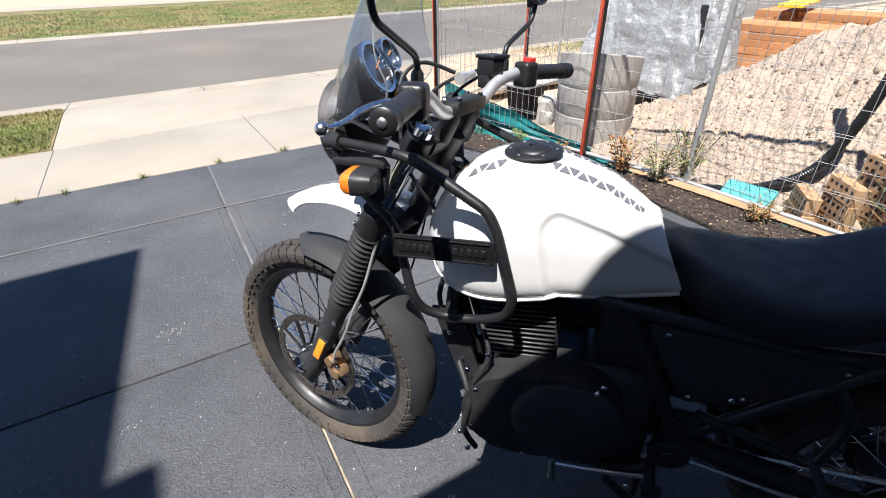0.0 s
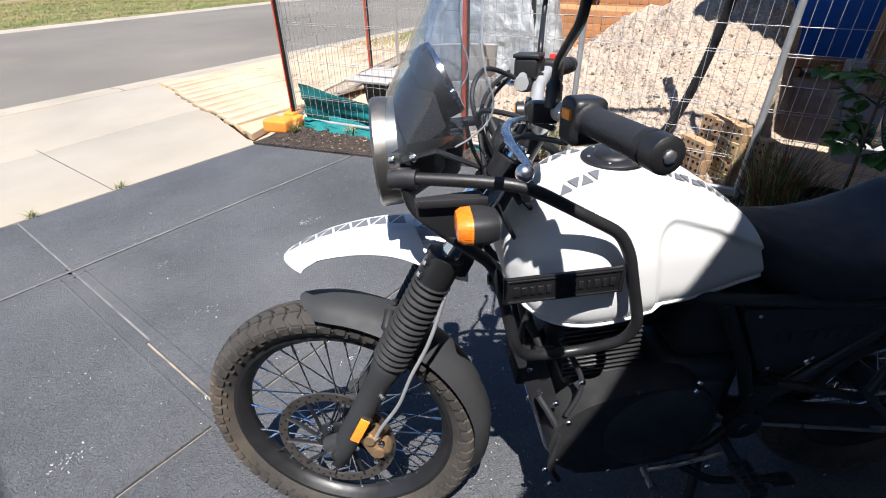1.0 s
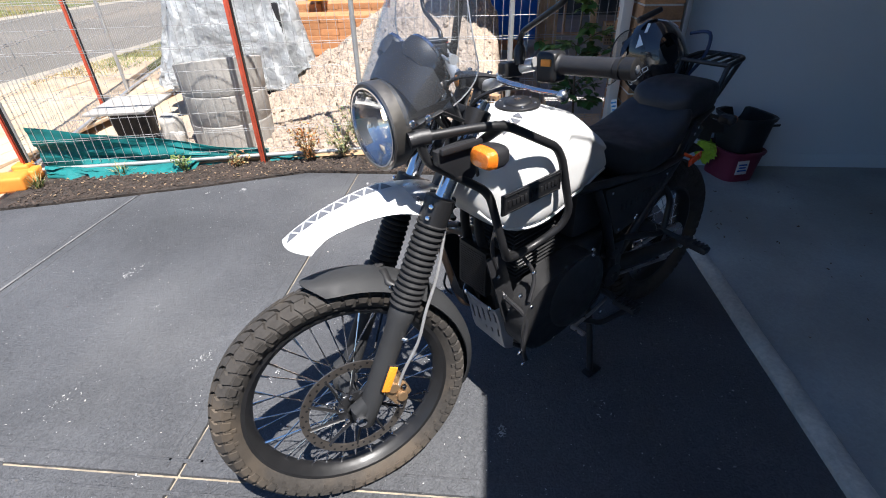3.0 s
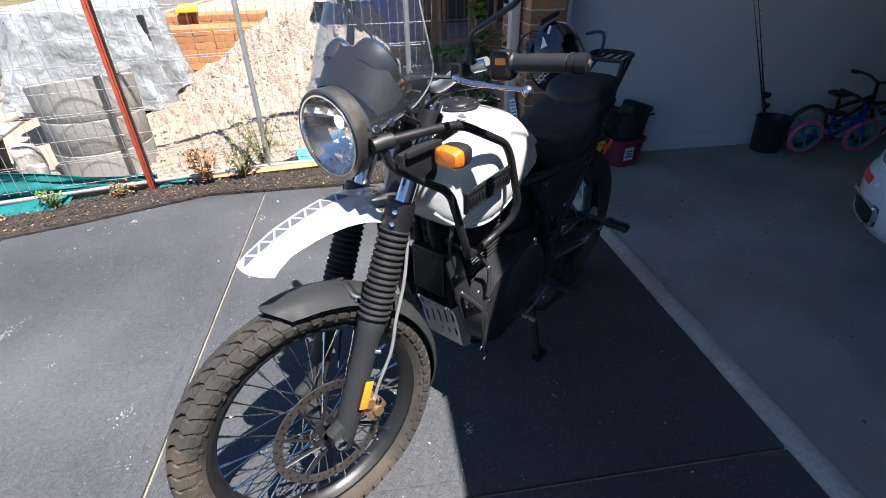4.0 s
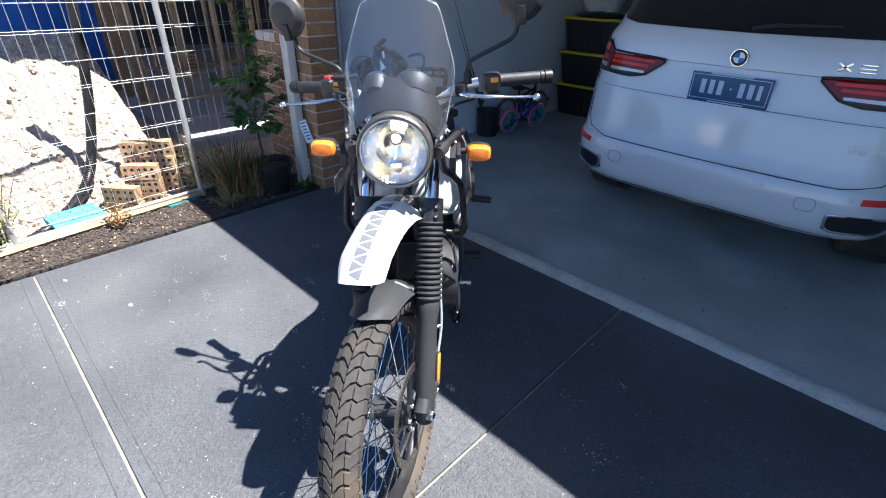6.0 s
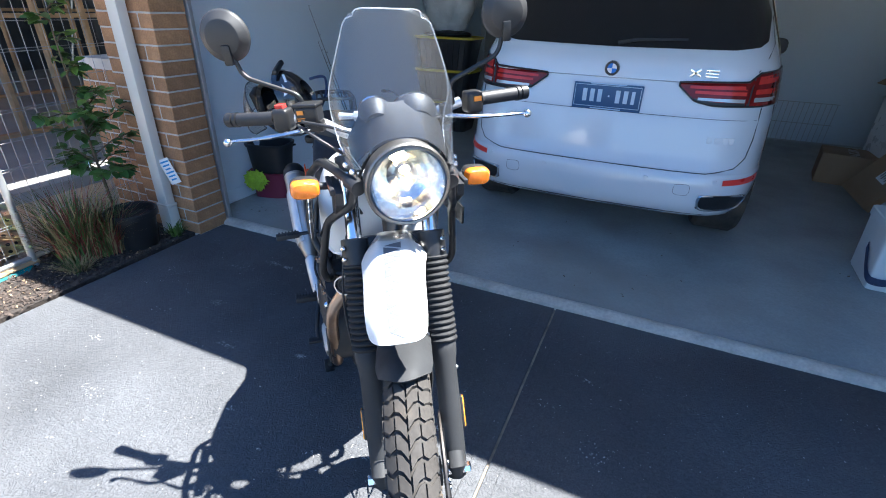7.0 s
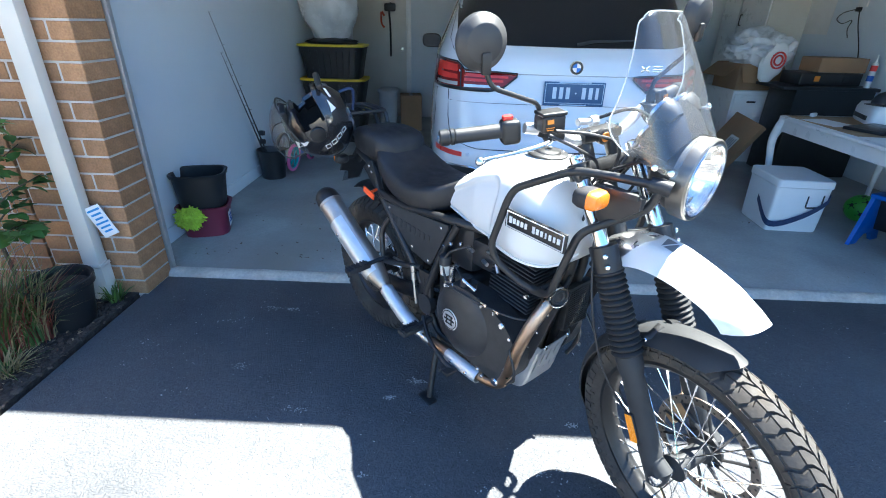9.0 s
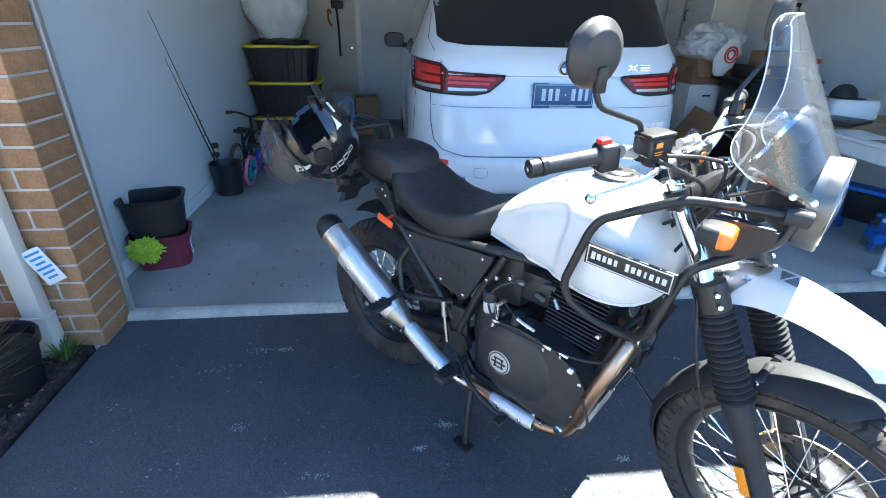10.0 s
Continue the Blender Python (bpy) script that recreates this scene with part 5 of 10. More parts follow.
for s in SIDES:
    for run, r in frame_runs:
        bm = bmesh.new()
        tube(bm, round_path([(x, y * s, z) for x, y, z in run], 0.03, 4), r, 12)
        part("frame_tube", bm, SATIN_BLACK, bike)
    bm = bmesh.new()
    ring = [(-0.648, 0.752), (-0.262, 0.776), (-0.262, 0.760), (-0.352, 0.592), (-0.372, 0.580), (-0.475, 0.602), (-0.500, 0.622), (-0.655, 0.735)]
    slab(bm, ring, 0.016, Matrix(((1, 0, 0, 0), (0, 0, s, 0.118 * s), (0, 1, 0, 0), (0, 0, 0, 1))), 0.006)
    cover = part("side_panel", bm, GREY_PLASTIC, bike, "matt dark grey side panel with embossed bars")
    bm = bmesh.new()
    for k in range(9):
        x = -0.595 + 0.028 * k
        lean = Matrix.Translation((x, 0.1345 * s, 0.700 - 0.0015 * k)) @ Matrix.Rotation(radians(10), 4, "Y")
        box(bm, (0, 0, 0), (0.018 if k != 1 else 0.007, 0.004, 0.030), 0.0015, lean)
    tagged(part("embossed_bar", bm, GREY_PLASTIC, cover), kind="stuff")
    for x, z in ((-0.615, 0.735), (-0.300, 0.755), (-0.47, 0.620), (-0.372, 0.598)):
        bolt((x, 0.133 * s, z), (0, s, 0), 0.006, 0.003, CHROME, cover)
    bm = bmesh.new()
    lathe(bm, [(-0.012, 0.0), (-0.012, 0.042), (0.010, 0.046), (0.014, 0.040), (0.016, 0.018), (0.020, 0.016), (0.020, 0.0)], 28, "Y", (-0.372, 0.138 * s, 0.415))
    box(bm, (-0.380, 0.132 * s, 0.47), (0.075, 0.02, 0.16), 0.008)
    part("pivot_plate", bm, SATIN_BLACK, bike)
    bm = bmesh.new()
    lathe(bm, [(0.0, 0.022), (0.008, 0.020), (0.010, 0.0)], 20, "Y", (-0.358, 0.143 * s, 0.515))
    part("pivot_cap", bm, SATIN_BLACK, bike)
    # swing arm
    bm = bmesh.new()
    tube(bm, [(-0.36, 0.085 * s, 0.415), (-0.62, 0.105 * s, 0.375), (REAR.x - 0.03, 0.112 * s, REAR.z)], [0.024, 0.026, 0.022], 12, squash=1.3)
    part("swing_arm", bm, SATIN_BLACK, bike)
    bm = bmesh.new()
    tube(bm, [REAR + Vector((0, s * 0.06, 0)), REAR + Vector((0, s * 0.14, 0)), REAR + Vector((0, s * 0.142, 0))], [0.011, 0.013, 0.009], 6)
    part("axle_nut", bm, STEEL, bike)
    # foot rests
    bm = bmesh.new()
    pm = Matrix.Translation((-0.340, 0.240 * s, 0.352))
    box(bm, (0, 0, 0), (0.045, 0.088, 0.020), 0.006, pm)
    for k in range(7):
        for dx in (-0.013, 0.013):
            box(bm, (dx, -0.036 + 0.012 * k, 0.012), (0.016, 0.006, 0.008), 0, pm)
    rod(bm, (-0.345, 0.135 * s, 0.356), (-0.340, 0.205 * s, 0.353), 0.012, 10)
    part("foot_rest", bm, BLACK_PLASTIC, bike, "ridged rubber foot rest")
    bm = bmesh.new()
    pm = Matrix.Translation((-0.622, 0.288 * s, 0.512)) @ Matrix.Rotation(radians(-4 * s), 4, "X")
    box(bm, (0, 0, 0), (0.040, 0.100, 0.022), 0.007, pm)
    tube(bm, [(-0.622, 0.15 * s, 0.520), (-0.622, 0.25 * s, 0.514)], 0.010, 8)
    rest = part("pillion_foot_rest", bm, BLACK_PLASTIC, bike, "ridged pillion foot rest")
    for k in range(6):
        bm = bmesh.new()
        box(bm, (0, -0.035 + 0.014 * k, 0.012), (0.036, 0.006, 0.006), 0, pm)
        part("ridge", bm, BLACK_PLASTIC, rest)
    # centre stand
    bm = bmesh.new()
    tube(bm, round_path([(-0.345, 0.075 * s, 0.30), (-0.325, 0.130 * s, 0.16), (-0.300, 0.175 * s, 0.012)], 0.04, 4), 0.0125, 12)
    box(bm, (-0.305, 0.180 * s, 0.006), (0.075, 0.040, 0.012), 0.004)
    part("centre_stand_leg", bm, SATIN_BLACK, bike)
    # tail brackets with reflector
    bm = bmesh.new()
    slab(bm, [(-0.80, 0.86), (-0.735, 0.90), (-0.70, 0.83), (-0.675, 0.785), (-0.705, 0.775)], 0.006, Matrix(((1, 0, 0, 0), (0, 0, s, 0.128 * s), (0, 1, 0, 0), (0, 0, 0, 1))), 0.001)
    bracket = part("tail_bracket", bm, SATIN_BLACK, bike)
    for x, z in ((-0.752, 0.872), (-0.735, 0.852)):
        bolt((x, 0.135 * s, z), (0, s, 0), 0.006, 0.003, CHROME, bracket)
    bm = bmesh.new()
    box(bm, (0, 0, 0), (0.075, 0.006, 0.026), 0.003, Matrix.Translation((-0.690, 0.180 * s, 0.785)) @ Matrix.Rotation(radians(14), 4, "Y"))
    tube(bm, [(-0.70, 0.12 * s, 0.79), (-0.69, 0.178 * s, 0.785)], 0.006, 6)
    part("side_reflector", bm, material("orange_red_reflector", (0.85, 0.10, 0.02), 0.3, vary=0.05, coat=0.4), bike, "orange red side reflector")
# swing arm cross parts, chain, shock
bm = bmesh.new()
rod(bm, (-0.365, -0.14, 0.415), (-0.365, 0.14, 0.415), 0.022, 14)
rod(bm, (-0.52, -0.1, 0.39), (-0.52, 0.1, 0.39), 0.024, 14)
part("swing_arm_bridge", bm, SATIN_BLACK, bike)
bm = bmesh.new()
helix = [(-0.40 - 0.10 * t + 0.038 * math.cos(t * 44) * 0.5, 0.038 * math.sin(t * 44), 0.74 - 0.34 * t + 0.010 * math.cos(t * 44)) for t in (k / 120 for k in range(121))]
tube(bm, helix, 0.0055, 8)
rod(bm, (-0.39, 0, 0.76), (-0.51, 0, 0.38), 0.016, 12)
part("rear_shock", bm, GREY_PLASTIC, bike, "coil sprung rear shock absorber")
bm = bmesh.new()
tube(bm, [(-0.34, 0.085, 0.40), (-0.88, 0.088, 0.42)], 0.007, 6)
tube(bm, [(-0.34, 0.085, 0.36), (-0.88, 0.088, 0.25)], 0.007, 6)
part("chain", bm, STEEL, bike)
bm = bmesh.new()
lathe(bm, [(-0.003, 0.02), (-0.003, 0.085), (0.003, 0.085), (0.003, 0.02)], 40, "Y", REAR + Vector((0, 0.088, 0)), True)
part("sprocket", bm, STEEL, bike)
# rear mudguard and tail
def rear_guard(a, t):
    r = 0.372 - 0.02 * abs(t) ** 2.5
    return REAR + Vector((r * math.cos(radians(a)), 0.075 * t, r * math.sin(radians(a)) + 0.04))


bm = bmesh.new()
sheet(bm, [[rear_guard(40 + 68 * i / 22, -1 + k / 5) for k in range(11)] for i in range(23)], 0.004)
part("rear_mudguard", bm, BLACK_PLASTIC, bike, "black inner rear mudguard")
bm = bmesh.new()
rings = [superloop(0, z, w, h, 3.0, 20, x) for x, z, w, h in ((-0.70, 0.875, 0.10, 0.030), (-0.80, 0.885, 0.105, 0.034), (-0.90, 0.895, 0.088, 0.032), (-0.985, 0.905, 0.055, 0.022))]
ring_skin(bm, rings)
tail = part("tail_cowl", bm, SATIN_BLACK, bike, "black tail cowl")
bm = bmesh.new()
rings = [superloop(0, z, w, h, 3.0, 20, x) for x, z, w, h in ((-0.975, 0.905, 0.052, 0.022), (-1.00, 0.905, 0.048, 0.019), (-1.01, 0.905, 0.030, 0.012))]
ring_skin(bm, rings)
part("tail_light", bm, RED_LENS, tail, "red tail light")
# plate holder, drooping behind the tail
bm = bmesh.new()
hm = Matrix.Translation((-1.085, 0.0, 0.785)) @ Matrix.Rotation(radians(28), 4, "Y")
slab(bm, [(-0.03, -0.085), (0.03, -0.085), (0.04, -0.03), (0.085, -0.02), (0.085, 0.03), (0.035, 0.04), (0.03, 0.085), (-0.03, 0.085), (-0.035, 0.04), (-0.085, 0.03), (-0.085, -0.02), (-0.04, -0.03)], 0.006, hm @ Matrix(((0, 0, 1, 0), (1, 0, 0, 0), (0, 1, 0, 0), (0, 0, 0, 1))), 0.002)
tube(bm, [(-0.93, 0.0, 0.89), (-1.02, 0, 0.865), (-1.08, 0, 0.80)], 0.025, 10, squash=0.5)
holder = part("plate_holder", bm, BLACK_PLASTIC, bike, "black number plate holder")
bm = bmesh.new()
box(bm, (-0.008, 0, -0.075), (0.003, 0.10, 0.06), 0.002, hm)
part("plate_cover", bm, clear("clear_plate", (0.8, 0.82, 0.84), 0.05), holder, "clear plate cover")
for s in SIDES:
    bm = bmesh.new()
    tube(bm, [(-0.985, 0.04 * s, 0.855), (-0.985, 0.10 * s, 0.850)], 0.008, 8)
    rings = [superloop(0.128 * s, 0.850, w, h, 3.2, 18, x) for x, w, h in ((-0.965, 0.014, 0.010), (-0.975, 0.028, 0.019), (-0.995, 0.030, 0.020))]
    ring_skin(bm, rings)
    rear_ind = part("rear_indicator", bm, BLACK_PLASTIC, bike)
    bm = bmesh.new()
    rings = [superloop(0.128 * s, 0.850, w, h, 3.2, 18, x) for x, w, h in ((-0.995, 0.0295, 0.0195), (-1.010, 0.026, 0.016), (-1.014, 0.014, 0.008))]
    ring_skin(bm, rings)
    part("lens", bm, AMBER, rear_ind, "amber lens")
# rear carrier
for s in SIDES:
    bm = bmesh.new()
    tube(bm, round_path([(-0.905, 0.082 * s, 0.900), (-0.940, 0.088 * s, 0.99), (-0.960, 0.088 * s, 1.040), (-1.085, 0.082 * s, 1.050), (-1.115, 0.05 * s, 1.050), (-1.115, 0, 1.050)], 0.04, 5), 0.0095, 12)
    part("carrier_rail", bm, SATIN_BLACK, bike, "black tubular rear carrier rail")
    bm = bmesh.new()
    tube(bm, [(-1.06, 0.084 * s, 1.046), (-0.96, 0.075 * s, 0.93)], 0.008, 10)
    part("carrier_stay", bm, SATIN_BLACK, bike)
for y in (-0.055, -0.02, 0.02, 0.055):
    bm = bmesh.new()
    tube(bm, [(-0.965, y, 1.043), (-1.11, y, 1.051)], 0.006, 8)
    part("carrier_bar", bm, SATIN_BLACK, bike)
bm = bmesh.new()
tube(bm, [(-0.960, -0.088, 1.041), (-0.960, 0.088, 1.041)], 0.008, 10)
part("carrier_bar", bm, SATIN_BLACK, bike)

# engine ------------------------------------------------------------------
ENGINE = material("black_engine_paint", (0.026, 0.026, 0.027), 0.45, vary=0.2, scale=16, bump=0.0006, bump_scale=180)
bm = bmesh.new()
box(bm, (-0.135, 0, 0.42), (0.40, 0.24, 0.27), 0.05, seg=4)
box(bm, (-0.25, 0, 0.50), (0.20, 0.22, 0.20), 0.04, seg=3)
box(bm, (-0.03, 0, 0.34), (0.18, 0.19, 0.14), 0.04, seg=3)
crankcase = part("crankcase", bm, ENGINE, bike, "black painted engine crankcase")
# cooling fins
LEAN = Matrix.Translation((-0.005, 0, 0.585)) @ Matrix.Rotation(radians(6), 4, "Y")
bm = bmesh.new()
box(bm, (0, 0, 0.09), (0.135, 0.130, 0.22), 0.02, LEAN)
part("cylinder", bm, ENGINE, bike)
for k in range(13):
    bm = bmesh.new()
    w = 0.200 - 0.02 * (k % 2) * 0
    box(bm, (0, 0, 0.004 + 0.0135 * k), (0.172, w, 0.0045), 0.0018, LEAN, 1)
    part("cooling_fin", bm, ENGINE, bike)
bm = bmesh.new()
box(bm, (-0.005, 0, 0.205), (0.155, 0.155, 0.06), 0.02, LEAN, 3)
part("cylinder_head", bm, ENGINE, bike)
# clutch cover on the right
cover_ring = [(-0.262, 0.48), (-0.245, 0.545), (-0.200, 0.590), (-0.130, 0.605), (-0.05, 0.598), (0.04, 0.570), (0.095, 0.520), (0.118, 0.455), (0.105, 0.385), (0.06, 0.335), (-0.03, 0.325), (-0.13, 0.345), (-0.215, 0.385), (-0.250, 0.430)]
for s, nm, lab in ((-1, "clutch_cover", "black clutch cover with a round badge"), (1, "alternator_cover", "black alternator cover")):
    bm = bmesh.new()
    ring2 = [tuple(p)[:2] for p in smooth_path([(x, z, 0) for x, z in cover_ring], 4, True)]
    slab(bm, ring2, 0.075, Matrix(((1, 0, 0, 0), (0, 0, s, 0.10 * s), (0, 1, 0, 0), (0, 0, 0, 1))), 0.018)
    cov = part(nm, bm, ENGINE, bike, lab)
    bm = bmesh.new()
    lathe(bm, [(0.0, 0.132), (0.004, 0.128), (0.010, 0.117), (0.017, 0.098), (0.023, 0.070), (0.026, 0.040), (0.027, 0.0001)], 40, "Y", (-0.135, 0, 0.470))
    if s < 0:
        bmesh.ops.scale(bm, vec=(1, -1, 1), verts=bm.verts)
    bmesh.ops.translate(bm, vec=(0, 0.172 * s, 0), verts=bm.verts)
    part("cover_boss", bm, ENGINE, cov)
    for k, (x, z) in enumerate(cover_ring):
        if k % 2 == 0:
            bolt((x * 1.0 + 0.012 * (1 if x < -0.07 else -1), 0.170 * s, z), (0, s, 0), 0.0075, 0.007, CHROME if k % 4 else SATIN_BLACK, cov)
bm = bmesh.new()
lathe(bm, [(-0.0015, 0.040), (-0.0035, 0.0385), (-0.0035, 0.0001)], 36, "Y", (-0.165, -0.199, 0.475))
badge = part("engine_badge", bm, ALLOY, bike, "round silver badge with a dark emblem")
bm = bmesh.new()
lathe(bm, [(-0.0040, 0.036), (-0.0050, 0.036), (-0.0050, 0.033), (-0.0040, 0.033)], 36, "Y", (-0.165, -0.199, 0.475), True)
for c, d in (((-0.165, -0.2040, 0.475), (0.052, 0.001, 0.006)), ((-0.177, -0.2040, 0.475), (0.006, 0.001, 0.036)), ((-0.153, -0.2040, 0.475), (0.006, 0.001, 0.036)), ((-0.165, -0.2040, 0.490), (0.036, 0.001, 0.005)), ((-0.165, -0.2040, 0.460), (0.036, 0.001, 0.005))):
    box(bm, c, d)
part("emblem", bm, PLATE_DARK, badge)
bm = bmesh.new()
lathe(bm, [(0.0, 0.0), (0.0, 0.022), (0.03, 0.022), (0.034, 0.017), (0.034, 0.0)], 24, "Z", (-0.225, -0.155, 0.625))
bottle = part("fluid_bottle", bm, BLACK_PLASTIC, bike, "small brake fluid bottle with black cap", Matrix.Translation((-0.022, 0, 0.019)))
bm = bmesh.new()
lathe(bm, [(-0.040, 0.0), (-0.040, 0.017), (-0.002, 0.020), (-0.002, 0.0)], 24, "Z", (-0.225, -0.155, 0.625))
part("bottle_body", bm, material("milky_plastic", (0.62, 0.60, 0.55), 0.4, vary=0.05), bottle)
# carburettor body, air box and small plumbing
bm = bmesh.new()
box(bm, (-0.13, -0.03, 0.70), (0.11, 0.13, 0.10), 0.02)
box(bm, (-0.25, 0, 0.70), (0.16, 0.20, 0.18), 0.03)
box(bm, (-0.45, 0, 0.70), (0.24, 0.17, 0.16), 0.03)
part("air_box", bm, BLACK_PLASTIC, bike, "black air box under the seat")
for p, q in (((-0.10, -0.10, 0.73), (-0.06, -0.115, 0.74)), ((-0.12, -0.10, 0.69), (-0.09, -0.112, 0.69)), ((-0.18, -0.115, 0.72), (-0.15, -0.12, 0.72)), ((-0.06, -0.10, 0.70), (-0.04, -0.11, 0.68))):
    bm = bmesh.new()
    rod(bm, p, q, 0.007, 10)
    part("throttle_body", bm, STEEL, bike)
for run in ([(-0.21, -0.19, 0.60), (-0.12, -0.20, 0.605), (-0.02, -0.19, 0.60), (0.10, -0.16, 0.60), (0.17, -0.11, 0.62)], [(-0.20, -0.18, 0.58), (-0.24, -0.17, 0.64), (-0.22, -0.16, 0.70), (-0.15, -0.13, 0.74)], [(0.10, -0.19, 0.50), (0.13, -0.19, 0.42), (0.10, -0.185, 0.36)]):
    bm = bmesh.new()
    tube(bm, smooth_path(run, 6), 0.004, 8)
    part("cable", bm, BLACK_PLASTIC, bike)
# clutch arm, cable adjuster and lugs on the right cover
for name, run, r, mat in (("clutch_arm", [(-0.215, -0.150, 0.585), (-0.215, -0.150, 0.640), (-0.195, -0.150, 0.655)], 0.011, POLISHED), ("cable_adjuster", [(-0.130, -0.178, 0.640), (-0.105, -0.178, 0.633), (-0.070, -0.176, 0.624)], 0.0065, POLISHED), ("cable", [(-0.195, -0.152, 0.653), (-0.13, -0.178, 0.640)], 0.003, BLACK_PLASTIC)):
    bm = bmesh.new()
    tube(bm, run, r, 10)
    part(name, bm, mat, bike)
for x, z, r in ((-0.145, 0.595, 0.018), (-0.105, 0.590, 0.012)):
    bm = bmesh.new()
    rod(bm, (x, -0.155, z), (x + 0.004, -0.155, z + 0.045), r, 16)
    part("cover_lug", bm, ENGINE, bike)
for x, y, z, r in ((0.055, -0.178, 0.560, 0.012), (0.080, -0.17, 0.40, 0.010), (-0.01, -0.18, 0.322, 0.007), (0.045, -0.176, 0.330, 0.015), (-0.235, -0.14, 0.72, 0.009), (-0.19, -0.135, 0.735, 0.008), (-0.27, -0.14, 0.70, 0.007), (0.09, -0.12, 0.66, 0.008)):
    bolt((x, y, z), (0, -1, 0), r, 0.010, CHROME, bike)
for at, r in (((-0.205, -0.188, 0.600), 0.010), ((-0.03, -0.190, 0.602), 0.007), ((0.02, -0.185, 0.598), 0.006)):
    bm = bmesh.new()
    tube(bm, [Vector(at) - Vector((0, 0, 0.014)), Vector(at), Vector(at) + Vector((0.024, 0, 0))], r * 0.8, 8)
    part("cable_fitting", bm, CHROME, bike)
# rear brake master cylinder and linkage, gear lever
for run, r in (([(-0.435, -0.155, 0.56), (-0.430, -0.155, 0.50)], 0.011), ([(-0.430, -0.155, 0.50), (-0.415, -0.155, 0.40)], 0.006), ([(-0.60, -0.13, 0.52), (-0.47, -0.14, 0.535), (-0.435, -0.15, 0.55)], 0.005)):
    bm = bmesh.new()
    tube(bm, run, r, 10)
    part("brake_link", bm, STEEL, bike)
bm = bmesh.new()
tube(bm, smooth_path([(-0.36, -0.165, 0.37), (-0.28, -0.20, 0.33), (-0.18, -0.215, 0.30), (-0.13, -0.215, 0.29)], 5), 0.008, 10)
box(bm, (-0.125, -0.228, 0.290), (0.03, 0.05, 0.012), 0.004)
part("brake_pedal", bm, SATIN_BLACK, bike)
bm = bmesh.new()
tube(bm, [(-0.33, 0.165, 0.34), (-0.20, 0.19, 0.35), (-0.12, 0.19, 0.34)], 0.006, 8)
rod(bm, (-0.12, 0.185, 0.34), (-0.12, 0.235, 0.34), 0.009, 10)
part("gear_lever", bm, STEEL, bike)
# exhaust
HEADER = [(0.125, -0.05, 0.690), (0.165, -0.085, 0.705), (0.172, -0.125, 0.680), (0.150, -0.165, 0.600), (0.118, -0.172, 0.500), (0.085, -0.165, 0.385), (0.050, -0.162, 0.320), (-0.02, -0.165, 0.296), (-0.18, -0.168, 0.296), (-0.32, -0.170, 0.290)]
bm = bmesh.new()
tube(bm, smooth_path(HEADER, 7), 0.0195, 18)
header = part("exhaust_header", bm, BRONZE_STEEL, bike, "heat-browned steel exhaust header")
bm = bmesh.new()
tube(bm, smooth_path([(-0.30, -0.170, 0.291), (-0.39, -0.178, 0.305), (-0.46, -0.188, 0.345), (-0.520, -0.197, 0.388), (-0.580, -0.201, 0.430)], 6), 0.021, 18)
part("link_pipe", bm, STEEL, bike)
bm = bmesh.new()
rings = []
a, b = Vector((-0.035, -0.172, 0.292)), Vector((-0.195, -0.174, 0.298))
for k in range(9):
    f = k / 8
    rr = 0.0265 - 0.003 * (abs(f - 0.5) * 2) ** 6
    c = a.lerp(b, f)
    rings.append([c + Vector((0, -rr * math.cos(g), rr * math.sin(g))) for g in (radians(-95 + 190 * i / 12) for i in range(13))])
sheet(bm, rings, 0.002)
shield = part("heat_shield", bm, ALLOY, bike, "silver heat shield with two bolts")
for f in (0.25, 0.75):
    bolt(a.lerp(b, f) + Vector((0, -0.0265, 0.004)), (0, -1, 0.1), 0.007, 0.004, CHROME, shield)
a, b = Vector((-0.395, -0.179, 0.307)), Vector((-0.560, -0.200, 0.417))
bm = bmesh.new()
tube(bm, smooth_path([a, (-0.45, -0.187, 0.337), (-0.505, -0.194, 0.377), b], 5), [0.026] + [0.029] * 14 + [0.027], 16)
shield = part("heat_shield", bm, ALLOY, bike, "silver pipe shield with two bolts")
for p in ((-0.425, -0.212, 0.322), (-0.510, -0.223, 0.380)):
    bolt(p, (0, -1, 0.1), 0.007, 0.004, CHROME, shield)
M0, M1 = Vector((-0.568, -0.200, 0.422)), Vector((-0.955, -0.226, 0.692))
bm = bmesh.new()
tube(bm, [M0.lerp(M1, f) for f in (0.0, 0.02, 0.07, 0.16, 0.20, 0.70, 0.93, 0.935, 0.955, 0.96)], [0.024, 0.028, 0.036, 0.047, 0.050, 0.050, 0.050, 0.0525, 0.0525, 0.049], 28)
silencer = part("silencer", bm, material("satin_steel", (0.46, 0.41, 0.36), 0.42, 0.9, vary=0.14, scale=10, second=(0.52, 0.51, 0.49), spots=0.55), bike, "brushed steel silencer with a black end cap")
bm = bmesh.new()
tube(bm, [M0.lerp(M1, f) for f in (0.955, 0.96, 0.985, 1.04, 1.075, 1.095, 1.096, 1.06)], [0.048, 0.0525, 0.0525, 0.049, 0.040, 0.029, 0.018, 0.016], 26)
part("end_cap", bm, SATIN_BLACK, silencer)
bm = bmesh.new()
ax = (M1 - M0).normalized()
side = Vector((0, -1, 0))
upv = ax.cross(side).normalized()
side = upv.cross(ax).normalized()
rings = []
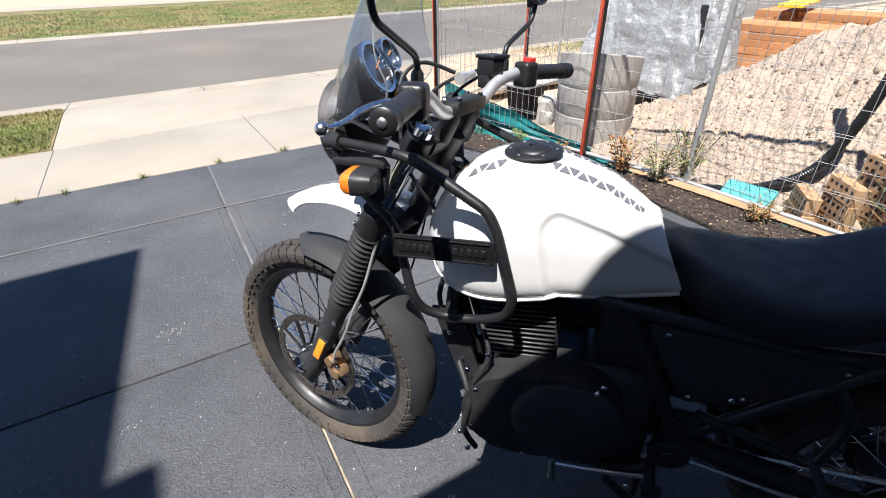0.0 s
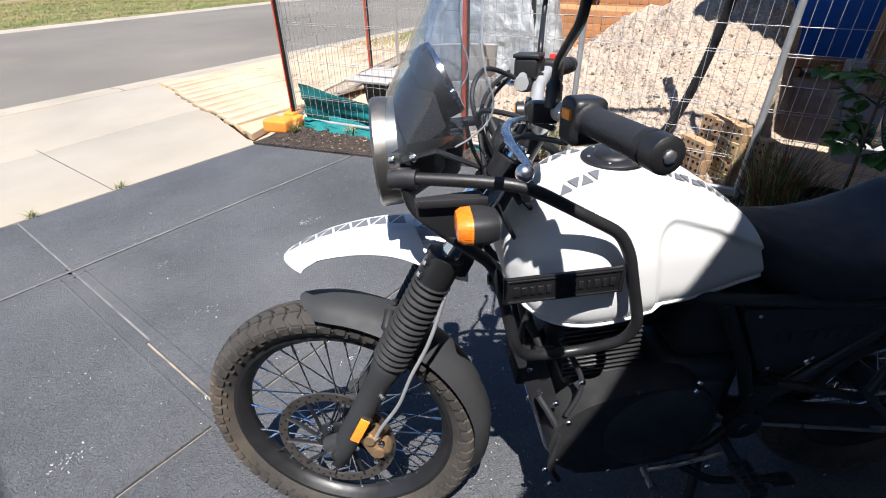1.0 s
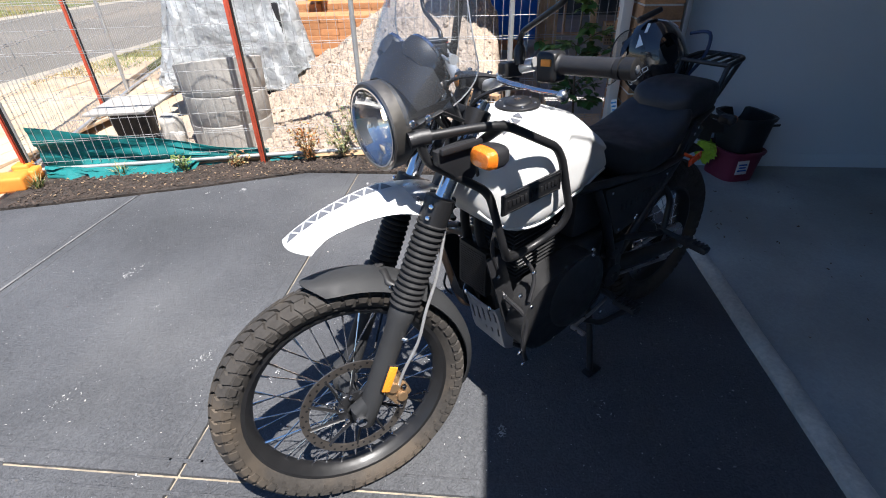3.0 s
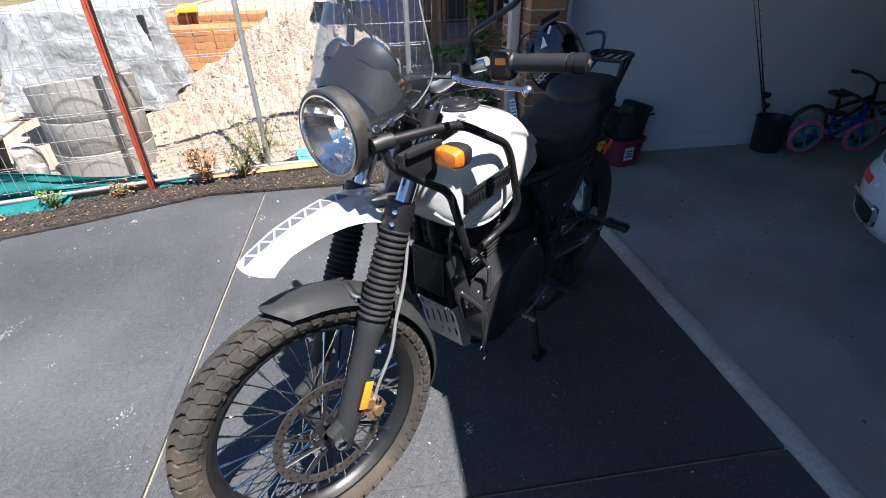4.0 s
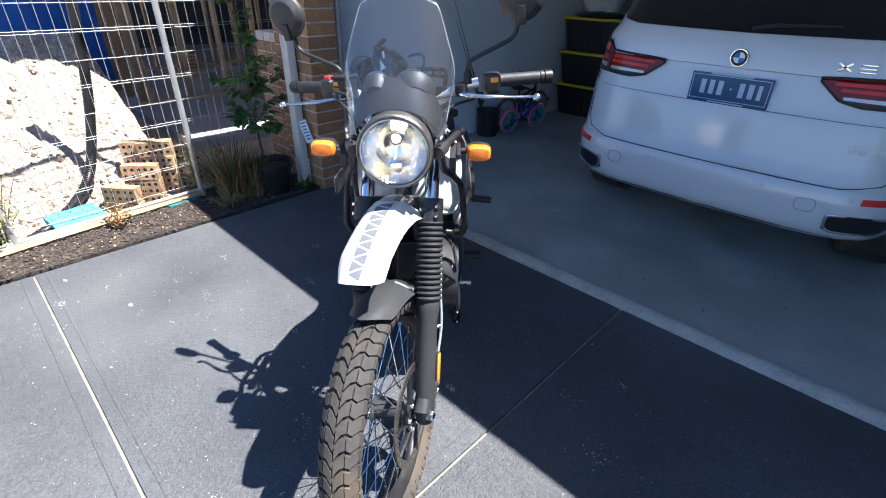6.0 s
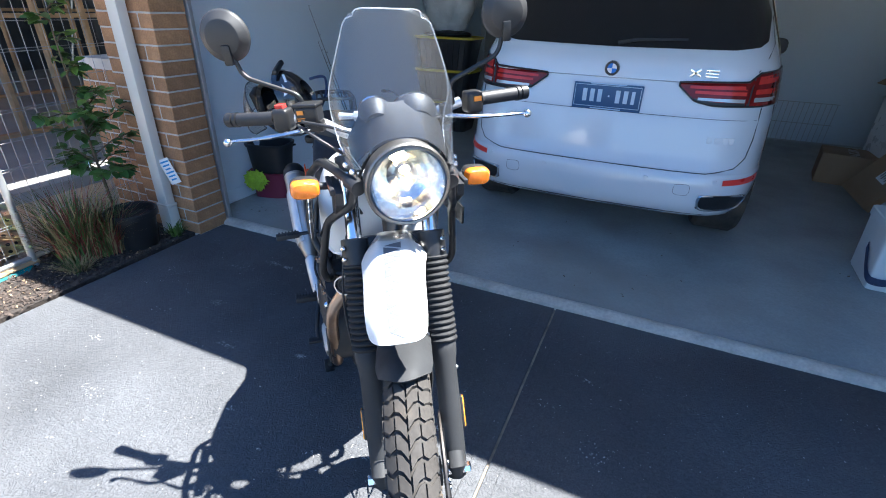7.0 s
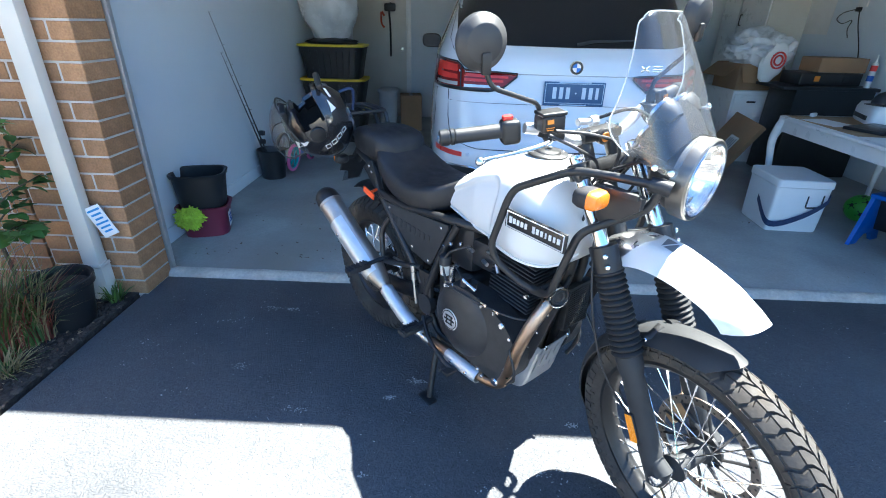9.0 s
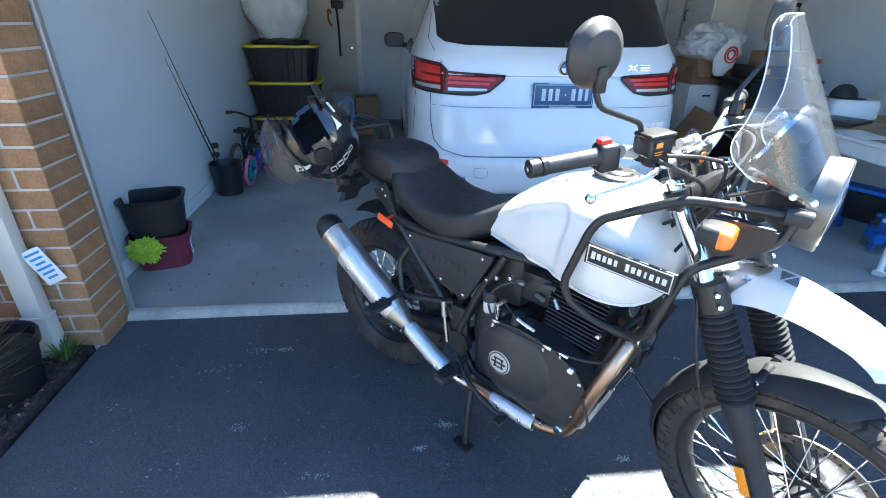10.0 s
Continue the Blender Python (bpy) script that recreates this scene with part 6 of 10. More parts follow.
for k in range(13):
    f = 0.14 + 0.60 * k / 12
    rr = 0.0555 - 0.007 * max(0, (0.24 - f) / 0.10)
    rings.append([M0.lerp(M1, f) + rr * (math.cos(g) * side + math.sin(g) * upv) for g in (radians(-70 + 140 * i / 12) for i in range(13))])
sheet(bm, rings, 0.002)
shield = part("heat_shield", bm, ALLOY, silencer, "satin silver silencer shield")
for f in (0.24, 0.62):
    bolt(M0.lerp(M1, f) + side * 0.0555, side, 0.008, 0.004, CHROME, silencer)
# horn
bm = bmesh.new()
hm = Matrix.Translation((0.208, -0.130, 0.718)) @ Matrix.Rotation(radians(-20), 4, "Z") @ Matrix.Scale(0.8, 4)
lathe(bm, [(-0.030, 0.0), (-0.030, 0.020), (-0.012, 0.036), (0.0, 0.040), (0.006, 0.039), (0.006, 0.034), (0.0, 0.030), (0.003, 0.024), (0.000, 0.018), (0.004, 0.0001)], 32, "X")
horn = part("horn", bm, BLACK_PLASTIC, bike, "round black horn with a chrome rim", hm)
bm = bmesh.new()
lathe(bm, [(0.002, 0.041), (0.008, 0.040), (0.008, 0.035), (0.002, 0.034)], 32, "X", closed=True)
part("horn_rim", bm, CHROME, horn)
bm = bmesh.new()
tube(bm, [(0.195, -0.115, 0.71), (0.18, -0.04, 0.74)], 0.007, 8)
part("horn_bracket", bm, SATIN_BLACK, bike)
# oil cooler and front shields
bm = bmesh.new()
box(bm, (0.170, 0.02, 0.62), (0.026, 0.12, 0.15), 0.006)
cooler = part("oil_cooler", bm, SATIN_BLACK, bike, "black oil cooler")
for k in range(17):
    bm = bmesh.new()
    box(bm, (0.1837, 0.02, 0.557 + 0.0078 * k), (0.002, 0.105, 0.0022))
    part("cooler_fin", bm, SATIN_BLACK, cooler)
for s in SIDES:
    bm = bmesh.new()
    slab(bm, [(0.21, 0.70), (0.15, 0.71), (0.07, 0.46), (0.08, 0.40), (0.125, 0.44)], 0.006, Matrix(((1, 0, 0, 0), (0, 0, s, 0.105 * s), (0, 1, 0, 0), (0, 0, 0, 1))), 0.002)
    sh = part("front_shield", bm, BLACK_PLASTIC, bike)
    for x, z in ((0.165, 0.63), (0.135, 0.55), (0.108, 0.48)):
        bolt((x, 0.112 * s, z), (0, s, 0), 0.007, 0.004, CHROME, sh)
# skid plate with slots
SKID = [(0.138, 0.470), (0.120, 0.430), (0.100, 0.355), (0.088, 0.305), (0.062, 0.268), (-0.05, 0.245), (-0.22, 0.245)]
skid_path = [tuple(p) for p in smooth_path([(x, z, 0) for x, z in SKID], 5)]


def skid(i, t):
    x, z = skid_path[i][0], skid_path[i][1]
    k = abs(t)
    return Vector((x - 0.05 * max(0, k - 0.7) / 0.3, 0.104 * t, z + 0.03 * max(0, k - 0.72) / 0.28))


bm = bmesh.new()
grid = [[bm.verts.new(skid(i, -1 + 2 * k / 28)) for k in range(29)] for i in range(len(skid_path))]
for i in range(len(skid_path) - 1):
    for k in range(28):
        slot = 2 <= i <= 11 and k in (6, 10, 14, 18, 22) and (i + k // 4) % 6 not in (0, 1)
        if not slot:
            bm.faces.new((grid[i][k], grid[i][k + 1], grid[i + 1][k + 1], grid[i + 1][k]))
bmesh.ops.delete(bm, geom=[v for v in bm.verts if not v.link_faces], context="VERTS")
bmesh.ops.solidify(bm, geom=bm.faces[:], thickness=0.003)
sump = part("skid_plate", bm, material("satin_aluminium", (0.62, 0.62, 0.63), 0.42, 0.8, vary=0.06, scale=10), bike, "slotted aluminium skid plate")
for t in (-0.55, 0.55):
    bolt(skid(1, t) + Vector((0.004, 0, 0.002)), (1, 0, 0.3), 0.008, 0.004, CHROME, sump)
# side stand, folded up on the left
bm = bmesh.new()
tube(bm, round_path([(-0.25, 0.14, 0.27), (-0.33, 0.165, 0.225), (-0.52, 0.17, 0.21)], 0.03, 4), 0.011, 10)
box(bm, (-0.53, 0.172, 0.208), (0.06, 0.035, 0.012), 0.004)
part("side_stand", bm, SATIN_BLACK, bike)
# wiring and hoses down the left of the engine
for run, r in (([(0.14, 0.12, 0.55), (0.10, 0.17, 0.48), (0.11, 0.18, 0.38), (0.08, 0.17, 0.30)], 0.008), ([(0.10, 0.10, 0.70), (0.06, 0.15, 0.62), (0.09, 0.17, 0.54)], 0.006), ([(0.17, 0.06, 0.95), (0.16, 0.10, 0.86), (0.19, 0.11, 0.74), (0.17, 0.11, 0.66)], 0.006)):
    bm = bmesh.new()
    tube(bm, smooth_path(run, 6), r, 8)
    part("cable", bm, BLACK_PLASTIC, bike)
for at in ((0.12, 0.176, 0.36), (0.10, 0.176, 0.30), (0.06, 0.150, 0.62), (0.11, 0.150, 0.56), (-0.20, 0.16, 0.60), (-0.45, 0.14, 0.62), (-0.30, 0.17, 0.30)):
    bolt(at, (0, 1, 0), 0.008, 0.006, CHROME, bike)
# ---- the parked car, its rear towards the opening ----
CX, CYM = 0.333, -3.20
car = thing("car", pose(CX, -0.04, FLOOR_Z), "white sport utility car parked tail out in the garage", "car")
LEVELS = [(0.295, -1.12, 0.86), (0.335, -1.02, 0.91), (0.39, -0.985, 0.935), (0.46, -0.972, 0.952), (0.54, -0.968, 0.958), (0.590, -0.985, 0.958), (0.605, -1.005, 0.955), (0.76, -1.035, 0.955), (0.88, -1.055, 0.952), (0.90, -1.063, 0.950), (1.00, -1.082, 0.940), (1.060, -1.095, 0.931), (1.067, -1.078, 0.930), (1.10, -1.083, 0.925), (1.16, -1.103, 0.912), (1.22, -1.150, 0.890), (1.30, -1.205, 0.858), (1.45, -1.300, 0.800), (1.58, -1.385, 0.748), (1.66, -1.46, 0.70), (1.70, -1.60, 0.66), (1.72, -1.90, 0.60)]


def car_level(z):
    rows = LEVELS
    for p, q in zip(rows, rows[1:]):
        if z <= q[0]:
            t = max(0, (z - p[0]) / (q[0] - p[0]))
            return p[1] + (q[1] - p[1]) * t, p[2] + (q[2] - p[2]) * t
    return rows[-1][1:]


def tail(x, z, lift=0.0):
    """The car's back at x from its middle and height z."""
    yr, hw = car_level(z)
    k = min(0.999, abs(x) / hw)
    y = CYM + (yr - CYM) * (1 - k ** 7) ** (1 / 7) - 0.055 * (x / 0.9) ** 2
    return Vector((x, y + lift, z))


def car_ring(z, n=72):
    yr, hw = car_level(z)
    out = []
    for k in range(n):
        a = 2 * math.pi * k / n
        c, s = math.cos(a), math.sin(a)
        x = hw * math.copysign(abs(c) ** (2 / 7), c)
        y = CYM + (yr - CYM) * math.copysign(abs(s) ** (2 / 7), s) - (0.055 * (x / 0.9) ** 2 if s > 0 else 0)
        out.append(Vector((x, y, z)))
    return out


bm = bmesh.new()
zs = []
for (a, *_), (b, *_2) in zip(LEVELS, LEVELS[1:]):
    zs += [a, (a + b) / 2]
ring_skin(bm, [car_ring(z) for z in zs + [LEVELS[-1][0]]])
part("body", bm, CAR_WHITE, car, "glossy white car body", angle=50)


def tail_patch(name, mat, top, low, x0, x1, parent, lift=0.005, n=24, m=5, thick=0.004, label=""):
    """A patch lying on the tail between two height lines."""
    bm = bmesh.new()
    rows = []
    for i in range(n + 1):
        x = x0 + (x1 - x0) * i / n
        zt, zb = lerp_rows(top, abs(x))[0], lerp_rows(low, abs(x))[0]
        rows.append([tail(x, zb + (zt - zb) * k / m, lift) for k in range(m + 1)])
    sheet(bm, rows, thick)
    return part(name, bm, mat, parent, label)


tail_patch("rear_window", GLASS_DARK, [(0, 1.60), (0.66, 1.585), (0.72, 1.56)], [(0, 1.225), (0.60, 1.232), (0.74, 1.25), (0.77, 1.30)], -0.755, 0.755, car, 0.013, 40, 12, label="dark tinted rear window")
bm = bmesh.new()
tube(bm, [tail(0.0, 1.24, 0.012), tail(-0.10, 1.262, 0.018), tail(-0.36, 1.272, 0.014)], [0.012, 0.010, 0.006], 8)
part("wiper", bm, BLACK_PLASTIC, car, "rear wiper")
DARK_RED = material("deep_red_lens", (0.17, 0.010, 0.009), 0.12, vary=0.25, scale=10, coat=0.25, spec=0.3)
SILVER_LENS = material("clear_lens_silver", (0.55, 0.53, 0.52), 0.15, 0.4, vary=0.1, coat=0.5)
for s in SIDES:
    lamp = tail_patch("tail_lamp", DARK_RED, [(0.36, 1.066), (0.44, 1.072), (0.70, 1.082), (0.74, 1.125), (0.90, 1.142)], [(0.36, 1.052), (0.46, 0.972), (0.55, 0.955), (0.92, 0.962)], 0.362 * s, 0.905 * s, car, 0.007, 30, 6, 0.006, "dark red wrap-round tail lamp")
    tail_patch("light_bar", RED_LENS, [(0.40, 1.050), (0.68, 1.060)], [(0.40, 1.036), (0.68, 1.040)], 0.42 * s, 0.70 * s, lamp, 0.011)
    tail_patch("light_bar", RED_LENS, [(0.43, 1.026), (0.68, 1.030)], [(0.43, 1.012), (0.68, 1.012)], 0.45 * s, 0.70 * s, lamp, 0.011)
    tail_patch("light_bar", SILVER_LENS, [(0.44, 0.992), (0.68, 0.994)], [(0.44, 0.980), (0.68, 0.976)], 0.47 * s, 0.70 * s, lamp, 0.011)
    tail_patch("light_bar", RED_LENS, [(0.72, 1.105), (0.88, 1.125)], [(0.72, 1.02), (0.88, 1.02)], 0.745 * s, 0.885 * s, lamp, 0.011)
    tail_patch("light_bar", SILVER_LENS, [(0.72, 1.003), (0.88, 1.003)], [(0.72, 0.980), (0.88, 0.984)], 0.745 * s, 0.885 * s, lamp, 0.011)
    LAMP_TOP = [(0.36, 1.066), (0.44, 1.072), (0.70, 1.082), (0.74, 1.125), (0.90, 1.142)]
    LAMP_LOW = [(0.36, 1.052), (0.46, 0.972), (0.55, 0.955), (0.92, 0.962)]
    xs = [0.366 + 0.535 * i / 24 for i in range(25)]
    bm = bmesh.new()
    tube(bm, [tail(s * x, lerp_rows(LAMP_TOP, x)[0], 0.010) for x in xs] + [tail(s * x, lerp_rows(LAMP_LOW, x)[0], 0.010) for x in reversed(xs)], 0.0055, 6, closed=True)
    tube(bm, [tail(s * 0.722, z, 0.012) for z in (0.958, 1.0, 1.05, 1.10)], 0.005, 6)
    part("lamp_border", bm, SATIN_BLACK, lamp, "black lamp surround")
    tail_patch("lamp_foot", SATIN_BLACK, [(0.44, 0.990), (0.55, 0.973), (0.92, 0.977)], LAMP_LOW, 0.452 * s, 0.900 * s, lamp, 0.0095, 20, 2)
    tail_patch("bumper_reflector", RED_PLASTIC, [(0.60, 0.565), (0.90, 0.580)], [(0.60, 0.537), (0.90, 0.547)], 0.70 * s, 0.885 * s, car, 0.004, 10, 2, label="red bumper reflector")
    tip = tail_patch("exhaust_tip", SATIN_BLACK, [(0.58, 0.470), (0.62, 0.480), (0.82, 0.478), (0.85, 0.465)], [(0.58, 0.405), (0.62, 0.383), (0.80, 0.380), (0.85, 0.41)], 0.595 * s, 0.850 * s, car, 0.003, 16, 3, label="black trimmed exhaust outlet")
    bm = bmesh.new()
    ring = [tail(s * x, z, 0.010) for x, z in ((0.60, 0.462), (0.625, 0.475), (0.80, 0.473), (0.845, 0.460), (0.845, 0.420), (0.79, 0.388), (0.65, 0.388), (0.605, 0.408))]
    tube(bm, smooth_path(ring, 4, True), 0.008, 8, closed=True)
    part("outlet_rim", bm, CHROME, tip)
    for x, z in ((0.30, 0.545), (0.66, 0.556)):
        bm = bmesh.new()
        p = tail(s * x, z)
        tube(bm, [p, p + Vector((0, 0.004, 0)), p + Vector((0, 0.0045, 0))], [0.013, 0.0125, 0.010], 16)
        part("parking_sensor", bm, CAR_WHITE, car)
    # side windows and mirror
    bm = bmesh.new()
    rows = []
    for i in range(20):
        y = -1.75 - 2.0 * i / 19
        col = []
        for k in range(5):
            z = 1.20 + 0.36 * k / 4 - 0.06 * (1 - k / 4) * (i < 2)
            yr, hw = car_level(z)
            d = min(0.999, abs((y - CYM) / (yr - CYM)))
            col.append(Vector((s * (hw * (1 - d ** 7) ** (1 / 7) + 0.004), y, z)))
        rows.append(col)
    sheet(bm, rows, 0.003)
    part("side_window", bm, GLASS_DARK, car, "dark tinted side window")
    bm = bmesh.new()
    mm = Matrix.Translation((s * 1.015, -2.85, 1.19)) @ Matrix.Scale(0.80, 4)
    rings = [[mm @ p for p in superloop(0, 0, w, h, 3.0, 20, y, "Y")] for y, w, h in ((0.0, 0.10, 0.068), (-0.02, 0.112, 0.078), (-0.09, 0.10, 0.07), (-0.13, 0.06, 0.04))]
    ring_skin(bm, rings)
    tube(bm, [mm @ Vector((-0.06 * s, -0.06, -0.05)), mm @ Vector((-0.20 * s, -0.06, -0.07))], 0.022, 10)
    part("door_mirror", bm, BLACK_PLASTIC, car, "black door mirror")
    # wheels
    for y in (-1.86, -4.55):
        bm = bmesh.new()
        lathe(bm, [(-0.13, 0.24), (-0.14, 0.34), (-0.11, 0.365), (0.11, 0.365), (0.14, 0.34), (0.13, 0.24)], 40, "X", (0.80 * s, y, 0.365))
        tyre = part("wheel", bm, RUBBER, car, "car wheel with black tyre")
        bm = bmesh.new()
        lathe(bm, [(s * 0.10, 0.245), (s * 0.115, 0.23), (s * 0.06, 0.20), (s * 0.07, 0.06), (s * 0.075, 0.0001)], 36, "X", (0.80 * s, y, 0.365))
        part("rim", bm, ALLOY, tyre)
# seams of the tailgate; the thin line under the plate paints a crease's shade
def seam(points, r=0.0028):
    bm = bmesh.new()
    tube(bm, [tail(x, z, 0.0008) for x, z in points], r, 6)
    return part("panel_gap", bm, SATIN_BLACK, car)


edge = [(-0.80, 0.95), (-0.80, 0.78), (-0.785, 0.68), (-0.74, 0.628), (-0.66, 0.606)]
seam([(x, z) for x, z in edge] + [(x / 20, 0.596) for x in range(-12, 13)] + [(-x, z) for x, z in reversed(edge)])
seam([(-0.79 + 1.58 * k / 24, 0.885) for k in range(25)], 0.0013)
for s in SIDES:
    seam([(s * 0.885, 0.945), (s * 0.895, 0.80), (s * 0.905, 0.68)], 0.0025)
    seam([(s * 0.735, 1.13), (s * 0.775, 1.20), (s * 0.80, 1.26), (s * 0.77, 1.40)], 0.0025)
tail_patch("valance", BLACK_PLASTIC, [(0, 0.345), (0.6, 0.345), (0.9, 0.325)], [(0, 0.298), (0.9, 0.298)], -0.80, 0.80, car, 0.003, 20, 2, label="dark lower bumper edge")
for x, z in ((0.50, 0.500), (-0.50, 0.500)):
    bm = bmesh.new()
    p = tail(x, z, 0.001)
    ring = [tail(x + dx, z + dz, 0.001) for dx, dz in ((-0.035, -0.028), (0.035, -0.028), (0.04, 0.02), (0.03, 0.028), (-0.035, 0.028))]
    tube(bm, smooth_path(ring, 4, True), 0.0009, 6, closed=True)
    part("tow_cover", bm, GREY_PLASTIC, car)
# number plate with plain bars, badge and chrome marks
PLATE_BLUE = material("plate_dark_blue", (0.025, 0.085, 0.20), 0.4, vary=0.06, scale=30)
PLATE_PALE = material("plate_pale_blue", (0.45, 0.58, 0.72), 0.4, vary=0.04, scale=30)
pz = 0.957
bm = bmesh.new()
box(bm, (0.0, tail(0, pz).y + 0.010, pz), (0.384, 0.014, 0.146), 0.004)
plate = part("number_plate", bm, PLATE_BLUE, car, "dark blue number plate with pale plain bars")
bm = bmesh.new()
py = tail(0, pz).y + 0.0185
for c, d in (((0, py, pz + 0.063), (0.366, 0.002, 0.003)), ((0, py, pz - 0.055), (0.366, 0.002, 0.003)), ((0.182, py, pz + 0.004), (0.003, 0.002, 0.120)), ((-0.182, py, pz + 0.004), (0.003, 0.002, 0.120))):
    box(bm, c, d)
part("plate_border", bm, PLATE_PALE, plate)
bm = bmesh.new()
for x, w in ((0.125, 0.034), (0.083, 0.034), (0.041, 0.034), (-0.010, 0.012), (-0.060, 0.034), (-0.103, 0.034), (-0.143, 0.026)):
    box(bm, (x, py, pz + 0.006), (w * 0.72, 0.002, 0.070 if w > 0.02 else 0.010), 0.0008)
for z, w in ((0.071, 0.20), (-0.066, 0.17)):
    box(bm, (0, py - 0.001, pz + z), (w, 0.002, 0.006))
tagged(part("plain_bar", bm, PLATE_PALE, plate), kind="stuff")
bz = 1.112
bm = bmesh.new()
lathe(bm, [(0.0, 0.042), (0.008, 0.041), (0.010, 0.036), (0.010, 0.0001)], 36, "Y", tail(0, bz, 0.0))
emblem = part("tail_emblem", bm, SATIN_BLACK, car, "round dark emblem with blue and white fields")
bm = bmesh.new()
lathe(bm, [(0.0105, 0.041), (0.012, 0.040), (0.012, 0.038), (0.0105, 0.037)], 36, "Y", tail(0, bz), True)
part("emblem_ring", bm, CHROME, emblem)
for k in range(4):
    bm = bmesh.new()
    c = tail(0, bz, 0.0112)
    fan = [c] + [c + Vector((0.026 * math.cos(a), 0, 0.026 * math.sin(a))) for a in (math.pi / 2 * (k + i / 8) for i in range(9))]
    bm.faces.new([bm.verts.new(p) for p in fan])
    part("emblem_field", bm, WHITE_PAINT if k % 2 else material("emblem_blue", (0.02, 0.16, 0.55), 0.3), emblem)
bm = bmesh.new()
for x, z, w, h, r in ((-0.43, 1.115, 0.012, 0.062, 58), (-0.43, 1.115, 0.012, 0.062, -52), (-0.512, 1.130, 0.062, 0.008, 0), (-0.512, 1.115, 0.062, 0.008, 0), (-0.512, 1.100, 0.062, 0.008, 0)):
    p = tail(x, z, 0.004)
    box(bm, (0, 0, 0), (w, 0.004, h), 0.001, Matrix.Translation(p) @ Matrix.Rotation(radians(r), 4, "Y"))
tagged(part("chrome_mark", bm, CHROME, car, "small chrome mark as plain bars"), kind="stuff")
# white bars laid on the tailgate in place of a pale reflection
bm = bmesh.new()
for x in (-0.58, -0.62, -0.66, -0.69):
    p = tail(x, 0.775, 0.003)
    box(bm, (0, 0, 0), (0.028, 0.003, 0.036), 0.001, Matrix.Translation(p))
tagged(part("white_mark", bm, CAR_WHITE, car, "raised white bars for a pale reflection on the tailgate"), kind="stuff")
# ---- things in the garage ----
BLACK_TUB = material("black_tub_plastic", (0.016, 0.016, 0.017), 0.4, vary=0.15, scale=6, rough_vary=0.1)
MAROON = material("maroon_plastic", (0.16, 0.02, 0.045), 0.4, vary=0.1, scale=6)
LIME = material("lime_chenille", (0.45, 0.60, 0.05), 0.9, vary=0.2, scale=30)
PAPER = material("white_paper", (0.78, 0.78, 0.76), 0.7, vary=0.03)
FABRIC_WHITE = material("white_duvet_cotton", (0.76, 0.76, 0.77), 0.85, vary=0.05, scale=4, bump=0.004, bump_scale=14)
NAVY = material("navy_webbing", (0.03, 0.045, 0.10), 0.8, vary=0.15, scale=40, bump=0.001, bump_scale=200)
COOLER_WHITE = material("white_moulded_plastic", (0.74, 0.76, 0.77), 0.4, vary=0.04, scale=3)
BLUE_PLASTIC = material("blue_plastic", (0.015, 0.10, 0.42), 0.4, vary=0.1, scale=6)
PINK = material("pink_rubber", (0.65, 0.13, 0.32), 0.6, vary=0.1)
TURQUOISE = material("turquoise_paint", (0.03, 0.33, 0.36), 0.35, vary=0.08, coat=0.3)
ROYAL_BLUE = material("royal_blue_paint", (0.03, 0.05, 0.35), 0.3, vary=0.1, coat=0.5)
GREEN = material("green_ball_vinyl", (0.10, 0.40, 0.04), 0.5, vary=0.1)
GREY_BIN = material("grey_bin_plastic", (0.32, 0.34, 0.36), 0.45, vary=0.06)
WOOD = material("pale_timber", (0.40, 0.27, 0.145), 0.75, vary=0.2, scale=7, bump=0.001, bump_scale=50, second=(0.31, 0.19, 0.09), spots=0.5)


def tub(bm, w, d, h, taper=0.86, wall=0.006, lip=0.014, r=3.6):
    """An open tub standing on the origin, with a rolled lip."""
    def ring(k, z, grow=0.0):
        return [Vector((p.y, p.z, z)) for p in superloop(0, 0, (w / 2) * k + grow, (d / 2) * k + grow, r, 32)]
    ring_skin(bm, [ring(taper, 0), ring(taper, 0.004), ring(1, h - 0.02), ring(1, h - 0.02, lip * 0.6), ring(1, h, lip), ring(1, h + 0.004, lip * 0.5), ring(1, h, -wall), ring(taper, 0.012, -wall)])


def mat_at(x, y, z, r=0):
    return pose(x, y, z, 0, 0, r)


lower = thing("tub", mat_at(2.775, -0.92, FLOOR_Z, 106), "maroon plastic wash tub with a white label, on the floor", "tub")
bm = bmesh.new()
tub(bm, 0.27, 0.32, 0.205)
part("tub_body", bm, MAROON, lower)
bm = bmesh.new()
box(bm, (0.045, 0.158, 0.11), (0.085, 0.003, 0.095), 0.001)
part("label", bm, PAPER, lower)
bm = bmesh.new()
for dz, w in ((0.13, 0.06), (0.11, 0.05), (0.09, 0.065)):
    box(bm, (0.045, 0.1605, dz), (w, 0.002, 0.010))
part("label_bar", bm, BLUE_PLASTIC, lower)
upper = thing("tub", mat_at(2.775, -0.925, FLOOR_Z + 0.20, 106), "black plastic bucket nested in the maroon tub", "tub")
bm = bmesh.new()
tub(bm, 0.26, 0.325, 0.225, 0.86)
part("tub_body", bm, BLACK_TUB, upper)
bm = bmesh.new()
tube(bm, smooth_path([(-0.13, 0.15, 0.18), (-0.145, 0.08, 0.155), (-0.15, 0, 0.145), (-0.145, -0.08, 0.155), (-0.13, -0.15, 0.18)], 5), 0.008, 8)
part("handle", bm, BLACK_TUB, upper)
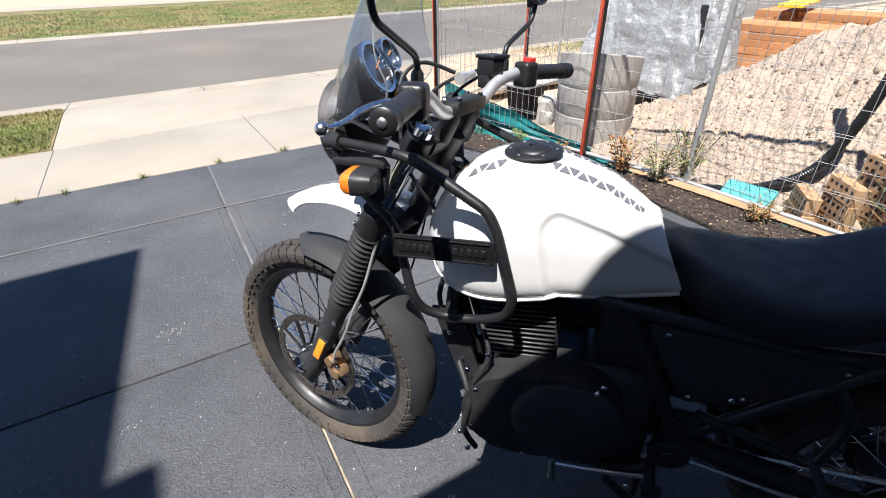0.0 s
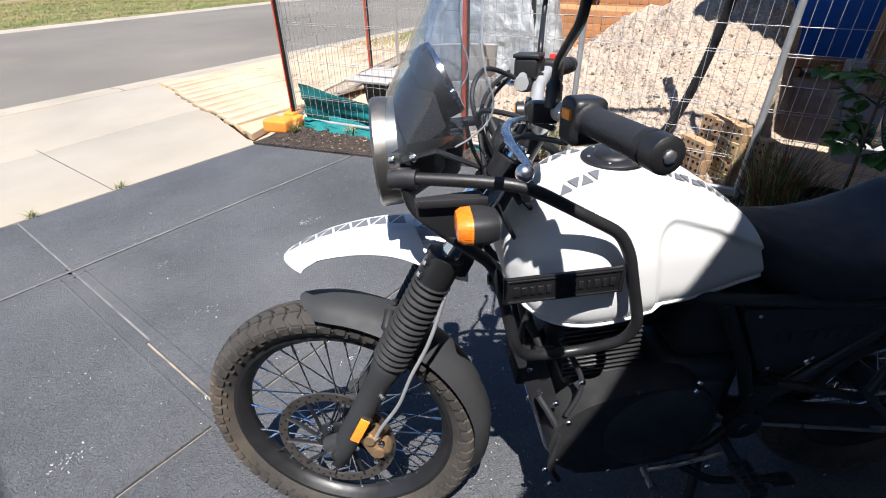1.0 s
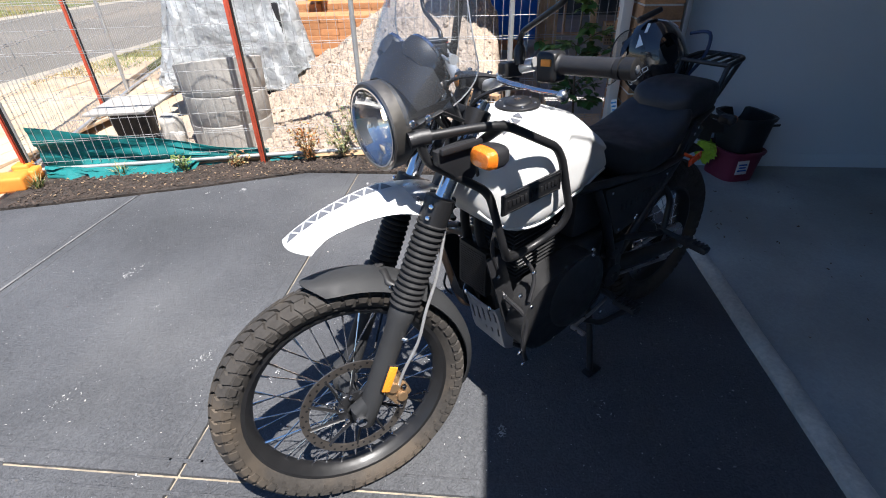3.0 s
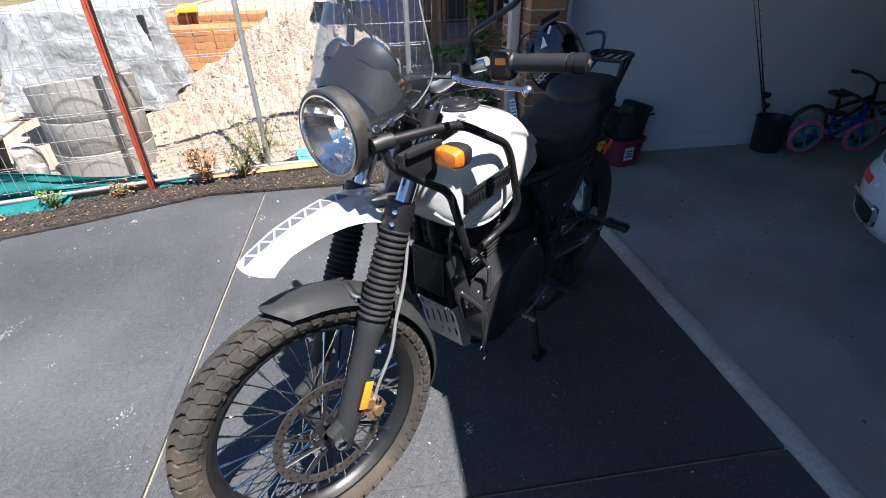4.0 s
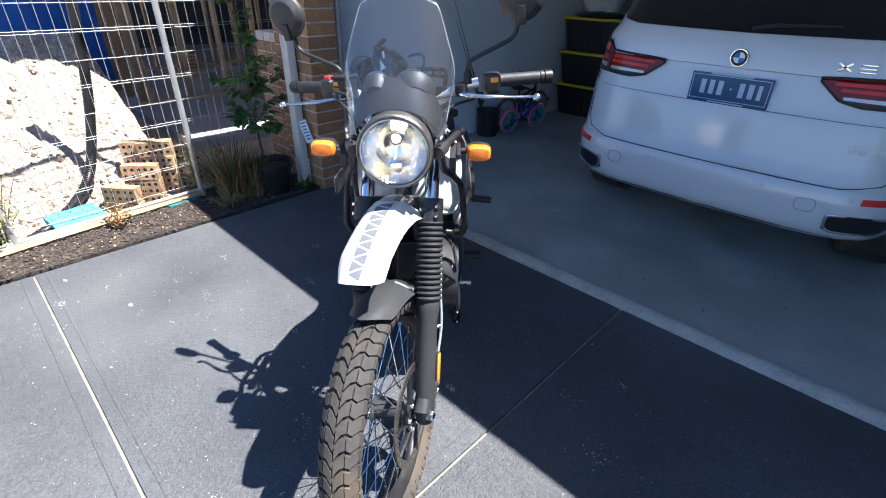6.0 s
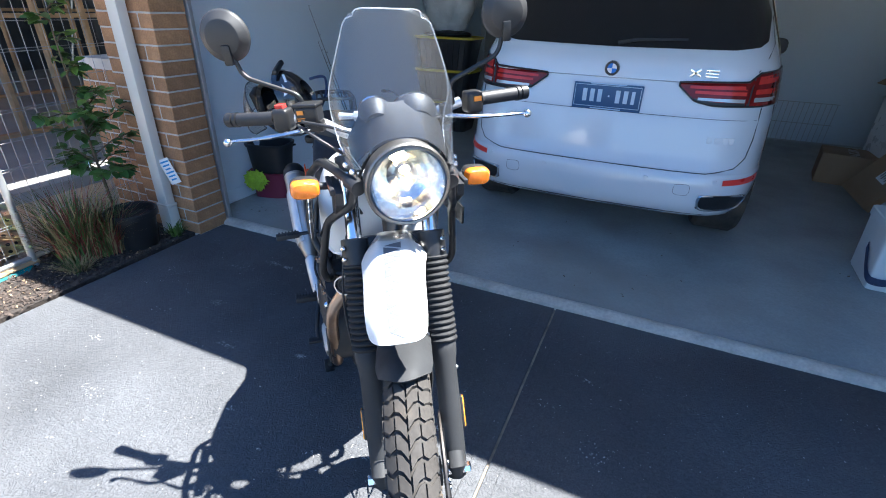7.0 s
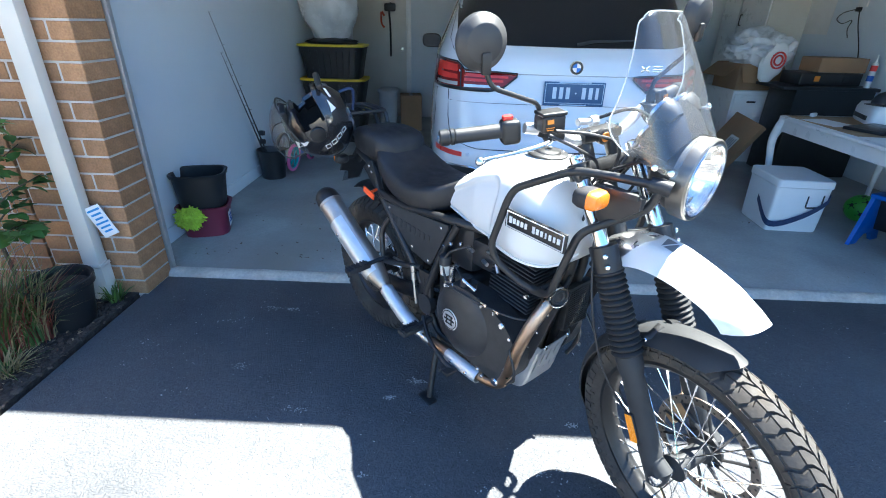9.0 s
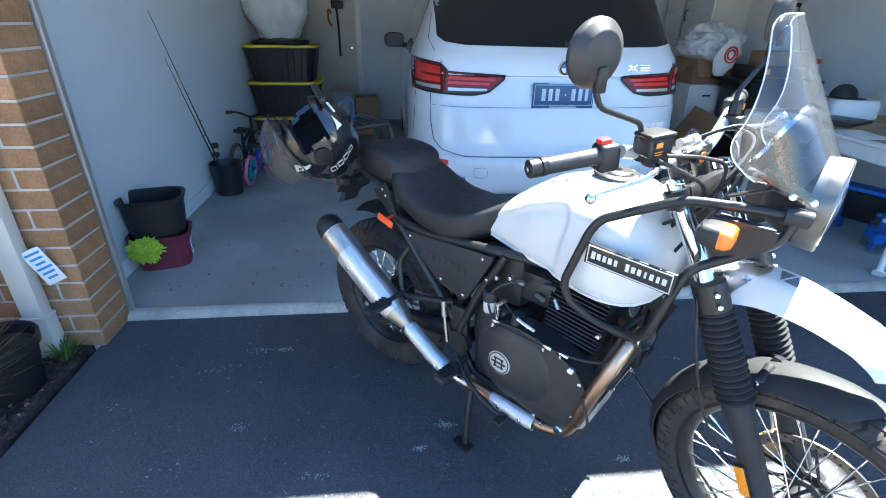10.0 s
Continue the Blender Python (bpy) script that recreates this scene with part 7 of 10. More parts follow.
# wash mitt hung over the front of the tub
mitt = thing("wash_mitt", mat_at(2.79, -0.745, FLOOR_Z + 0.165, 16), "lime green noodle wash mitt hung over the maroon tub", "wash mitt")
rng = random.Random(4)
bm = bmesh.new()
ring_skin(bm, [superloop(0, 0, w, h, 2.6, 20, y, "Y") for y, w, h in ((-0.03, 0.05, 0.04), (-0.02, 0.075, 0.06), (0.01, 0.075, 0.06), (0.03, 0.045, 0.035))])
part("mitt_body", bm, LIME, mitt)
bm = bmesh.new()
for k in range(420):
    a, b = rng.uniform(0, 2 * math.pi), math.sqrt(rng.random())
    dome = math.sqrt(max(0.0, 1 - b * b))
    n = Vector((b * math.cos(a), 0.75 * dome + 0.1, b * math.sin(a))).normalized()
    p = Vector((0.072 * b * math.cos(a), 0.032 * dome - 0.008, 0.062 * b * math.sin(a)))
    q = p + n * rng.uniform(0.016, 0.030) + Vector((rng.uniform(-0.010, 0.010), rng.uniform(-0.004, 0.006), rng.uniform(-0.016, 0.006)))
    tube(bm, [p, p.lerp(q, 0.65), q], [0.0048, 0.0056, 0.0025], 5)
tagged(part("noodle", bm, LIME, mitt), kind="stuff")

pail = thing("bucket", mat_at(2.775, -2.19, FLOOR_Z), "black round bucket holding fishing rods, against the wall", "bucket")
bm = bmesh.new()
lathe(bm, [(0.0, 0.0001), (0.0, 0.100), (0.004, 0.104), (0.25, 0.122), (0.262, 0.128), (0.266, 0.124), (0.25, 0.116), (0.02, 0.098), (0.02, 0.0001)], 32, "Z")
part("bucket_body", bm, BLACK_TUB, pail)
for i, (top, r0, lab) in enumerate((((2.905, -1.715, 1.43), 0.006, "thin pale tipped fishing rod"), ((2.905, -1.80, 1.15), 0.007, "short dark fishing rod"))):
    rod_thing = thing("fishing_rod", Matrix.Identity(4), lab + " leaning in the bucket against the wall", "fishing rod", "fishing rods")
    a, b = Vector((2.775 + 0.03 * i, -2.21 - 0.02 * i, FLOOR_Z + 0.03)), Vector(top)
    bm = bmesh.new()
    tube(bm, [a, a.lerp(b, 0.25), a.lerp(b, 0.6), b], [r0 * 1.6, r0 * 1.1, r0 * 0.55, 0.0016], 8)
    part("rod_blank", bm, SATIN_BLACK if i else GREY_PLASTIC, rod_thing)
    for f in (0.45, 0.6, 0.72, 0.83, 0.93, 0.995):
        bm = bmesh.new()
        c = a.lerp(b, f) + Vector((-0.012, 0, 0.004))
        tube(bm, [c + 0.010 * (1.2 - f) * Vector((math.cos(g), math.sin(g), 0.4)) for g in (2 * math.pi * k / 10 for k in range(10))], 0.0016, 5, closed=True)
        part("line_guide", bm, SATIN_BLACK, rod_thing)
    bm = bmesh.new()
    c = a.lerp(b, 0.30)
    lathe(bm, [(-0.02, 0.0001), (-0.02, 0.022), (0.02, 0.022), (0.02, 0.0001)], 16, "X", c + Vector((-0.03, 0, 0)))
    part("reel", bm, GREY_PLASTIC, rod_thing)


def small_bicycle(m, paint, tyre_mat, rim_mat, wr, label):
    """A child's bicycle, x ahead."""
    b = thing("bicycle", m, label, "bicycle", "children's bicycles")
    base = 0.50 * wr / 0.15
    for x in (0.0, base):
        bm = bmesh.new()
        lathe(bm, [(0.016 * math.cos(g), wr - 0.016 + 0.016 * math.sin(g)) for g in (2 * math.pi * k / 8 for k in range(8))], 32, "Y", (x, 0, wr), True)
        w = part("wheel", bm, tyre_mat, b, "small bicycle wheel")
        bm = bmesh.new()
        lathe(bm, [(-0.010, wr - 0.028), (-0.010, wr - 0.040), (0.010, wr - 0.040), (0.010, wr - 0.028)], 32, "Y", (x, 0, wr), True)
        for k in range(5):
            g = 2 * math.pi * k / 5
            tube(bm, [(x, 0, wr), (x + (wr - 0.036) * math.cos(g), 0, wr + (wr - 0.036) * math.sin(g))], 0.008, 6)
        part("spoke_rim", bm, rim_mat, w)
    h = wr * 2.0
    runs = [[(0, 0, wr), (base * 0.42, 0, wr * 0.9), (base * 0.34, 0, h * 1.02)], [(base * 0.42, 0, wr * 0.9), (base * 0.84, 0, h * 1.05)], [(base * 0.36, 0, h * 0.9), (base * 0.82, 0, h * 1.12)], [(base, 0, wr), (base * 0.84, 0, h * 1.02), (base * 0.78, 0, h * 1.42)]]
    for run in runs:
        bm = bmesh.new()
        tube(bm, run, 0.014, 10)
        part("frame_tube", bm, paint, b)
    bm = bmesh.new()
    tube(bm, smooth_path([(base * 0.66, 0.20, h * 1.52), (base * 0.74, 0.10, h * 1.52), (base * 0.79, 0, h * 1.42), (base * 0.74, -0.10, h * 1.52), (base * 0.66, -0.20, h * 1.52)], 5), 0.010, 8)
    part("handlebar", bm, SATIN_BLACK, b)
    for s in SIDES:
        bm = bmesh.new()
        rod(bm, (base * 0.70, 0.15 * s, h * 1.52), (base * 0.64, 0.22 * s, h * 1.52), 0.015, 10)
        part("grip", bm, BLACK_PLASTIC, b)
        bm = bmesh.new()
        tube(bm, [(base * 0.42, 0.05 * s, wr * 0.9), (base * 0.42 + 0.07 * s, 0.055 * s, wr * 0.9 - 0.05 * s)], 0.007, 6)
        box(bm, (base * 0.42 + 0.07 * s, 0.09 * s, wr * 0.9 - 0.05 * s), (0.05, 0.06, 0.016), 0.004)
        part("pedal", bm, BLACK_PLASTIC, b)
    bm = bmesh.new()
    rings = [superloop(0, h * 1.20 + dz, w, hh, 2.4, 18, x) for x, w, hh, dz in ((base * 0.18, 0.05, 0.014, 0.010), (base * 0.24, 0.06, 0.022, 0.006), (base * 0.36, 0.04, 0.020, 0), (base * 0.48, 0.018, 0.012, -0.004))]
    ring_skin(bm, rings)
    tube(bm, [(base * 0.335, 0, h), (base * 0.32, 0, h * 1.18)], 0.010, 8)
    part("saddle", bm, BLACK_PLASTIC, b)
    return b


small_bicycle(pose(2.665, -2.40, FLOOR_Z, 8, 0, -96), ROYAL_BLUE, PINK, TURQUOISE, 0.135, "child's royal blue bicycle with pink and turquoise wheels")
small_bicycle(pose(2.80, -2.50, FLOOR_Z, 5, 0, -92), SATIN_BLACK, RUBBER, GREY_BIN, 0.175, "dark child's bicycle leaning on the wall behind")

# stacked storage tubs with yellow lids
for k, z in enumerate((FLOOR_Z, FLOOR_Z + 0.365, FLOOR_Z + 0.73)):
    crate = thing("storage_tub", mat_at(2.545, -3.86, z, 0), "black storage tub with a yellow snap-on lid, in a stack", "storage tub", "stacked storage tubs")
    bm = bmesh.new()
    tub(bm, 0.74, 0.46, 0.345, 0.84, 0.006, 0.006, 6)
    part("tub_body", bm, BLACK_TUB, crate)
    for i in range(9):
        bm = bmesh.new()
        x = -0.30 + 0.075 * i
        tube(bm, [(x * 0.88, 0.203, 0.02), (x, 0.230, 0.30)], 0.008, 6)
        part("rib", bm, BLACK_TUB, crate)
    bm = bmesh.new()
    rings = [[Vector((p.y, p.z, z2)) for p in superloop(0, 0, a, b, 6, 32)] for z2, a, b in ((0.338, 0.385, 0.245), (0.346, 0.390, 0.250), (0.362, 0.388, 0.248), (0.365, 0.36, 0.22), (0.358, 0.35, 0.21))]
    ring_skin(bm, rings)
    part("lid", bm, YELLOW, crate, "yellow lid")
bag = bmesh.new()
bmesh.ops.create_icosphere(bag, subdivisions=4, radius=1.0)
for v in bag.verts:
    n = noise.noise(v.co * 2.1) * 0.16 + noise.noise(v.co * 6) * 0.05
    v.co = Vector((v.co.x * 0.33 * (1 + n), v.co.y * 0.20 * (1 + n), v.co.z * 0.44 * (1 + n * 0.6) + 0.40))
    v.co.z = max(v.co.z, 0.0)
sack = part("plastic_sack", bag, clear("milky_polythene", (0.8, 0.82, 0.84), 0.25, 1.5), None, at=mat_at(2.58, -3.88, FLOOR_Z + 1.125))
sack.data.materials[0] = material("milky_polythene_film", (0.62, 0.64, 0.65), 0.25, vary=0.1, scale=5, bump=0.006, bump_scale=16, coat=0.3)
tagged(sack, "crumpled pale polythene sack on the storage tubs", "sack")
bm = bmesh.new()
bmesh.ops.create_icosphere(bm, subdivisions=3, radius=1.0)
for v in bm.verts:
    n = noise.noise(v.co * 2.7)
    v.co = Vector((v.co.x * 0.30 * (1 + 0.2 * n), v.co.y * 0.19, max(0, v.co.z * 0.045 * (1 + 0.5 * n) + 0.02)))
tagged(part("folded_cloth", bm, BLACK_TUB, None, at=mat_at(2.56, -3.86, FLOOR_Z + 1.093)), "dark cloth lying on the top tub lid", "cloth")
# grey bin, boxes and a hanging tool by the door
bin_thing = thing("bin", mat_at(2.02, -4.55, FLOOR_Z), "grey plastic bin with a lid by the door", "bin")
bm = bmesh.new()
tub(bm, 0.26, 0.24, 0.50, 0.86)
part("bin_body", bm, GREY_BIN, bin_thing)
bm = bmesh.new()
rings = [[Vector((p.y, p.z, z2)) for p in superloop(0, 0, a, b, 4, 28)] for z2, a, b in ((0.50, 0.145, 0.135), (0.515, 0.145, 0.135), (0.535, 0.12, 0.11), (0.540, 0.08, 0.07))]
ring_skin(bm, rings)
part("lid", bm, GREY_BIN, bin_thing)


def carton(name, m, w, d, h, label, flaps=False, tape=True, sticker=None):
    """A cardboard carton standing on the origin, walls of real thickness."""
    c = thing(name, m, label, "box")
    bm = bmesh.new()
    if flaps:
        for cc, ss in (((0, d / 2, h / 2), (w, 0.006, h)), ((0, -d / 2, h / 2), (w, 0.006, h)), ((w / 2, 0, h / 2), (0.006, d - 0.006, h)), ((-w / 2, 0, h / 2), (0.006, d - 0.006, h)), ((0, 0, 0.004), (w, d, 0.006))):
            box(bm, cc, ss, 0.001)
    else:
        box(bm, (0, 0, h / 2), (w, d, h), 0.004)
    part("carton_body", bm, CARDBOARD, c)
    if flaps:
        for sx, sy, ang in ((0, 1, 62), (0, -1, -50), (1, 0, 40), (-1, 0, -55)):
            bm = bmesh.new()
            lng = d * 0.48
            if sy:
                fm = Matrix.Translation((0, sy * d / 2, h)) @ Matrix.Rotation(radians(-ang), 4, "X")
                box(bm, (0, sy * lng / 2, 0), (w, lng, 0.004), 0, fm)
            else:
                fm = Matrix.Translation((sx * w / 2, 0, h)) @ Matrix.Rotation(radians(ang), 4, "Y")
                box(bm, (sx * lng / 2, 0, 0), (lng, d, 0.004), 0, fm)
            part("flap", bm, CARDBOARD, c)
    elif tape:
        bm = bmesh.new()
        box(bm, (0, 0, h + 0.0012), (w * 0.16, d + 0.003, 0.001))
        part("tape", bm, material("brown_tape", (0.36, 0.25, 0.14), 0.3, coat=0.3), c)
    if sticker:
        bm = bmesh.new()
        box(bm, sticker, (0.15, 0.11, 0.0015))
        part("label", bm, PAPER, c)
        bm = bmesh.new()
        for k in range(4):
            box(bm, (sticker[0], sticker[1] - 0.036 + 0.024 * k, sticker[2] + 0.001), (0.11 - 0.02 * (k % 2), 0.010, 0.001))
        part("label_bar", bm, GREY_PLASTIC, c)
    return c


carton("carton", mat_at(1.72, -4.55, FLOOR_Z, 8), 0.28, 0.26, 0.46, "brown cardboard carton with white tape beside the car")
carton("carton", mat_at(-1.70, -3.70, FLOOR_Z, -10), 0.48, 0.38, 0.28, "closed brown carton on the garage floor")
tipped = Matrix(((-0.559, 0.253, 0.831, -1.775), (0.050, -0.943, 0.335, -2.955), (0.870, 0.205, 0.514, 0.318), (0, 0, 0, 1)))
carton("carton", tipped, 0.54, 0.38, 0.06, "flat brown carton tipped on its corner against the drawers", tape=False, sticker=(0.0, -0.03, 0.061))
bm = bmesh.new()
tube(bm, smooth_path([(2.08, -5.39, 1.62), (2.10, -5.37, 1.50), (2.09, -5.37, 1.30), (2.09, -5.37, 0.92)], 5), 0.014, 8)
box(bm, (2.09, -5.37, 1.56), (0.16, 0.06, 0.10), 0.02)
tool = part("garden_tool", bm, SATIN_BLACK)
tagged(tool, "dark long-handled tool hung by the back door", "tool")
bm = bmesh.new()
tube(bm, smooth_path([(2.17, -5.36, 1.45), (2.21, -5.35, 1.50), (2.21, -5.35, 1.36), (2.17, -5.35, 1.30)], 5), 0.014, 8)
part("tool_grip", bm, RED_STEEL, tool)

# the cool box
cool = thing("cool_box", pose(-1.450, -1.465, FLOOR_Z, 0, 0, -3) @ Matrix.Diagonal((0.86, 1.13, 1.0, 1.0)), "white plastic cool box with a navy carry strap", "cool box")
bm = bmesh.new()
rings = [[Vector((p.y, p.z, z)) for p in superloop(0, 0, a, b, 14, 56)] for z, a, b in ((0, 0.208, 0.165), (0.01, 0.214, 0.170), (0.33, 0.222, 0.178), (0.335, 0.222, 0.178))]
ring_skin(bm, rings)
part("box_body", bm, COOLER_WHITE, cool)
bm = bmesh.new()
rings = [[Vector((p.y, p.z, z)) for p in superloop(0, 0, a, b, 14, 56)] for z, a, b in ((0.338, 0.226, 0.182), (0.342, 0.230, 0.186), (0.388, 0.228, 0.184), (0.394, 0.220, 0.176), (0.390, 0.20, 0.156))]
ring_skin(bm, rings)
part("lid", bm, COOLER_WHITE, cool)
bm = bmesh.new()
pts = smooth_path([(-0.20, 0.12, 0.30), (-0.215, 0.178, 0.26), (-0.10, 0.192, 0.17), (0.05, 0.186, 0.09), (0.17, 0.182, 0.06), (0.226, 0.14, 0.08), (0.228, 0.0, 0.20)], 6)
rows = [[p + Vector((0, 0.003, -0.022)), p + Vector((0, 0.003, 0.022))] for p in pts]
sheet(bm, rows, 0.003)
part("strap", bm, NAVY, cool, "navy webbing strap")
bm = bmesh.new()
tube(bm, round_path([(-0.165, 0.175, 0.29), (-0.165, 0.182, 0.20), (-0.045, 0.178, 0.19), (-0.045, 0.175, 0.28)], 0.02, 4), 0.006, 8)
part("handle", bm, BLACK_PLASTIC, cool)

# white table with bowed legs, and what lies on it
table = thing("table", Matrix.Identity(4), "white painted table with curved cabriole legs and a bare wood top", "table")
TX0, TX1, TY0, TY1, TZ = -2.55, -1.53, -2.02, -0.42, 0.775
bm = bmesh.new()
rings = []
for z, g in ((TZ - 0.028, -0.012), (TZ - 0.022, 0.0), (TZ - 0.006, 0.0), (TZ - 0.002, -0.008)):
    rings.append([Vector(((TX0 + TX1) / 2 + p.y * 1, (TY0 + TY1) / 2 + p.z, z)) for p in superloop(0, 0, (TX1 - TX0) / 2 + g, (TY1 - TY0) / 2 + g, 14, 48)])
ring_skin(bm, rings)
part("tabletop", bm, WHITE_PAINT, table)
bm = bmesh.new()
box(bm, ((TX0 + TX1) / 2, (TY0 + TY1) / 2, TZ - 0.0005), (TX1 - TX0 - 0.12, TY1 - TY0 - 0.12, 0.005), 0.001)
part("wood_inlay", bm, WOOD, table, "bare wood field in the table top")
for c, d in ((((TX0 + TX1) / 2, TY0 + 0.05, TZ - 0.075), (TX1 - TX0 - 0.12, 0.022, 0.095)), (((TX0 + TX1) / 2, TY1 - 0.05, TZ - 0.075), (TX1 - TX0 - 0.12, 0.022, 0.095)), ((TX1 - 0.05, (TY0 + TY1) / 2, TZ - 0.075), (0.022, TY1 - TY0 - 0.12, 0.095)), ((TX0 + 0.05, (TY0 + TY1) / 2, TZ - 0.075), (0.022, TY1 - TY0 - 0.12, 0.095))):
    bm = bmesh.new()
    box(bm, c, d, 0.004)
    part("apron", bm, WHITE_PAINT, table)
for x, y, sx, sy in ((TX1 - 0.06, TY1 - 0.06, 1, 1), (TX1 - 0.06, TY0 + 0.06, 1, -1), (TX0 + 0.06, TY1 - 0.06, -1, 1), (TX0 + 0.06, TY0 + 0.06, -1, -1)):
    bm = bmesh.new()
    pts = smooth_path([(x, y, TZ - 0.03), (x + 0.020 * sx, y + 0.020 * sy, TZ - 0.12), (x + 0.030 * sx, y + 0.030 * sy, TZ - 0.22), (x + 0.008 * sx, y + 0.008 * sy, TZ - 0.42), (x - 0.006 * sx, y - 0.006 * sy, TZ - 0.58), (x + 0.012 * sx, y + 0.012 * sy, FLOOR_Z + 0.035), (x + 0.030 * sx, y + 0.030 * sy, FLOOR_Z + 0.004)], 5)
    n = len(pts)
    tube(bm, pts, [0.040 - 0.022 * min(1, 1.5 * k / n) + (0.016 if k > n - 5 else 0) for k in range(n)], 14)
    part("table_leg", bm, WHITE_PAINT, table, "curved white leg")
printer = thing("printer", pose(-2.16, -1.70, TZ + 0.003, 0, 0, 68), "white desktop printer on the table", "printer")
bm = bmesh.new()
rings = [[Vector((p.y, p.z, z)) for p in superloop(0, 0, a, b, 6, 36)] for z, a, b in ((0, 0.205, 0.155), (0.01, 0.215, 0.165), (0.10, 0.215, 0.165), (0.135, 0.20, 0.15), (0.14, 0.17, 0.12))]
ring_skin(bm, rings)
part("printer_body", bm, COOLER_WHITE, printer)
bm = bmesh.new()
box(bm, (0, -0.165, 0.045), (0.28, 0.012, 0.030), 0.003)
part("paper_slot", bm, SATIN_BLACK, printer)
bm = bmesh.new()
box(bm, (0, 0.14, 0.20), (0.24, 0.004, 0.20), 0.001, Matrix.Translation((0, 0.02, 0)) @ Matrix.Rotation(radians(-18), 4, "X"))
part("paper_stack", bm, PAPER, printer)
cap_thing = bmesh.new()
bmesh.ops.create_uvsphere(cap_thing, u_segments=24, v_segments=14, radius=0.09)
for v in cap_thing.verts:
    v.co = Vector((v.co.x, v.co.y, max(0, v.co.z) * 1.05))
lathe(cap_thing, [(0.0, 0.085), (0.006, 0.088), (0.004, 0.150), (-0.002, 0.150)], 14, "Z", (0, 0, 0), True, 2.2, -1.1)
tagged(part("cap", cap_thing, GREY_PLASTIC, None, at=mat_at(-2.08, -1.66, TZ + 0.145, 60)), "dark peaked cap lying on the printer", "cap")
for x, y, w, d, r, mat_, lab in ((-1.72, -1.66, 0.21, 0.30, 12, PAPER, "loose sheet of white paper on the table"), (-1.66, -1.00, 0.21, 0.30, -8, PAPER, "sheet of white paper near the table edge"), (-1.95, -0.85, 0.21, 0.30, 30, PAPER, "white paper under clutter on the table")):
    bm = bmesh.new()
    box(bm, (0, 0, 0.001), (w, d, 0.002))
    tagged(part("paper_sheet", bm, mat_, None, at=mat_at(x, y, TZ + 0.0025, r)), lab, "paper")
bm = bmesh.new()
box(bm, (0, 0, 0.011), (0.36, 0.25, 0.022), 0.006)
tagged(part("laptop", bm, SATIN_BLACK, None, at=mat_at(-1.86, -1.38, TZ + 0.005, 25)), "closed black laptop on the white table", "laptop")
bm = bmesh.new()
box(bm, (0, 0, 0.014), (0.07, 0.03, 0.028), 0.008)
tagged(part("eraser", bm, PAPER, None, at=mat_at(-1.78, -1.93, TZ + 0.003, 35)), "small white plastic case on the table", "case")

# drawers, cartons and bedding along the side wall
drawers = thing("drawer_unit", mat_at(-2.09, -3.66, FLOOR_Z), "white painted drawer unit against the wall", "drawers")
bm = bmesh.new()
box(bm, (0, 0, 0.37), (0.48, 0.70, 0.74), 0.006)
box(bm, (0, 0, 0.75), (0.50, 0.73, 0.025), 0.006)
part("drawer_body", bm, WHITE_PAINT, drawers)
for z, h in ((0.62, 0.20), (0.385, 0.21), (0.14, 0.22)):
    bm = bmesh.new()
    box(bm, (0, 0.356, z), (0.44, 0.014, h), 0.004)
    front = part("drawer", bm, WHITE_PAINT, drawers)
    bm = bmesh.new()
    box(bm, (0.04, 0.370, z + 0.03), (0.09, 0.012, 0.018), 0.004)
    part("handle", bm, SATIN_BLACK, front)
carton("carton", mat_at(-2.07, -3.56, FLOOR_Z + 0.765, 6), 0.46, 0.42, 0.26, "open brown carton on the drawers", flaps=True)
bm = bmesh.new()
bmesh.ops.create_icosphere(bm, subdivisions=5, radius=1.0)
for v in bm.verts:
    n = noise.noise(v.co * 1.8) * 0.20 + (0.12 - abs(noise.noise(v.co * 3.6)) * 0.42) + noise.noise(v.co * 11) * 0.03
    v.co = Vector((v.co.x * 0.33 * (1 + n), v.co.y * 0.28 * (1 + n), v.co.z * 0.20 * (1 + n) + 0.17))
tagged(part("duvet", bm, FABRIC_WHITE, None, at=mat_at(-2.12, -3.56, FLOOR_Z + 0.985, 10), angle=80), "bundled white duvet piled on the open carton", "duvet")
bm = bmesh.new()
bmesh.ops.create_icosphere(bm, subdivisions=3, radius=1.0)
for v in bm.verts:
    n = noise.noise(v.co * 2.5)
    v.co = Vector((v.co.x * 0.125 * (1 + 0.2 * n), v.co.y * 0.05, v.co.z * 0.20 * (1 + 0.15 * n) + 0.18))
bag2 = part("carrier_bag", bm, PAPER, None, at=mat_at(-2.02, -3.16, FLOOR_Z + 0.88, 10) @ Matrix.Rotation(radians(-20), 4, 'Y'))
tagged(bag2, "white plastic bag with a red round mark", "bag")
bm = bmesh.new()
for r0 in (0.075, 0.045):
    tube(bm, [(r0 * math.cos(g), 0.052, 0.21 + r0 * math.sin(g)) for g in (2 * math.pi * k / 24 for k in range(24))], 0.009, 6, closed=True)
part("round_mark", bm, RED_PLASTIC, bag2)
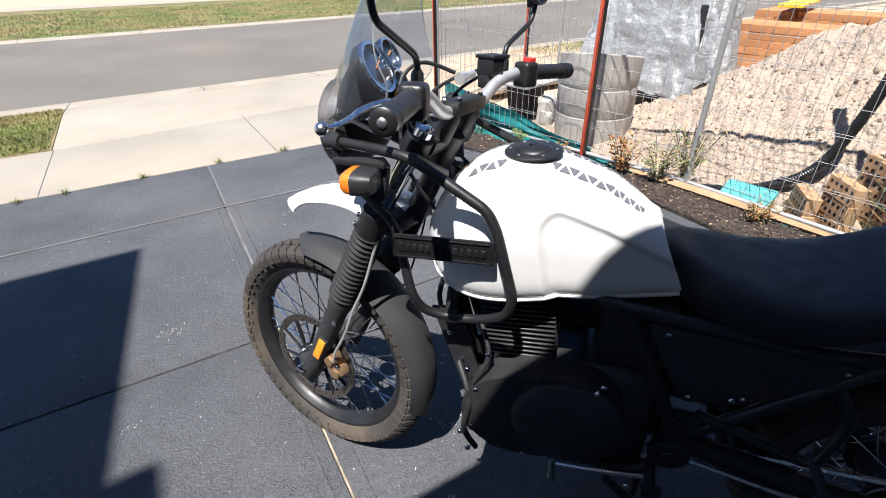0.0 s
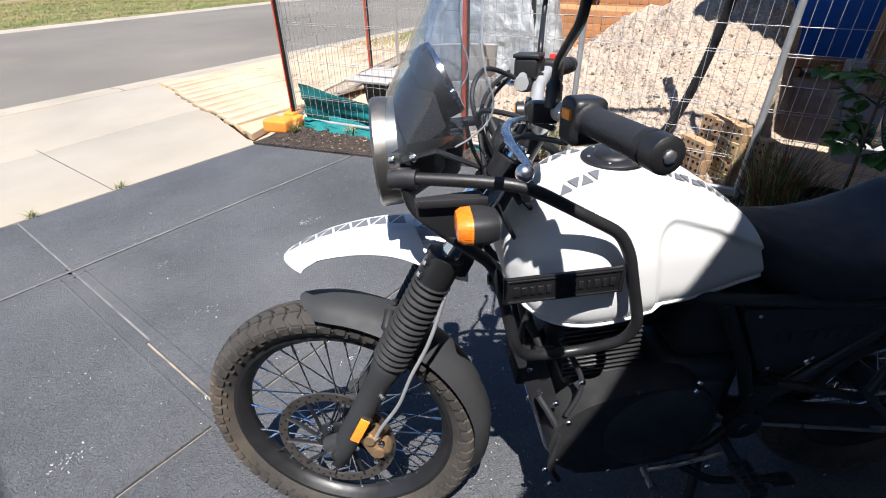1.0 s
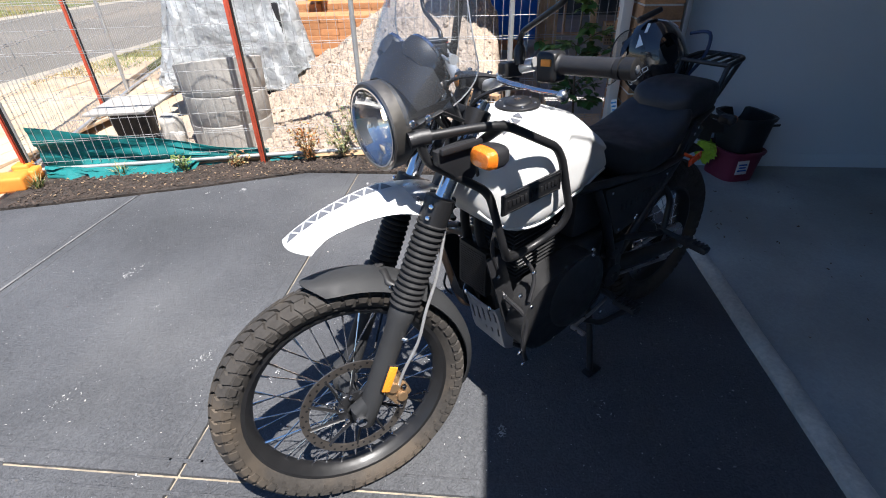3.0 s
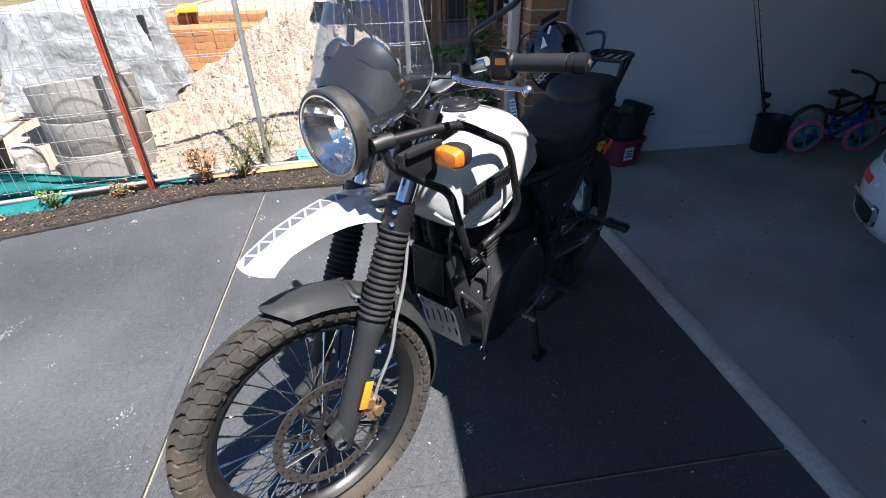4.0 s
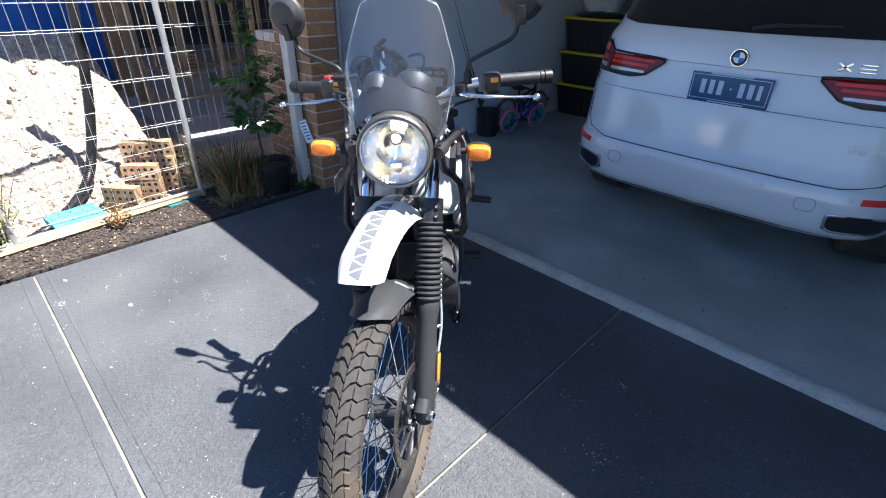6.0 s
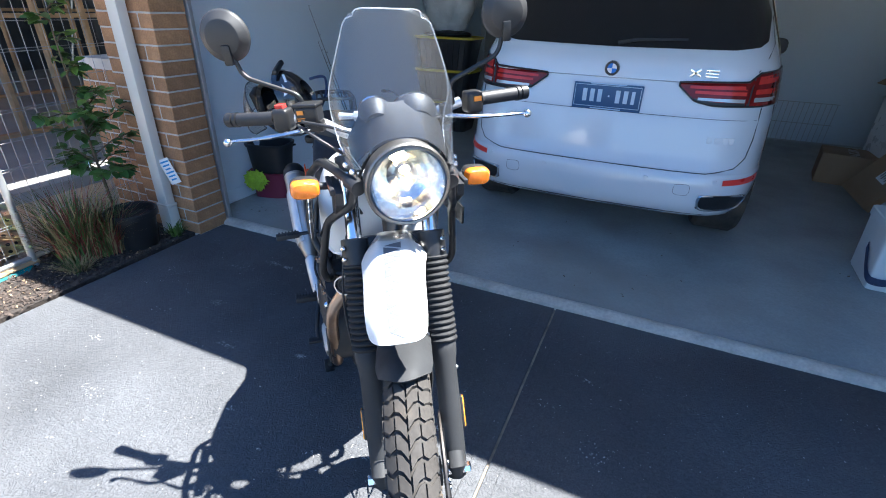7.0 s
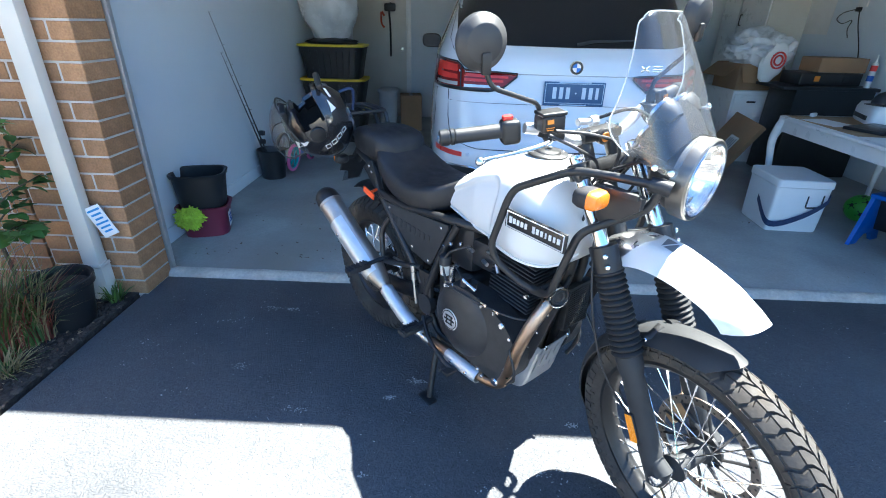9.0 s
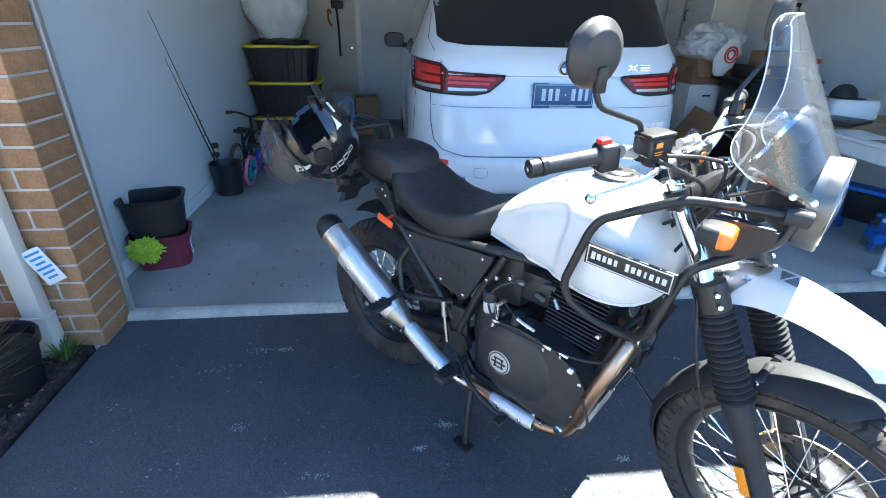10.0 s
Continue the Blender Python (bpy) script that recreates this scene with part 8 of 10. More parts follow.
# black bench with tool cases
bench = thing("workbench", mat_at(-2.46, -3.00, FLOOR_Z), "black work bench with closed front against the wall", "workbench")
bm = bmesh.new()
box(bm, (-0.06, 0, 0.42), (0.74, 0.44, 0.84), 0.008)
part("bench_body", bm, BLACK_TUB, bench)
bm = bmesh.new()
box(bm, (0.0, 0, 0.855), (0.90, 0.48, 0.03), 0.005)
part("bench_top", bm, SATIN_BLACK, bench)
case = thing("tool_case", mat_at(-2.51, -3.05, FLOOR_Z + 0.87, 182), "black plastic tool case on the bench", "tool case")
bm = bmesh.new()
box(bm, (0, 0, 0.06), (0.60, 0.30, 0.12), 0.015, seg=3)
part("case_body", bm, BLACK_TUB, case)
for x in (-0.14, 0.14):
    bm = bmesh.new()
    box(bm, (x, -0.153, 0.065), (0.05, 0.012, 0.05), 0.004)
    part("latch", bm, ORANGE if x < 0 else BLACK_PLASTIC, case)
carton("carton", mat_at(-2.60, -3.06, FLOOR_Z + 0.992, 2), 0.46, 0.28, 0.13, "flat brown carton on the tool case")
sealant = thing("sealant_tube", mat_at(-2.82, -2.83, FLOOR_Z + 0.871), "white sealant cartridge with red and blue bands, upright", "sealant tube")
bm = bmesh.new()
lathe(bm, [(0.0, 0.0001), (0.0, 0.026), (0.215, 0.026), (0.222, 0.022), (0.225, 0.010), (0.29, 0.004), (0.292, 0.0001)], 20, "Z")
part("cartridge", bm, PAPER, sealant)
for z, mt in ((0.06, BLUE_PLASTIC), (0.15, RED_PLASTIC)):
    bm = bmesh.new()
    lathe(bm, [(z, 0.0262), (z, 0.0268), (z + 0.05, 0.0268), (z + 0.05, 0.0262)], 20, "Z", (0, 0, 0), True)
    part("band", bm, mt, sealant)
# tall cupboard and open shelves by the back wall
cup = thing("cupboard", mat_at(-2.72, -4.52, FLOOR_Z), "tall white cupboard with black handles", "cupboard")
bm = bmesh.new()
box(bm, (0, 0, 1.0), (0.44, 0.64, 2.0), 0.006)
part("cupboard_body", bm, CREAM, cup)
for z, h in ((1.45, 1.02), (0.46, 0.86)):
    bm = bmesh.new()
    box(bm, (0.228, 0, z), (0.018, 0.61, h), 0.004)
    leaf = part("cupboard_door", bm, WHITE_PAINT, cup)
    bm = bmesh.new()
    tube(bm, round_path([(0.236, -0.24, z - 0.06), (0.263, -0.24, z - 0.06), (0.263, -0.24, z + 0.06), (0.236, -0.24, z + 0.06)], 0.012, 3), 0.006, 8)
    part("handle", bm, SATIN_BLACK, leaf)
bm = bmesh.new()
box(bm, (0.23, 0, 0.915), (0.02, 0.64, 0.06), 0.004)
part("rail", bm, CREAM, cup)
shelf = thing("shelf_unit", mat_at(-2.72, -5.10, FLOOR_Z), "pale open shelf unit with a few dark things", "shelf")
for x in (-0.21, 0.21):
    bm = bmesh.new()
    box(bm, (x, 0, 0.95), (0.02, 0.42, 1.9), 0.002)
    part("upright", bm, WHITE_PAINT, shelf)
for k in range(6):
    bm = bmesh.new()
    box(bm, (0, 0, 0.05 + 0.36 * k), (0.40, 0.42, 0.02), 0.002)
    part("shelf_board", bm, WHITE_PAINT, shelf)
for k, (x, z, w, h) in enumerate(((0.20, 0.06, 0.10, 0.16), (0.22, 0.42, 0.16, 0.10), (0.18, 0.78, 0.08, 0.22), (0.20, 1.14, 0.12, 0.18))):
    bm = bmesh.new()
    lathe(bm, [(0, 0.0001), (0, w / 2), (h * 0.75, w / 2), (h * 0.85, w * 0.2), (h, w * 0.2), (h, 0.0001)], 16, "Z")
    tagged(part("bottle", bm, (BLACK_TUB, BLUE_PLASTIC, GREY_PLASTIC, RED_STEEL)[k], None, at=mat_at(-2.76 + x, -5.05, FLOOR_Z + z)), "dark plastic bottle standing on the shelf", "bottle", "shelf bottles")
# wire rack leaning behind the car
rack = thing("wire_rack", pose(-1.55, -5.30, FLOOR_Z, -8, 0, 0), "grey wire rack leaning on the back wall", "wire rack")
for k in range(12):
    bm = bmesh.new()
    rod(bm, (-0.30 + 0.055 * k, 0, 0.0), (-0.30 + 0.055 * k, 0, 0.50), 0.003, 6)
    part("wire", bm, GALV, rack)
for z in (0.02, 0.25, 0.50):
    bm = bmesh.new()
    rod(bm, (-0.32, 0, z), (0.32, 0, z), 0.004, 6)
    part("wire", bm, GALV, rack)
# poster, socket and cable on the side wall
bm = bmesh.new()
box(bm, (GX0 + 0.002, -4.14, 1.62), (0.003, 0.66, 0.52))
poster = part("poster", bm, PAPER)
tagged(poster, "plain white sheet pinned on the wall", "poster")
bm = bmesh.new()
box(bm, (GX0 + 0.008, -3.42, 1.66), (0.016, 0.12, 0.075), 0.004)
socket = part("power_socket", bm, COOLER_WHITE)
tagged(socket, "white double power socket on the wall with a plug", "socket")
bm = bmesh.new()
box(bm, (GX0 + 0.035, -3.42, 1.60), (0.045, 0.035, 0.04), 0.006)
part("plug", bm, SATIN_BLACK, socket)
bm = bmesh.new()
tube(bm, smooth_path([(GX0 + 0.04, -3.40, 1.60), (GX0 + 0.05, -3.33, 1.45), (GX0 + 0.03, -3.22, 1.20), (GX0 + 0.06, -3.09, 0.88), (GX0 + 0.05, -3.06, 0.72)], 6), 0.005, 6)
tube(bm, smooth_path([(GX0 + 0.05, -3.43, 1.60), (GX0 + 0.06, -3.58, 1.57), (GX0 + 0.05, -3.66, 1.51), (GX0 + 0.05, -3.56, 1.47), (GX0 + 0.05, -3.44, 1.50), (GX0 + 0.05, -3.46, 1.42), (GX0 + 0.05, -3.42, 1.34)], 6), 0.004, 6)
part("cable", bm, SATIN_BLACK, socket)
# ball, blue step stool and water bottles under the table
ball = bmesh.new()
bmesh.ops.create_icosphere(ball, subdivisions=4, radius=0.105)
ball_ob = part("ball", ball, GREEN, None, at=mat_at(-2.12, -1.55, FLOOR_Z + 0.105))
tagged(ball_ob, "green and black football under the table", "ball")
for d in ((0.2, 0.6, 0.6), (0.9, 0.2, 0.3), (-0.4, 0.5, 0.75), (0.3, -0.7, 0.6), (0.5, 0.8, -0.2), (0.2, 0.1, 0.98), (0.85, -0.4, -0.3)):
    n = Vector(d).normalized()
    bm = bmesh.new()
    a = n.orthogonal().normalized()
    b2 = n.cross(a)
    ring = [(n + 0.36 * (math.cos(g) * a + math.sin(g) * b2)).normalized() * 0.1058 for g in (2 * math.pi * k / 5 for k in range(5))]
    mid = bm.verts.new(n * 0.1075)
    vs = [bm.verts.new(p) for p in ring]
    for k in range(5):
        bm.faces.new((mid, vs[k], vs[(k + 1) % 5]))
    part("patch", bm, SATIN_BLACK, ball_ob)
stool = thing("step_stool", pose(-1.93, -1.02, FLOOR_Z, 0, 0, 25), "blue folding plastic step with black treads", "step stool")
for s in SIDES:
    bm = bmesh.new()
    slab(bm, [(-0.16, 0.0), (-0.08, 0.0), (-0.03, 0.07), (0.05, 0.07), (0.10, 0.0), (0.18, 0.0), (0.09, 0.34), (-0.02, 0.36)], 0.025, Matrix.Translation((0, s * 0.15, 0)) @ Matrix(((1, 0, 0, 0), (0, 0, 1, 0), (0, 1, 0, 0), (0, 0, 0, 1))), 0.004)
    part("stool_side", bm, BLUE_PLASTIC, stool)
bm = bmesh.new()
box(bm, (0.035, 0.01, 0.35), (0.14, 0.33, 0.03), 0.008)
part("tread", bm, BLUE_PLASTIC, stool)
bm = bmesh.new()
box(bm, (-0.075, 0.01, 0.19), (0.02, 0.27, 0.22), 0.004, Matrix.Rotation(radians(14), 4, "Y"))
part("tread_pad", bm, SATIN_BLACK, stool)
WATER = clear("clear_bottle", (0.82, 0.88, 0.92), 0.04, 1.4)
for k, (x, y, s) in enumerate(((-1.80, -0.74, 1.0), (-1.90, -0.68, 1.08), (-1.97, -0.78, 0.95), (-1.86, -0.84, 1.0))):
    bt = thing("water_bottle", mat_at(x, y, FLOOR_Z), "clear plastic water bottle with a blue label", "water bottle", "water bottles")
    bm = bmesh.new()
    lathe(bm, [(0.0, 0.0001), (0.0, 0.030), (0.008, 0.040), (0.06 * s, 0.040), (0.065 * s, 0.037), (0.07 * s, 0.040), (0.16 * s, 0.040), (0.20 * s, 0.024), (0.215 * s, 0.013), (0.225 * s, 0.013)], 20, "Z")
    part("bottle_body", bm, WATER, bt)
    bm = bmesh.new()
    lathe(bm, [(0.08 * s, 0.0405), (0.08 * s, 0.0412), (0.145 * s, 0.0412), (0.145 * s, 0.0405)], 20, "Z", (0, 0, 0), True)
    part("label", bm, BLUE_PLASTIC, bt)
    bm = bmesh.new()
    lathe(bm, [(0.222 * s, 0.0001), (0.222 * s, 0.016), (0.242 * s, 0.016), (0.243 * s, 0.0001)], 16, "Z")
    part("bottle_cap", bm, BLUE_PLASTIC if k % 2 else PAPER, bt)

# helmet hung on the motorcycle's carrier, its face turned up
crown = Vector((0.88, 0.20, -0.42)).normalized()
front = Vector((0.30, 0.45, 0.84))
front = (front - crown * front.dot(crown)).normalized()
HELMET_TURN = Matrix((front, crown.cross(front), crown)).transposed().to_4x4() @ Matrix.Scale(1.08, 4)
HELMET_BLACK = material("gloss_black_helmet", (0.014, 0.014, 0.016), 0.18, vary=0.1, scale=8, coat=0.7, rough_vary=0.04)
helmet = thing("helmet", Matrix.Translation(bike.matrix_basis @ Vector((-0.985, -0.215, 1.015))) @ HELMET_TURN, "glossy black full-face helmet with white shapes, visor open, on the carrier", "helmet")
bm = bmesh.new()
bmesh.ops.create_uvsphere(bm, u_segments=48, v_segments=32, radius=1.0)
for v in bm.verts:
    c = v.co.copy()
    k = 1.0
    if c.z < -0.25:
        k = 1 - 0.20 * (-0.25 - c.z)
    v.co = Vector((c.x * 0.142 * k + (0.020 if c.z < 0 and c.x > 0 else 0) * min(1, -c.z * 2), c.y * 0.118 * k, c.z * 0.128))
port = [f for f in bm.faces if f.calc_center_median().x > 0.055 and -0.040 < f.calc_center_median().z < 0.060 and abs(f.calc_center_median().y) < 0.103]
neck = [f for f in bm.faces if f.calc_center_median().z < -0.117]
bmesh.ops.delete(bm, geom=port + neck, context="FACES")
bmesh.ops.solidify(bm, geom=bm.faces[:], thickness=0.018)
part("shell", bm, HELMET_BLACK, helmet, "glossy black shell")
bm = bmesh.new()
bmesh.ops.create_uvsphere(bm, u_segments=32, v_segments=20, radius=0.100)
bmesh.ops.scale(bm, vec=(1.1, 0.95, 1.05), verts=bm.verts)
bmesh.ops.delete(bm, geom=[f for f in bm.faces if f.calc_center_median().x > 0.03 and -0.045 < f.calc_center_median().z < 0.062 or f.calc_center_median().z < -0.085], context="FACES")
part("lining", bm, SEAT_VINYL, helmet, "dark padded lining")
# raised visor
bm = bmesh.new()
rows = []
for i in range(11):
    el = radians(30 + 46 * i / 10)
    rows.append([Vector((0.186 * math.cos(el) * math.cos(g) - 0.01, 0.128 * math.sin(g), 0.180 * math.sin(el) * math.cos(g * 0.5) + 0.01)) for g in (radians(-88 + 176 * k / 24) for k in range(25))])
sheet(bm, rows, 0.0025)
visor = part("visor", bm, clear("pale_visor", (0.86, 0.85, 0.83), 0.03, 1.2, haze=0.03, dust=0.02), helmet, "clear raised visor")
visor.visible_shadow = False
bm = bmesh.new()
tube(bm, rows[0] + [r[-1] for r in rows[1:]] + list(reversed(rows[-1]))[1:] + [r[0] for r in reversed(rows[1:-1])], 0.0022, 6, closed=True)
part("visor_edge", bm, SATIN_BLACK, visor)
for s in SIDES:
    bm = bmesh.new()
    lathe(bm, [(0.0, 0.0001), (0.0, 0.030), (0.006, 0.028), (0.008, 0.014), (0.009, 0.0001)], 24, "Y", (0, 0, 0))
    if s < 0:
        bmesh.ops.scale(bm, vec=(1, -1, 1), verts=bm.verts)
    bmesh.ops.translate(bm, vec=(0.028, 0.118 * s, 0.012), verts=bm.verts)
    part("visor_pivot", bm, SATIN_BLACK, helmet)


def shell_patch(name, outline, mat, parent):
    """A flat shape wrapped on the helmet shell: outline of (turn, height) in degrees."""
    bm = bmesh.new()
    pts = []
    for a, e in outline:
        c = Vector((math.cos(radians(e)) * math.cos(radians(a)), math.cos(radians(e)) * math.sin(radians(a)), math.sin(radians(e))))
        k = 1.0 if c.z > -0.25 else 1 - 0.20 * (-0.25 - c.z)
        nose = 0.021 * min(1, -c.z * 2) if c.z < 0 and c.x > 0 else 0.0
        pts.append(bm.verts.new(Vector((c.x * 0.1450 * k + nose, c.y * 0.1210 * k, c.z * 0.1310))))
    bm.faces.new(pts)
    return part(name, bm, mat, parent)


for s in SIDES:
    for k in range(4):
        for da, db, e0, e1 in ((0, 8, 0, 1.0), (0, 8, 8, 9), (0, 1.2, 0, 9), (6.8, 8, 3 * (k % 2), 9)):
            a0, h0 = 93 + 2.0 * k, -40 + 12 * k
            shell_patch("white_bar", [(s * (a0 + da), h0 + e0), (s * (a0 + db), h0 + e0 + 1), (s * (a0 + db), h0 + e1 + 1), (s * (a0 + da), h0 + e1)], WHITE_PAINT, helmet)
    shell_patch("white_shape", [(s * 80, 6), (s * 87, 8), (s * 92, 40), (s * 106, 60), (s * 78, 54), (s * 84, 36)], WHITE_PAINT, helmet)
    shell_patch("white_shape", [(s * 40, -34), (s * 62, -42), (s * 66, -30), (s * 58, -33)], WHITE_PAINT, helmet)
    shell_patch("white_shape", [(s * 10, -40), (s * 34, -44), (s * 36, -40), (s * 12, -36)], WHITE_PAINT, helmet)
bm = bmesh.new()
box(bm, (0.045, 0, 0.122), (0.09, 0.07, 0.022), 0.009, Matrix.Rotation(radians(16), 4, "Y"), 3)
part("top_vent", bm, SATIN_BLACK, helmet)
bm = bmesh.new()
box(bm, (0.152, 0, -0.072), (0.020, 0.10, 0.022), 0.008, None, 3)
part("chin_vent", bm, SATIN_BLACK, helmet)
bm = bmesh.new()
tube(bm, smooth_path([(0.03, 0.09, -0.11), (0.0, 0.12, -0.16), (-0.06, 0.10, -0.13), (-0.10, 0.05, -0.08)], 5), 0.006, 6)
part("chin_strap", bm, NAVY, helmet)
# ---- garden bed, fence and the building plot beyond it ----
bed = strip("garden_bed", [(2.03, 4.11), (2.475, 2.835), (2.795, 2.10), (2.795, -0.13), (3.55, -0.13), (3.40, 0.6), (3.22, 1.6), (3.05, 2.6), (2.62, 4.15)], 0.012, MULCH, "narrow garden bed of dark bark mulch along the driveway", "garden bed")
rng = random.Random(11)


def scatter(name, count, region, size, mat, label, category, z0=0.012, seed=1, flat_=0.5):
    """Many small rough chips in one mesh."""
    r = random.Random(seed)
    verts, faces = [], []
    for _ in range(count):
        x, y = region(r)
        s = size * r.uniform(0.5, 1.4)
        m = Matrix.Translation((x, y, z0 + s * 0.2)) @ Euler((r.uniform(-0.6, 0.6), r.uniform(-0.6, 0.6), r.uniform(0, 6.3))).to_matrix().to_4x4() @ Matrix.Diagonal((s, s * r.uniform(0.25, 0.7), s * flat_ * r.uniform(0.3, 1), 1))
        b = len(verts)
        verts += [m @ Vector(p) for p in ((-0.5, -0.5, -0.5), (0.5, -0.4, -0.5), (0.5, 0.5, -0.5), (-0.4, 0.5, -0.5), (-0.4, -0.3, 0.5), (0.4, -0.4, 0.4), (0.3, 0.4, 0.5), (-0.4, 0.3, 0.4))]
        faces += [[b + i for i in f] for f in ((0, 3, 2, 1), (4, 5, 6, 7), (0, 1, 5, 4), (1, 2, 6, 5), (2, 3, 7, 6), (3, 0, 4, 7))]
    me = bpy.data.meshes.new(name)
    me.from_pydata(verts, [], faces)
    me.materials.append(mat)
    return tagged(new(name, me), label, category, kind="stuff")


def bed_spot(r):
    y = r.uniform(-0.1, 4.0)
    edge = 2.81 if y < 2.1 else 2.81 - (y - 2.1) * 0.395
    far = lerp_rows([(-0.13, 3.5), (0.6, 3.3), (1.6, 3.12), (2.6, 2.96), (4.15, 2.58)], y)[0]
    return r.uniform(edge - (0.03 if r.random() < 0.2 else 0), far), y


BARK = material("bark_chips", (0.060, 0.045, 0.036), 0.95, vary=0.4, scale=20, bump=0.002, bump_scale=120)
DRY = material("dry_chips", (0.28, 0.20, 0.12), 0.95, vary=0.3, scale=20)
scatter("bark_chip", 6500, bed_spot, 0.020, BARK, "dark bark chips over the garden bed", "mulch", seed=2)
scatter("dry_chip", 420, bed_spot, 0.015, DRY, "dry straw-coloured chips and leaves on the bed", "mulch", 0.02, 3, 0.3)
# timber edge along the fence foot
bm = bmesh.new()
tube(bm, [(2.62, 4.12, 0.03), (2.99, 2.55, 0.035), (3.13, 1.55, 0.035), (3.24, 0.60, 0.035)], 0.026, 4, squash=1.2)
tagged(part("garden_edging", bm, WOOD), "weathered timber edging at the fence foot", "edging")

FENCE_LINE = [Vector((2.58, 4.20, 0)), Vector((2.955, 2.56, 0)), Vector((3.13, 1.74, 0)), Vector((3.235, 0.62, 0)), Vector((3.42, -0.55, 0))]
WIRE = material("galvanised_wire", (0.36, 0.36, 0.355), 0.55, 0.3, vary=0.1, scale=10)


def site_fence(a, b, first, last, label):
    """A welded-mesh site fence panel between two feet."""
    d = b - a
    f = thing("site_fence", Matrix.Translation(a), label, "fence", "site fence panels")
    n = max(2, round(d.length / 0.062))
    up = Vector((0, 0, 1))
    bm = bmesh.new()
    rod(bm, (0, 0, 0.10), (0, 0, 1.95), 0.0017, 5)
    me = mesh_of("wire", bm, WIRE)
    for k in range(1, n):
        piece("wire", me, f, Matrix.Translation(d * k / n))
    bm = bmesh.new()
    rod(bm, (0, 0, 0), (d.length, 0, 0), 0.0018, 5)
    me = mesh_of("wire", bm, WIRE)
    turn = d.to_track_quat("X", "Z").to_matrix().to_4x4()
    for k in range(13):
        piece("wire", me, f, Matrix.Translation((0, 0, 0.12 + 0.15 * k)) @ turn)
        if k % 2:
            piece("wire", me, f, Matrix.Translation((0, 0, 0.135 + 0.15 * k)) @ turn)
    for z in (0.065, 1.97):
        bm = bmesh.new()
        rod(bm, (0, 0, z), d + Vector((0, 0, z)), 0.016, 10)
        part("rail", bm, GALV, f)
    for flag, p in ((first, Vector()), (last, d)):
        if flag:
            bm = bmesh.new()
            rod(bm, p, p + Vector((0, 0, 2.0)), 0.019, 12)
            part("post", bm, GALV, f)
    return f


labels = ("galvanised wire mesh site fence with a red post", "galvanised wire mesh site fence panel before the sand", "galvanised wire mesh site fence by the brick stack", "galvanised wire mesh site fence in the shade behind the plants")
for k in range(4):
    site_fence(FENCE_LINE[k], FENCE_LINE[k + 1], k == 0, k != 0, labels[k])
# fence going back along the street side
site_fence(Vector((2.60, 4.24, 0)), Vector((5.0, 5.10, 0)), False, True, "galvanised wire mesh site fence facing the street")
site_fence(Vector((5.02, 5.11, 0)), Vector((7.4, 5.9, 0)), False, True, "galvanised wire mesh site fence facing the street")


def star_picket(p, top, lean, label):
    s = thing("star_picket", Matrix.Translation(p) @ Matrix.Rotation(lean, 4, "Y"), label, "post", "star pickets")
    bm = bmesh.new()
    for a in (90, 210, 330):
        m = Matrix.Rotation(radians(a), 4, "Z")
        box(bm, (0.014, 0, top / 2), (0.028, 0.006, top), 0.001, m)
    part("picket", bm, RED_STEEL, s)
    bm = bmesh.new()
    box(bm, (0.006, -0.018, top / 2), (0.030, 0.004, top * 0.98), 0.001)
    part("picket_flange", bm, SATIN_BLACK, s)
    return s


star_picket((2.935, 2.53, 0), 1.9, 0.0, "red painted steel star picket at the fence")
star_picket((2.555, 4.205, 0), 1.9, 0.0, "red painted steel star picket at the fence corner")
star_picket((4.1, 4.72, 0), 1.9, 0.0, "rusty red star picket on the street fence")
# orange plastic fence foot
foot = bmesh.new()
box(foot, (-0.06, 0.02, 0.055), (0.17, 0.24, 0.11), 0.024, seg=3)
box(foot, (0.05, -0.05, 0.062), (0.14, 0.16, 0.09), 0.02, seg=3)
box(foot, (0.10, -0.02, 0.10), (0.12, 0.11, 0.07), 0.018, seg=3)
tagged(part("barrier_block", foot, ORANGE, None, at=pose(2.45, 4.21, 0.0, 0, 0, 20)), "orange plastic barrier block on the path by the fence", "barrier block")


# teal shade cloth rolled down along the fence foot
def cloth_strip(name, a, b, h0, h1, label, seed, lean=0.10):
    bm = bmesh.new()
    rows = []
    d = b - a
    side = Vector((-d.y, d.x, 0)).normalized()
    for i in range(61):
        t = i / 60
        h = h0 + (h1 - h0) * t
        row = []
        for k in range(19):
            s = k / 18
            n = noise.noise(Vector((t * 3, s * 5, seed))) * 0.034 + noise.noise(Vector((t * 6, s * 15 + t * 3, seed))) * 0.016 + noise.noise(Vector((t * 34, s * 6, seed))) * 0.004
            row.append(a + d * t + Vector((0, 0, 0.015 + h * s + n * 0.4)) + side * (n - lean * (1 - s) * (0.5 + 0.5 * math.sin(t * 7))))
        rows.append(row)
    sheet(bm, rows, 0.003)
    return tagged(part(name, bm, TEAL, None, angle=80), label, "shade cloth")


